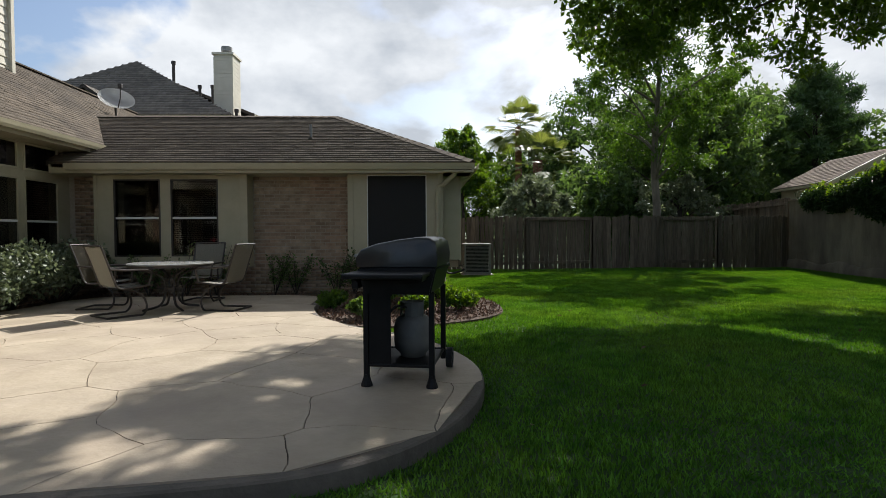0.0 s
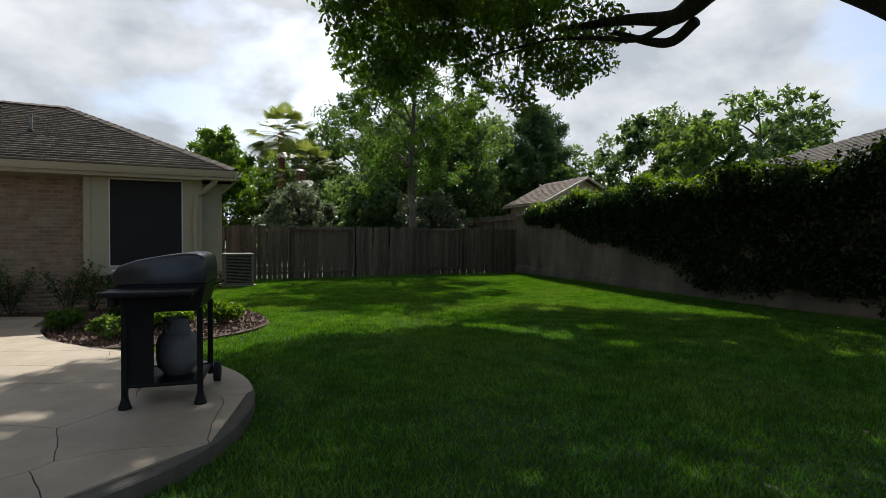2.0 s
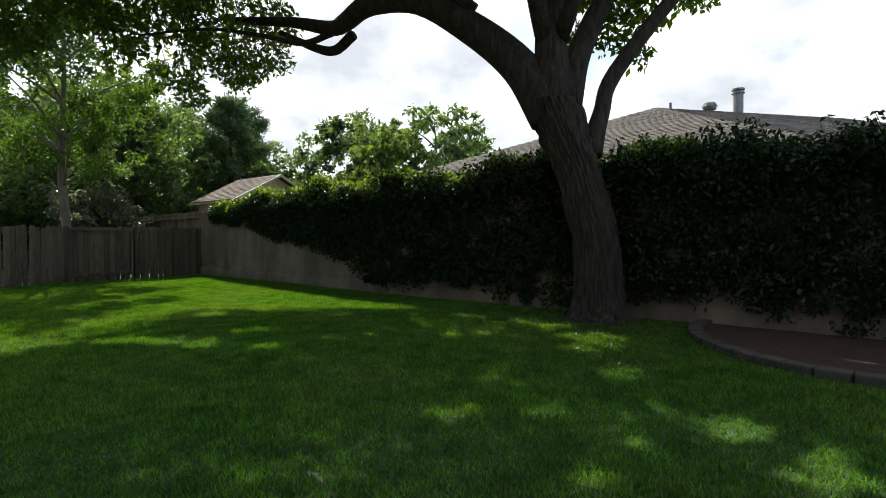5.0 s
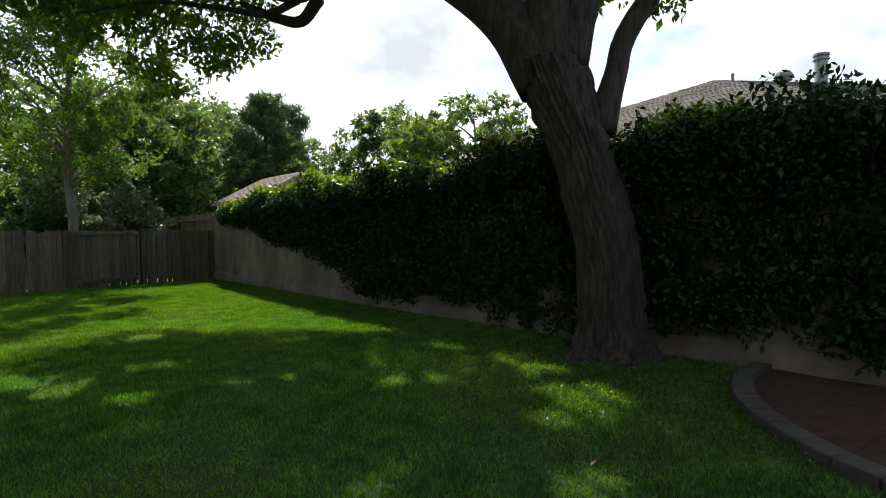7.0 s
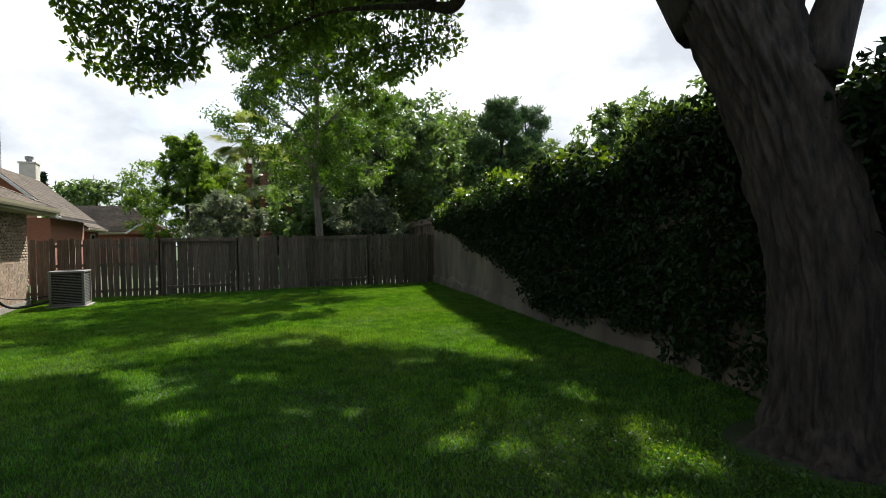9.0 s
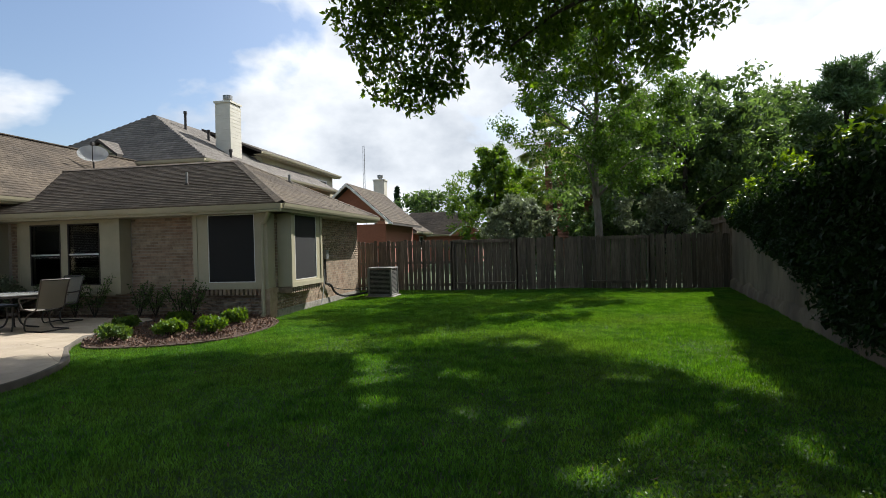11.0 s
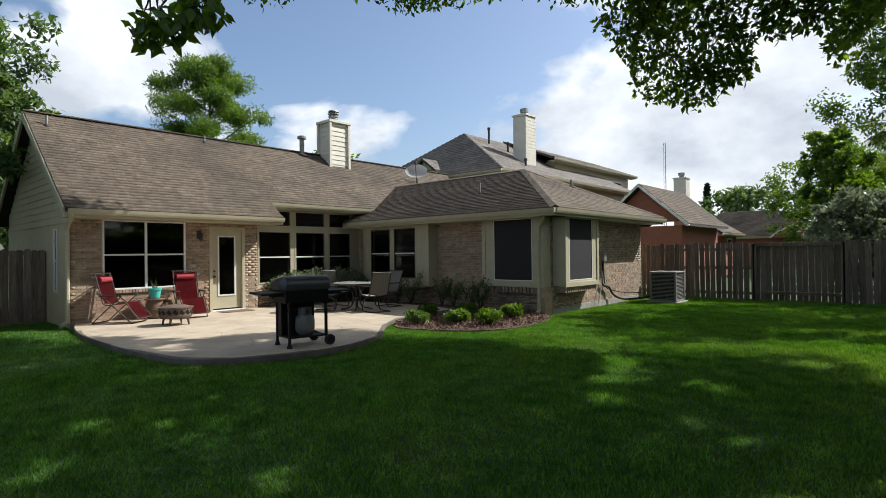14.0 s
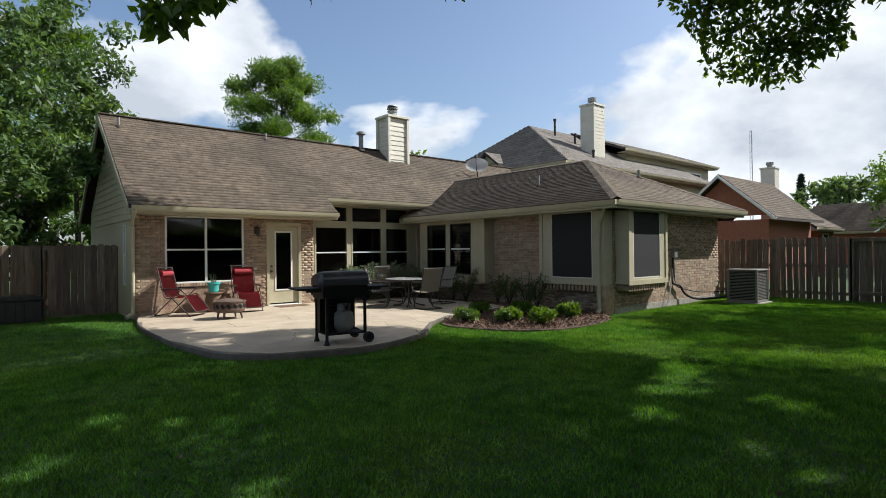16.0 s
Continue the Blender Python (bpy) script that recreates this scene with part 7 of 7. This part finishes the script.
def clad_chimney(parent, x0, y0, x1, y1, z0, z1):
    ch = new("chimney")
    ch.parent = parent
    bm = bmesh.new()
    box(bm, x0, y0, z0, x1, y1, z1)
    part("chimney_core", bm, "chimney", ch)
    z = z0
    while z < z1 - 0.1:
        bm = bmesh.new()
        box(bm, x0 - 0.012, y0 - 0.012, z, x1 + 0.012, y1 + 0.012, z + 0.15)
        part("siding_board", bm, "chimney", ch)
        z += 0.17
    bm = bmesh.new()
    box(bm, x0 - 0.06, y0 - 0.06, z1 - 0.02, x1 + 0.06, y1 + 0.06, z1 + 0.07)
    part("crown", bm, "chimney", ch)
    bm = bmesh.new()
    lathe(bm, [(0.16, z1 + 0.05), (0.15, z1 + 0.22), (0.22, z1 + 0.24), (0.22, z1 + 0.42), (0.05, z1 + 0.46)], 14, ((x0 + x1) / 2, (y0 + y1) / 2))
    part("flue_cap", bm, "galv", ch)


n2 = thing("neighbour_house", "two-storey cream house with hipped grey-brown shingle roof", "house", "neighbouring houses")
bm = bmesh.new()
box(bm, -15.6, 19.8, -0.1, -6.9, 33.0, 5.2)
part("wall", bm, "siding", n2)
PK, PK2, EZ = (-11.1, 22.3, 8.0), (-11.1, 31.0, 8.0), 5.30
slope(n2, (-15.9, 19.3, EZ), (-6.45, 19.3, EZ), PK, PK, "shingle_grey")
slope(n2, (-6.45, 19.3, EZ), (-6.45, 33.5, EZ), PK2, PK, "shingle_grey")
slope(n2, (-15.9, 33.5, EZ), (-15.9, 19.3, EZ), PK, PK2, "shingle_grey", False)
slope(n2, (-6.45, 33.5, EZ), (-15.9, 33.5, EZ), PK2, PK2, "shingle_grey", False)
eave(n2, (-15.9, 19.3, 0), (-6.45, 19.3, 0), 0.5, (0, -1, 0), EZ)
eave(n2, (-6.45, 19.2, 0), (-6.45, 33.5, 0), 0.5, (1, 0, 0), EZ)
clad_chimney(n2, -8.45, 23.1, -7.7, 24.0, 5.4, 8.55)
for x, y, h in ((-10.1, 23.2, 0.75), (-9.3, 23.8, 0.4), (-9.0, 24.4, 0.75), (-7.4, 22.6, 0.25)):
    z = EZ + (-6.45 - x) * 2.7 / 4.65
    v = new("flue_pipe")
    v.parent = n2
    bm = bmesh.new()
    rod(bm, (x, y, z - 0.2), (x, y, z + h), 0.06, 0.06, 10)
    rod(bm, (x, y, z + h), (x, y, z + h + 0.12), 0.085, 0.085, 10)
    part("pipe", bm, "bronze", v)
# raised block on its east slope
bm = bmesh.new()
box(bm, -11.0, 26.6, 3.0, -8.1, 36.4, 6.62)
part("wall", bm, "siding", n2)
slope(n2, (-7.7, 25.9, 6.76), (-7.7, 36.9, 6.76), (-11.1, 36.9, 8.1), (-11.1, 25.9, 8.1), "shingle_grey")
eave(n2, (-7.7, 25.9, 0), (-7.7, 36.9, 0), 0.45, (1, 0, 0), 6.76)
simple_window(n2, "x", 1, -8.07, 33.2, 35.2, 5.3, 6.2)
# small round-topped dormer
bm = bmesh.new()
box(bm, -12.1, 19.55, 5.1, -10.7, 21.2, 5.75)
vs = [(-12.15, 5.7), (-10.65, 5.7), (-11.4, 6.25)]
a = [bm.verts.new((x, 19.55, z)) for x, z in vs]
b = [bm.verts.new((x, 21.4, z)) for x, z in vs]
bm.faces.new(a)
bm.faces.new(b[::-1])
for k in range(3):
    bm.faces.new((a[k], b[k], b[(k + 1) % 3], a[(k + 1) % 3]))
part("dormer", bm, "siding", n2)
slope(n2, (-10.5, 19.35, 5.68), (-10.5, 21.6, 5.68), (-11.4, 21.6, 6.34), (-11.4, 19.35, 6.34), "shingle_grey")
slope(n2, (-12.3, 21.6, 5.68), (-12.3, 19.35, 5.68), (-11.4, 19.35, 6.34), (-11.4, 21.6, 6.34), "shingle_grey")
# brick gable of its garage
bm = bmesh.new()
box(bm, -6.2, 27.2, -0.1, -1.5, 33.0, 2.8)
part("wall", bm, "red_brick", n2)
bm = bmesh.new()
vs = [(-5.4, 3.0), (-1.4, 3.0), (-3.4, 4.75)]
a = [bm.verts.new((x, 27.05, z)) for x, z in vs]
b = [bm.verts.new((x, 27.4, z)) for x, z in vs]
bm.faces.new(a)
bm.faces.new(b[::-1])
for k in range(3):
    bm.faces.new((a[k], b[k], b[(k + 1) % 3], a[(k + 1) % 3]))
part("gable_wall", bm, "red_brick", n2)
slope(n2, (-1.0, 26.6, 2.85), (-1.0, 33.3, 2.85), (-3.4, 33.3, 4.95), (-3.4, 26.6, 4.95), "shingle")
slope(n2, (-5.8, 33.3, 2.85), (-5.8, 26.6, 2.85), (-3.4, 26.6, 4.95), (-3.4, 33.3, 4.95), "shingle")
bm = bmesh.new()
for s in (-1, 1):
    vs = [(-3.4 + s * 2.45, 2.78), (-3.4, 4.92), (-3.4, 4.78), (-3.4 + s * 2.32, 2.74)]
    a = [bm.verts.new((x, 26.54, z)) for x, z in vs]
    b = [bm.verts.new((x, 26.60, z)) for x, z in vs]
    bm.faces.new(a)
    bm.faces.new(b[::-1])
    for k in range(4):
        bm.faces.new((a[k], b[k], b[(k + 1) % 4], a[(k + 1) % 4]))
bmesh.ops.recalc_face_normals(bm, faces=bm.faces[:])
part("barge_board", bm, "white", n2)

n3 = thing("neighbour_house", "low brown-roofed house with a red brick gable", "house", "neighbouring houses", (-0.7, 10.8, 0))
bm = bmesh.new()
box(bm, -7.5, 39.0, -0.1, 1.2, 47.0, 2.6)
part("wall", bm, "red_brick", n3)
slope(n3, (-8.0, 38.5, 2.7), (1.7, 38.5, 2.7), (-1.6, 42.8, 5.0), (-6.0, 42.8, 5.0), "shingle")
slope(n3, (1.7, 38.5, 2.7), (1.7, 47.0, 2.7), (-1.6, 42.8, 5.0), (-1.6, 42.8, 5.0), "shingle")
eave(n3, (-8.0, 38.5, 0), (1.7, 38.5, 0), 0.5, (0, -1, 0), 2.7)
bm = bmesh.new()
vs = [(-1.2, 2.5), (1.9, 2.5), (0.9, 3.25), (0.2, 3.35), (-0.5, 3.0)]
a = [bm.verts.new((x, 38.2, z)) for x, z in vs]
b = [bm.verts.new((x, 40.0, z)) for x, z in vs]
bm.faces.new(a)
bm.faces.new(b[::-1])
for k in range(5):
    bm.faces.new((a[k], b[k], b[(k + 1) % 5], a[(k + 1) % 5]))
bmesh.ops.recalc_face_normals(bm, faces=bm.faces[:])
part("gable_wall", bm, "red_brick", n3)
bm = bmesh.new()
tube(bm, [(-1.3, 38.12, 2.52), (-0.5, 38.12, 3.08), (0.2, 38.12, 3.42), (0.9, 38.12, 3.32), (2.0, 38.12, 2.55)], 0.07, 6)
part("barge_board", bm, "white", n3)
n4 = thing("neighbour_house", "far gabled house with grey-brown roof and cream chimney", "house", "neighbouring houses", (1.5, 1.0, 0))
bm = bmesh.new()
box(bm, -9.5, 35.0, -0.1, -3.4, 37.6, 2.5)
part("wall", bm, "red_brick", n4)
slope(n4, (-3.0, 33.0, 2.6), (-3.0, 37.8, 2.6), (-7.0, 37.8, 5.2), (-7.0, 33.0, 5.2), "shingle")
slope(n4, (-11.0, 37.8, 2.6), (-11.0, 33.0, 2.6), (-7.0, 33.0, 5.2), (-7.0, 37.8, 5.2), "shingle", False)
eave(n4, (-3.0, 33.0, 0), (-3.0, 37.8, 0), 0.4, (1, 0, 0), 2.6)
simple_window(n4, "x", 1, -3.38, 35.4, 36.4, 1.4, 2.3)
clad_chimney(n4, -7.4, 38.0, -6.6, 38.8, 2.0, 6.6)

# house beyond the hedge
n5 = thing("neighbour_house", "house with a broad grey-brown shingle roof beyond the hedge", "house", "neighbouring houses")
bm = bmesh.new()
prism(bm, [(13.6, 11.5), (11.6, -0.6), (19.6, -8.0), (29.0, -5.0), (22.0, 12.0)], -0.1, 2.6)
part("wall", bm, "brick", n5)
PA, PB = (18.3, 3.55, 5.3), (26.0, -1.2, 5.3)
K1, K2, K3, K4 = (12.9, 12.2, 2.7), (10.9, -1.0, 2.7), (21.0, -9.5, 2.7), (30.0, -5.5, 2.7)
slope(n5, K1, K2, PA, PA, "shingle_grey")
slope(n5, K2, K3, PB, PA, "shingle_grey")
slope(n5, K3, K4, PB, PB, "shingle_grey", False)
slope(n5, (22.5, 12.6, 2.7), K1, PA, PB, "shingle_grey", False)
f = new("flue_pipe")
f.parent = n5
bm = bmesh.new()
rod(bm, (21.28, 1.6, 4.9), (21.28, 1.6, 6.05), 0.16, 0.16, 16)
rod(bm, (21.28, 1.6, 6.05), (21.28, 1.6, 6.10), 0.20, 0.20, 16)
rod(bm, (21.28, 1.6, 6.16), (21.28, 1.6, 6.22), 0.20, 0.20, 16)
rod(bm, (21.28, 1.6, 6.10), (21.28, 1.6, 6.16), 0.15, 0.15, 16)
part("pipe", bm, "galv", f)
f = new("turbine_vent")
f.parent = n5
f["label"] = "round ribbed turbine vent"
bm = bmesh.new()
lathe(bm, [(0.12, 5.0), (0.12, 5.38), (0.18, 5.42), (0.20, 5.52), (0.17, 5.62), (0.06, 5.66)], 16, (20.18, 2.3))
for k in range(14):
    a = 2 * math.pi * k / 14
    tube(bm, [(20.18 + 0.17 * math.cos(a), 2.3 + 0.17 * math.sin(a), 5.40), (20.18 + 0.225 * math.cos(a + .3), 2.3 + 0.225 * math.sin(a + .3), 5.52), (20.18 + 0.15 * math.cos(a + .6), 2.3 + 0.15 * math.sin(a + .6), 5.64)], 0.012, 4)
part("vent_head", bm, "galv", f)
f = new("flue_pipe")
f.parent = n5
bm = bmesh.new()
rod(bm, (18.7, 3.2, 5.0), (18.7, 3.2, 5.48), 0.04, 0.04, 10)
part("pipe", bm, "galv", f)

sh = thing("garden_shed", "pale yellow shed with a tan gabled shingle roof", "shed", at=(13.9, 18.9, 0), turn=-6)
bm = bmesh.new()
box(bm, 0.25, 0.2, -0.1, 4.3, 3.2, 2.935)
vs = [(0.2, 2.94), (4.35, 2.94), (2.27, 4.0)]
a = [bm.verts.new((x, 0.2, z)) for x, z in vs]
b = [bm.verts.new((x, 3.2, z)) for x, z in vs]
bm.faces.new(a)
bm.faces.new(b[::-1])
for k in range(3):
    bm.faces.new((a[k], b[k], b[(k + 1) % 3], a[(k + 1) % 3]))
bmesh.ops.recalc_face_normals(bm, faces=bm.faces[:])
part("wall", bm, "siding", sh, "pale yellow board walls")
slope(sh, (0.0, 3.5, 2.95), (0.0, -0.1, 2.95), (2.27, -0.1, 4.12), (2.27, 3.5, 4.12), "shingle_tan")
slope(sh, (4.55, -0.1, 2.95), (4.55, 3.5, 2.95), (2.27, 3.5, 4.12), (2.27, -0.1, 4.12), "shingle_tan")
bm = bmesh.new()
tube(bm, [(0.0, -0.12, 2.88), (2.27, -0.12, 4.06), (4.55, -0.12, 2.88)], 0.07, 4)
tube(bm, [(0.0, -0.1, 2.88), (0.0, 3.5, 2.88)], 0.06, 4)
part("trim_board", bm, "trim", sh)
mast = thing("radio_mast", "thin grey lattice radio mast beyond the roofs", "mast", at=(-9.0, 46.0, 0))
for dx, dy in ((-0.12, 0), (0.12, 0), (0, 0.2)):
    bm = bmesh.new()
    rod(bm, (dx, dy, -0.1), (dx * 0.6, dy * 0.6, 10.6), 0.018, 0.014, 5)
    part("pole", bm, "galv", mast)
bm = bmesh.new()
for k in range(26):
    z = 0.4 + k * 0.4
    rod(bm, (-0.11, 0, z), (0.11, 0, z + 0.3), 0.008, 0.008, 4)
part("lattice", bm, "galv", mast)

# fallen leaves on the lawn
n = 70
x, y = rng.uniform(-0.5, 9.0, n), rng.uniform(-2.0, 9.0, n)
k = in_lawn(x, y)
ob = new("fallen_leaves", leaf_mesh("fallen_leaves", np.stack([x[k], y[k], ground_z(x[k], y[k]) + 0.035], -1), 0.055, "wicker", 0.5, -0.05))
tagged(ob, "dry pale leaves lying on the grass", "leaves", kind="stuff")
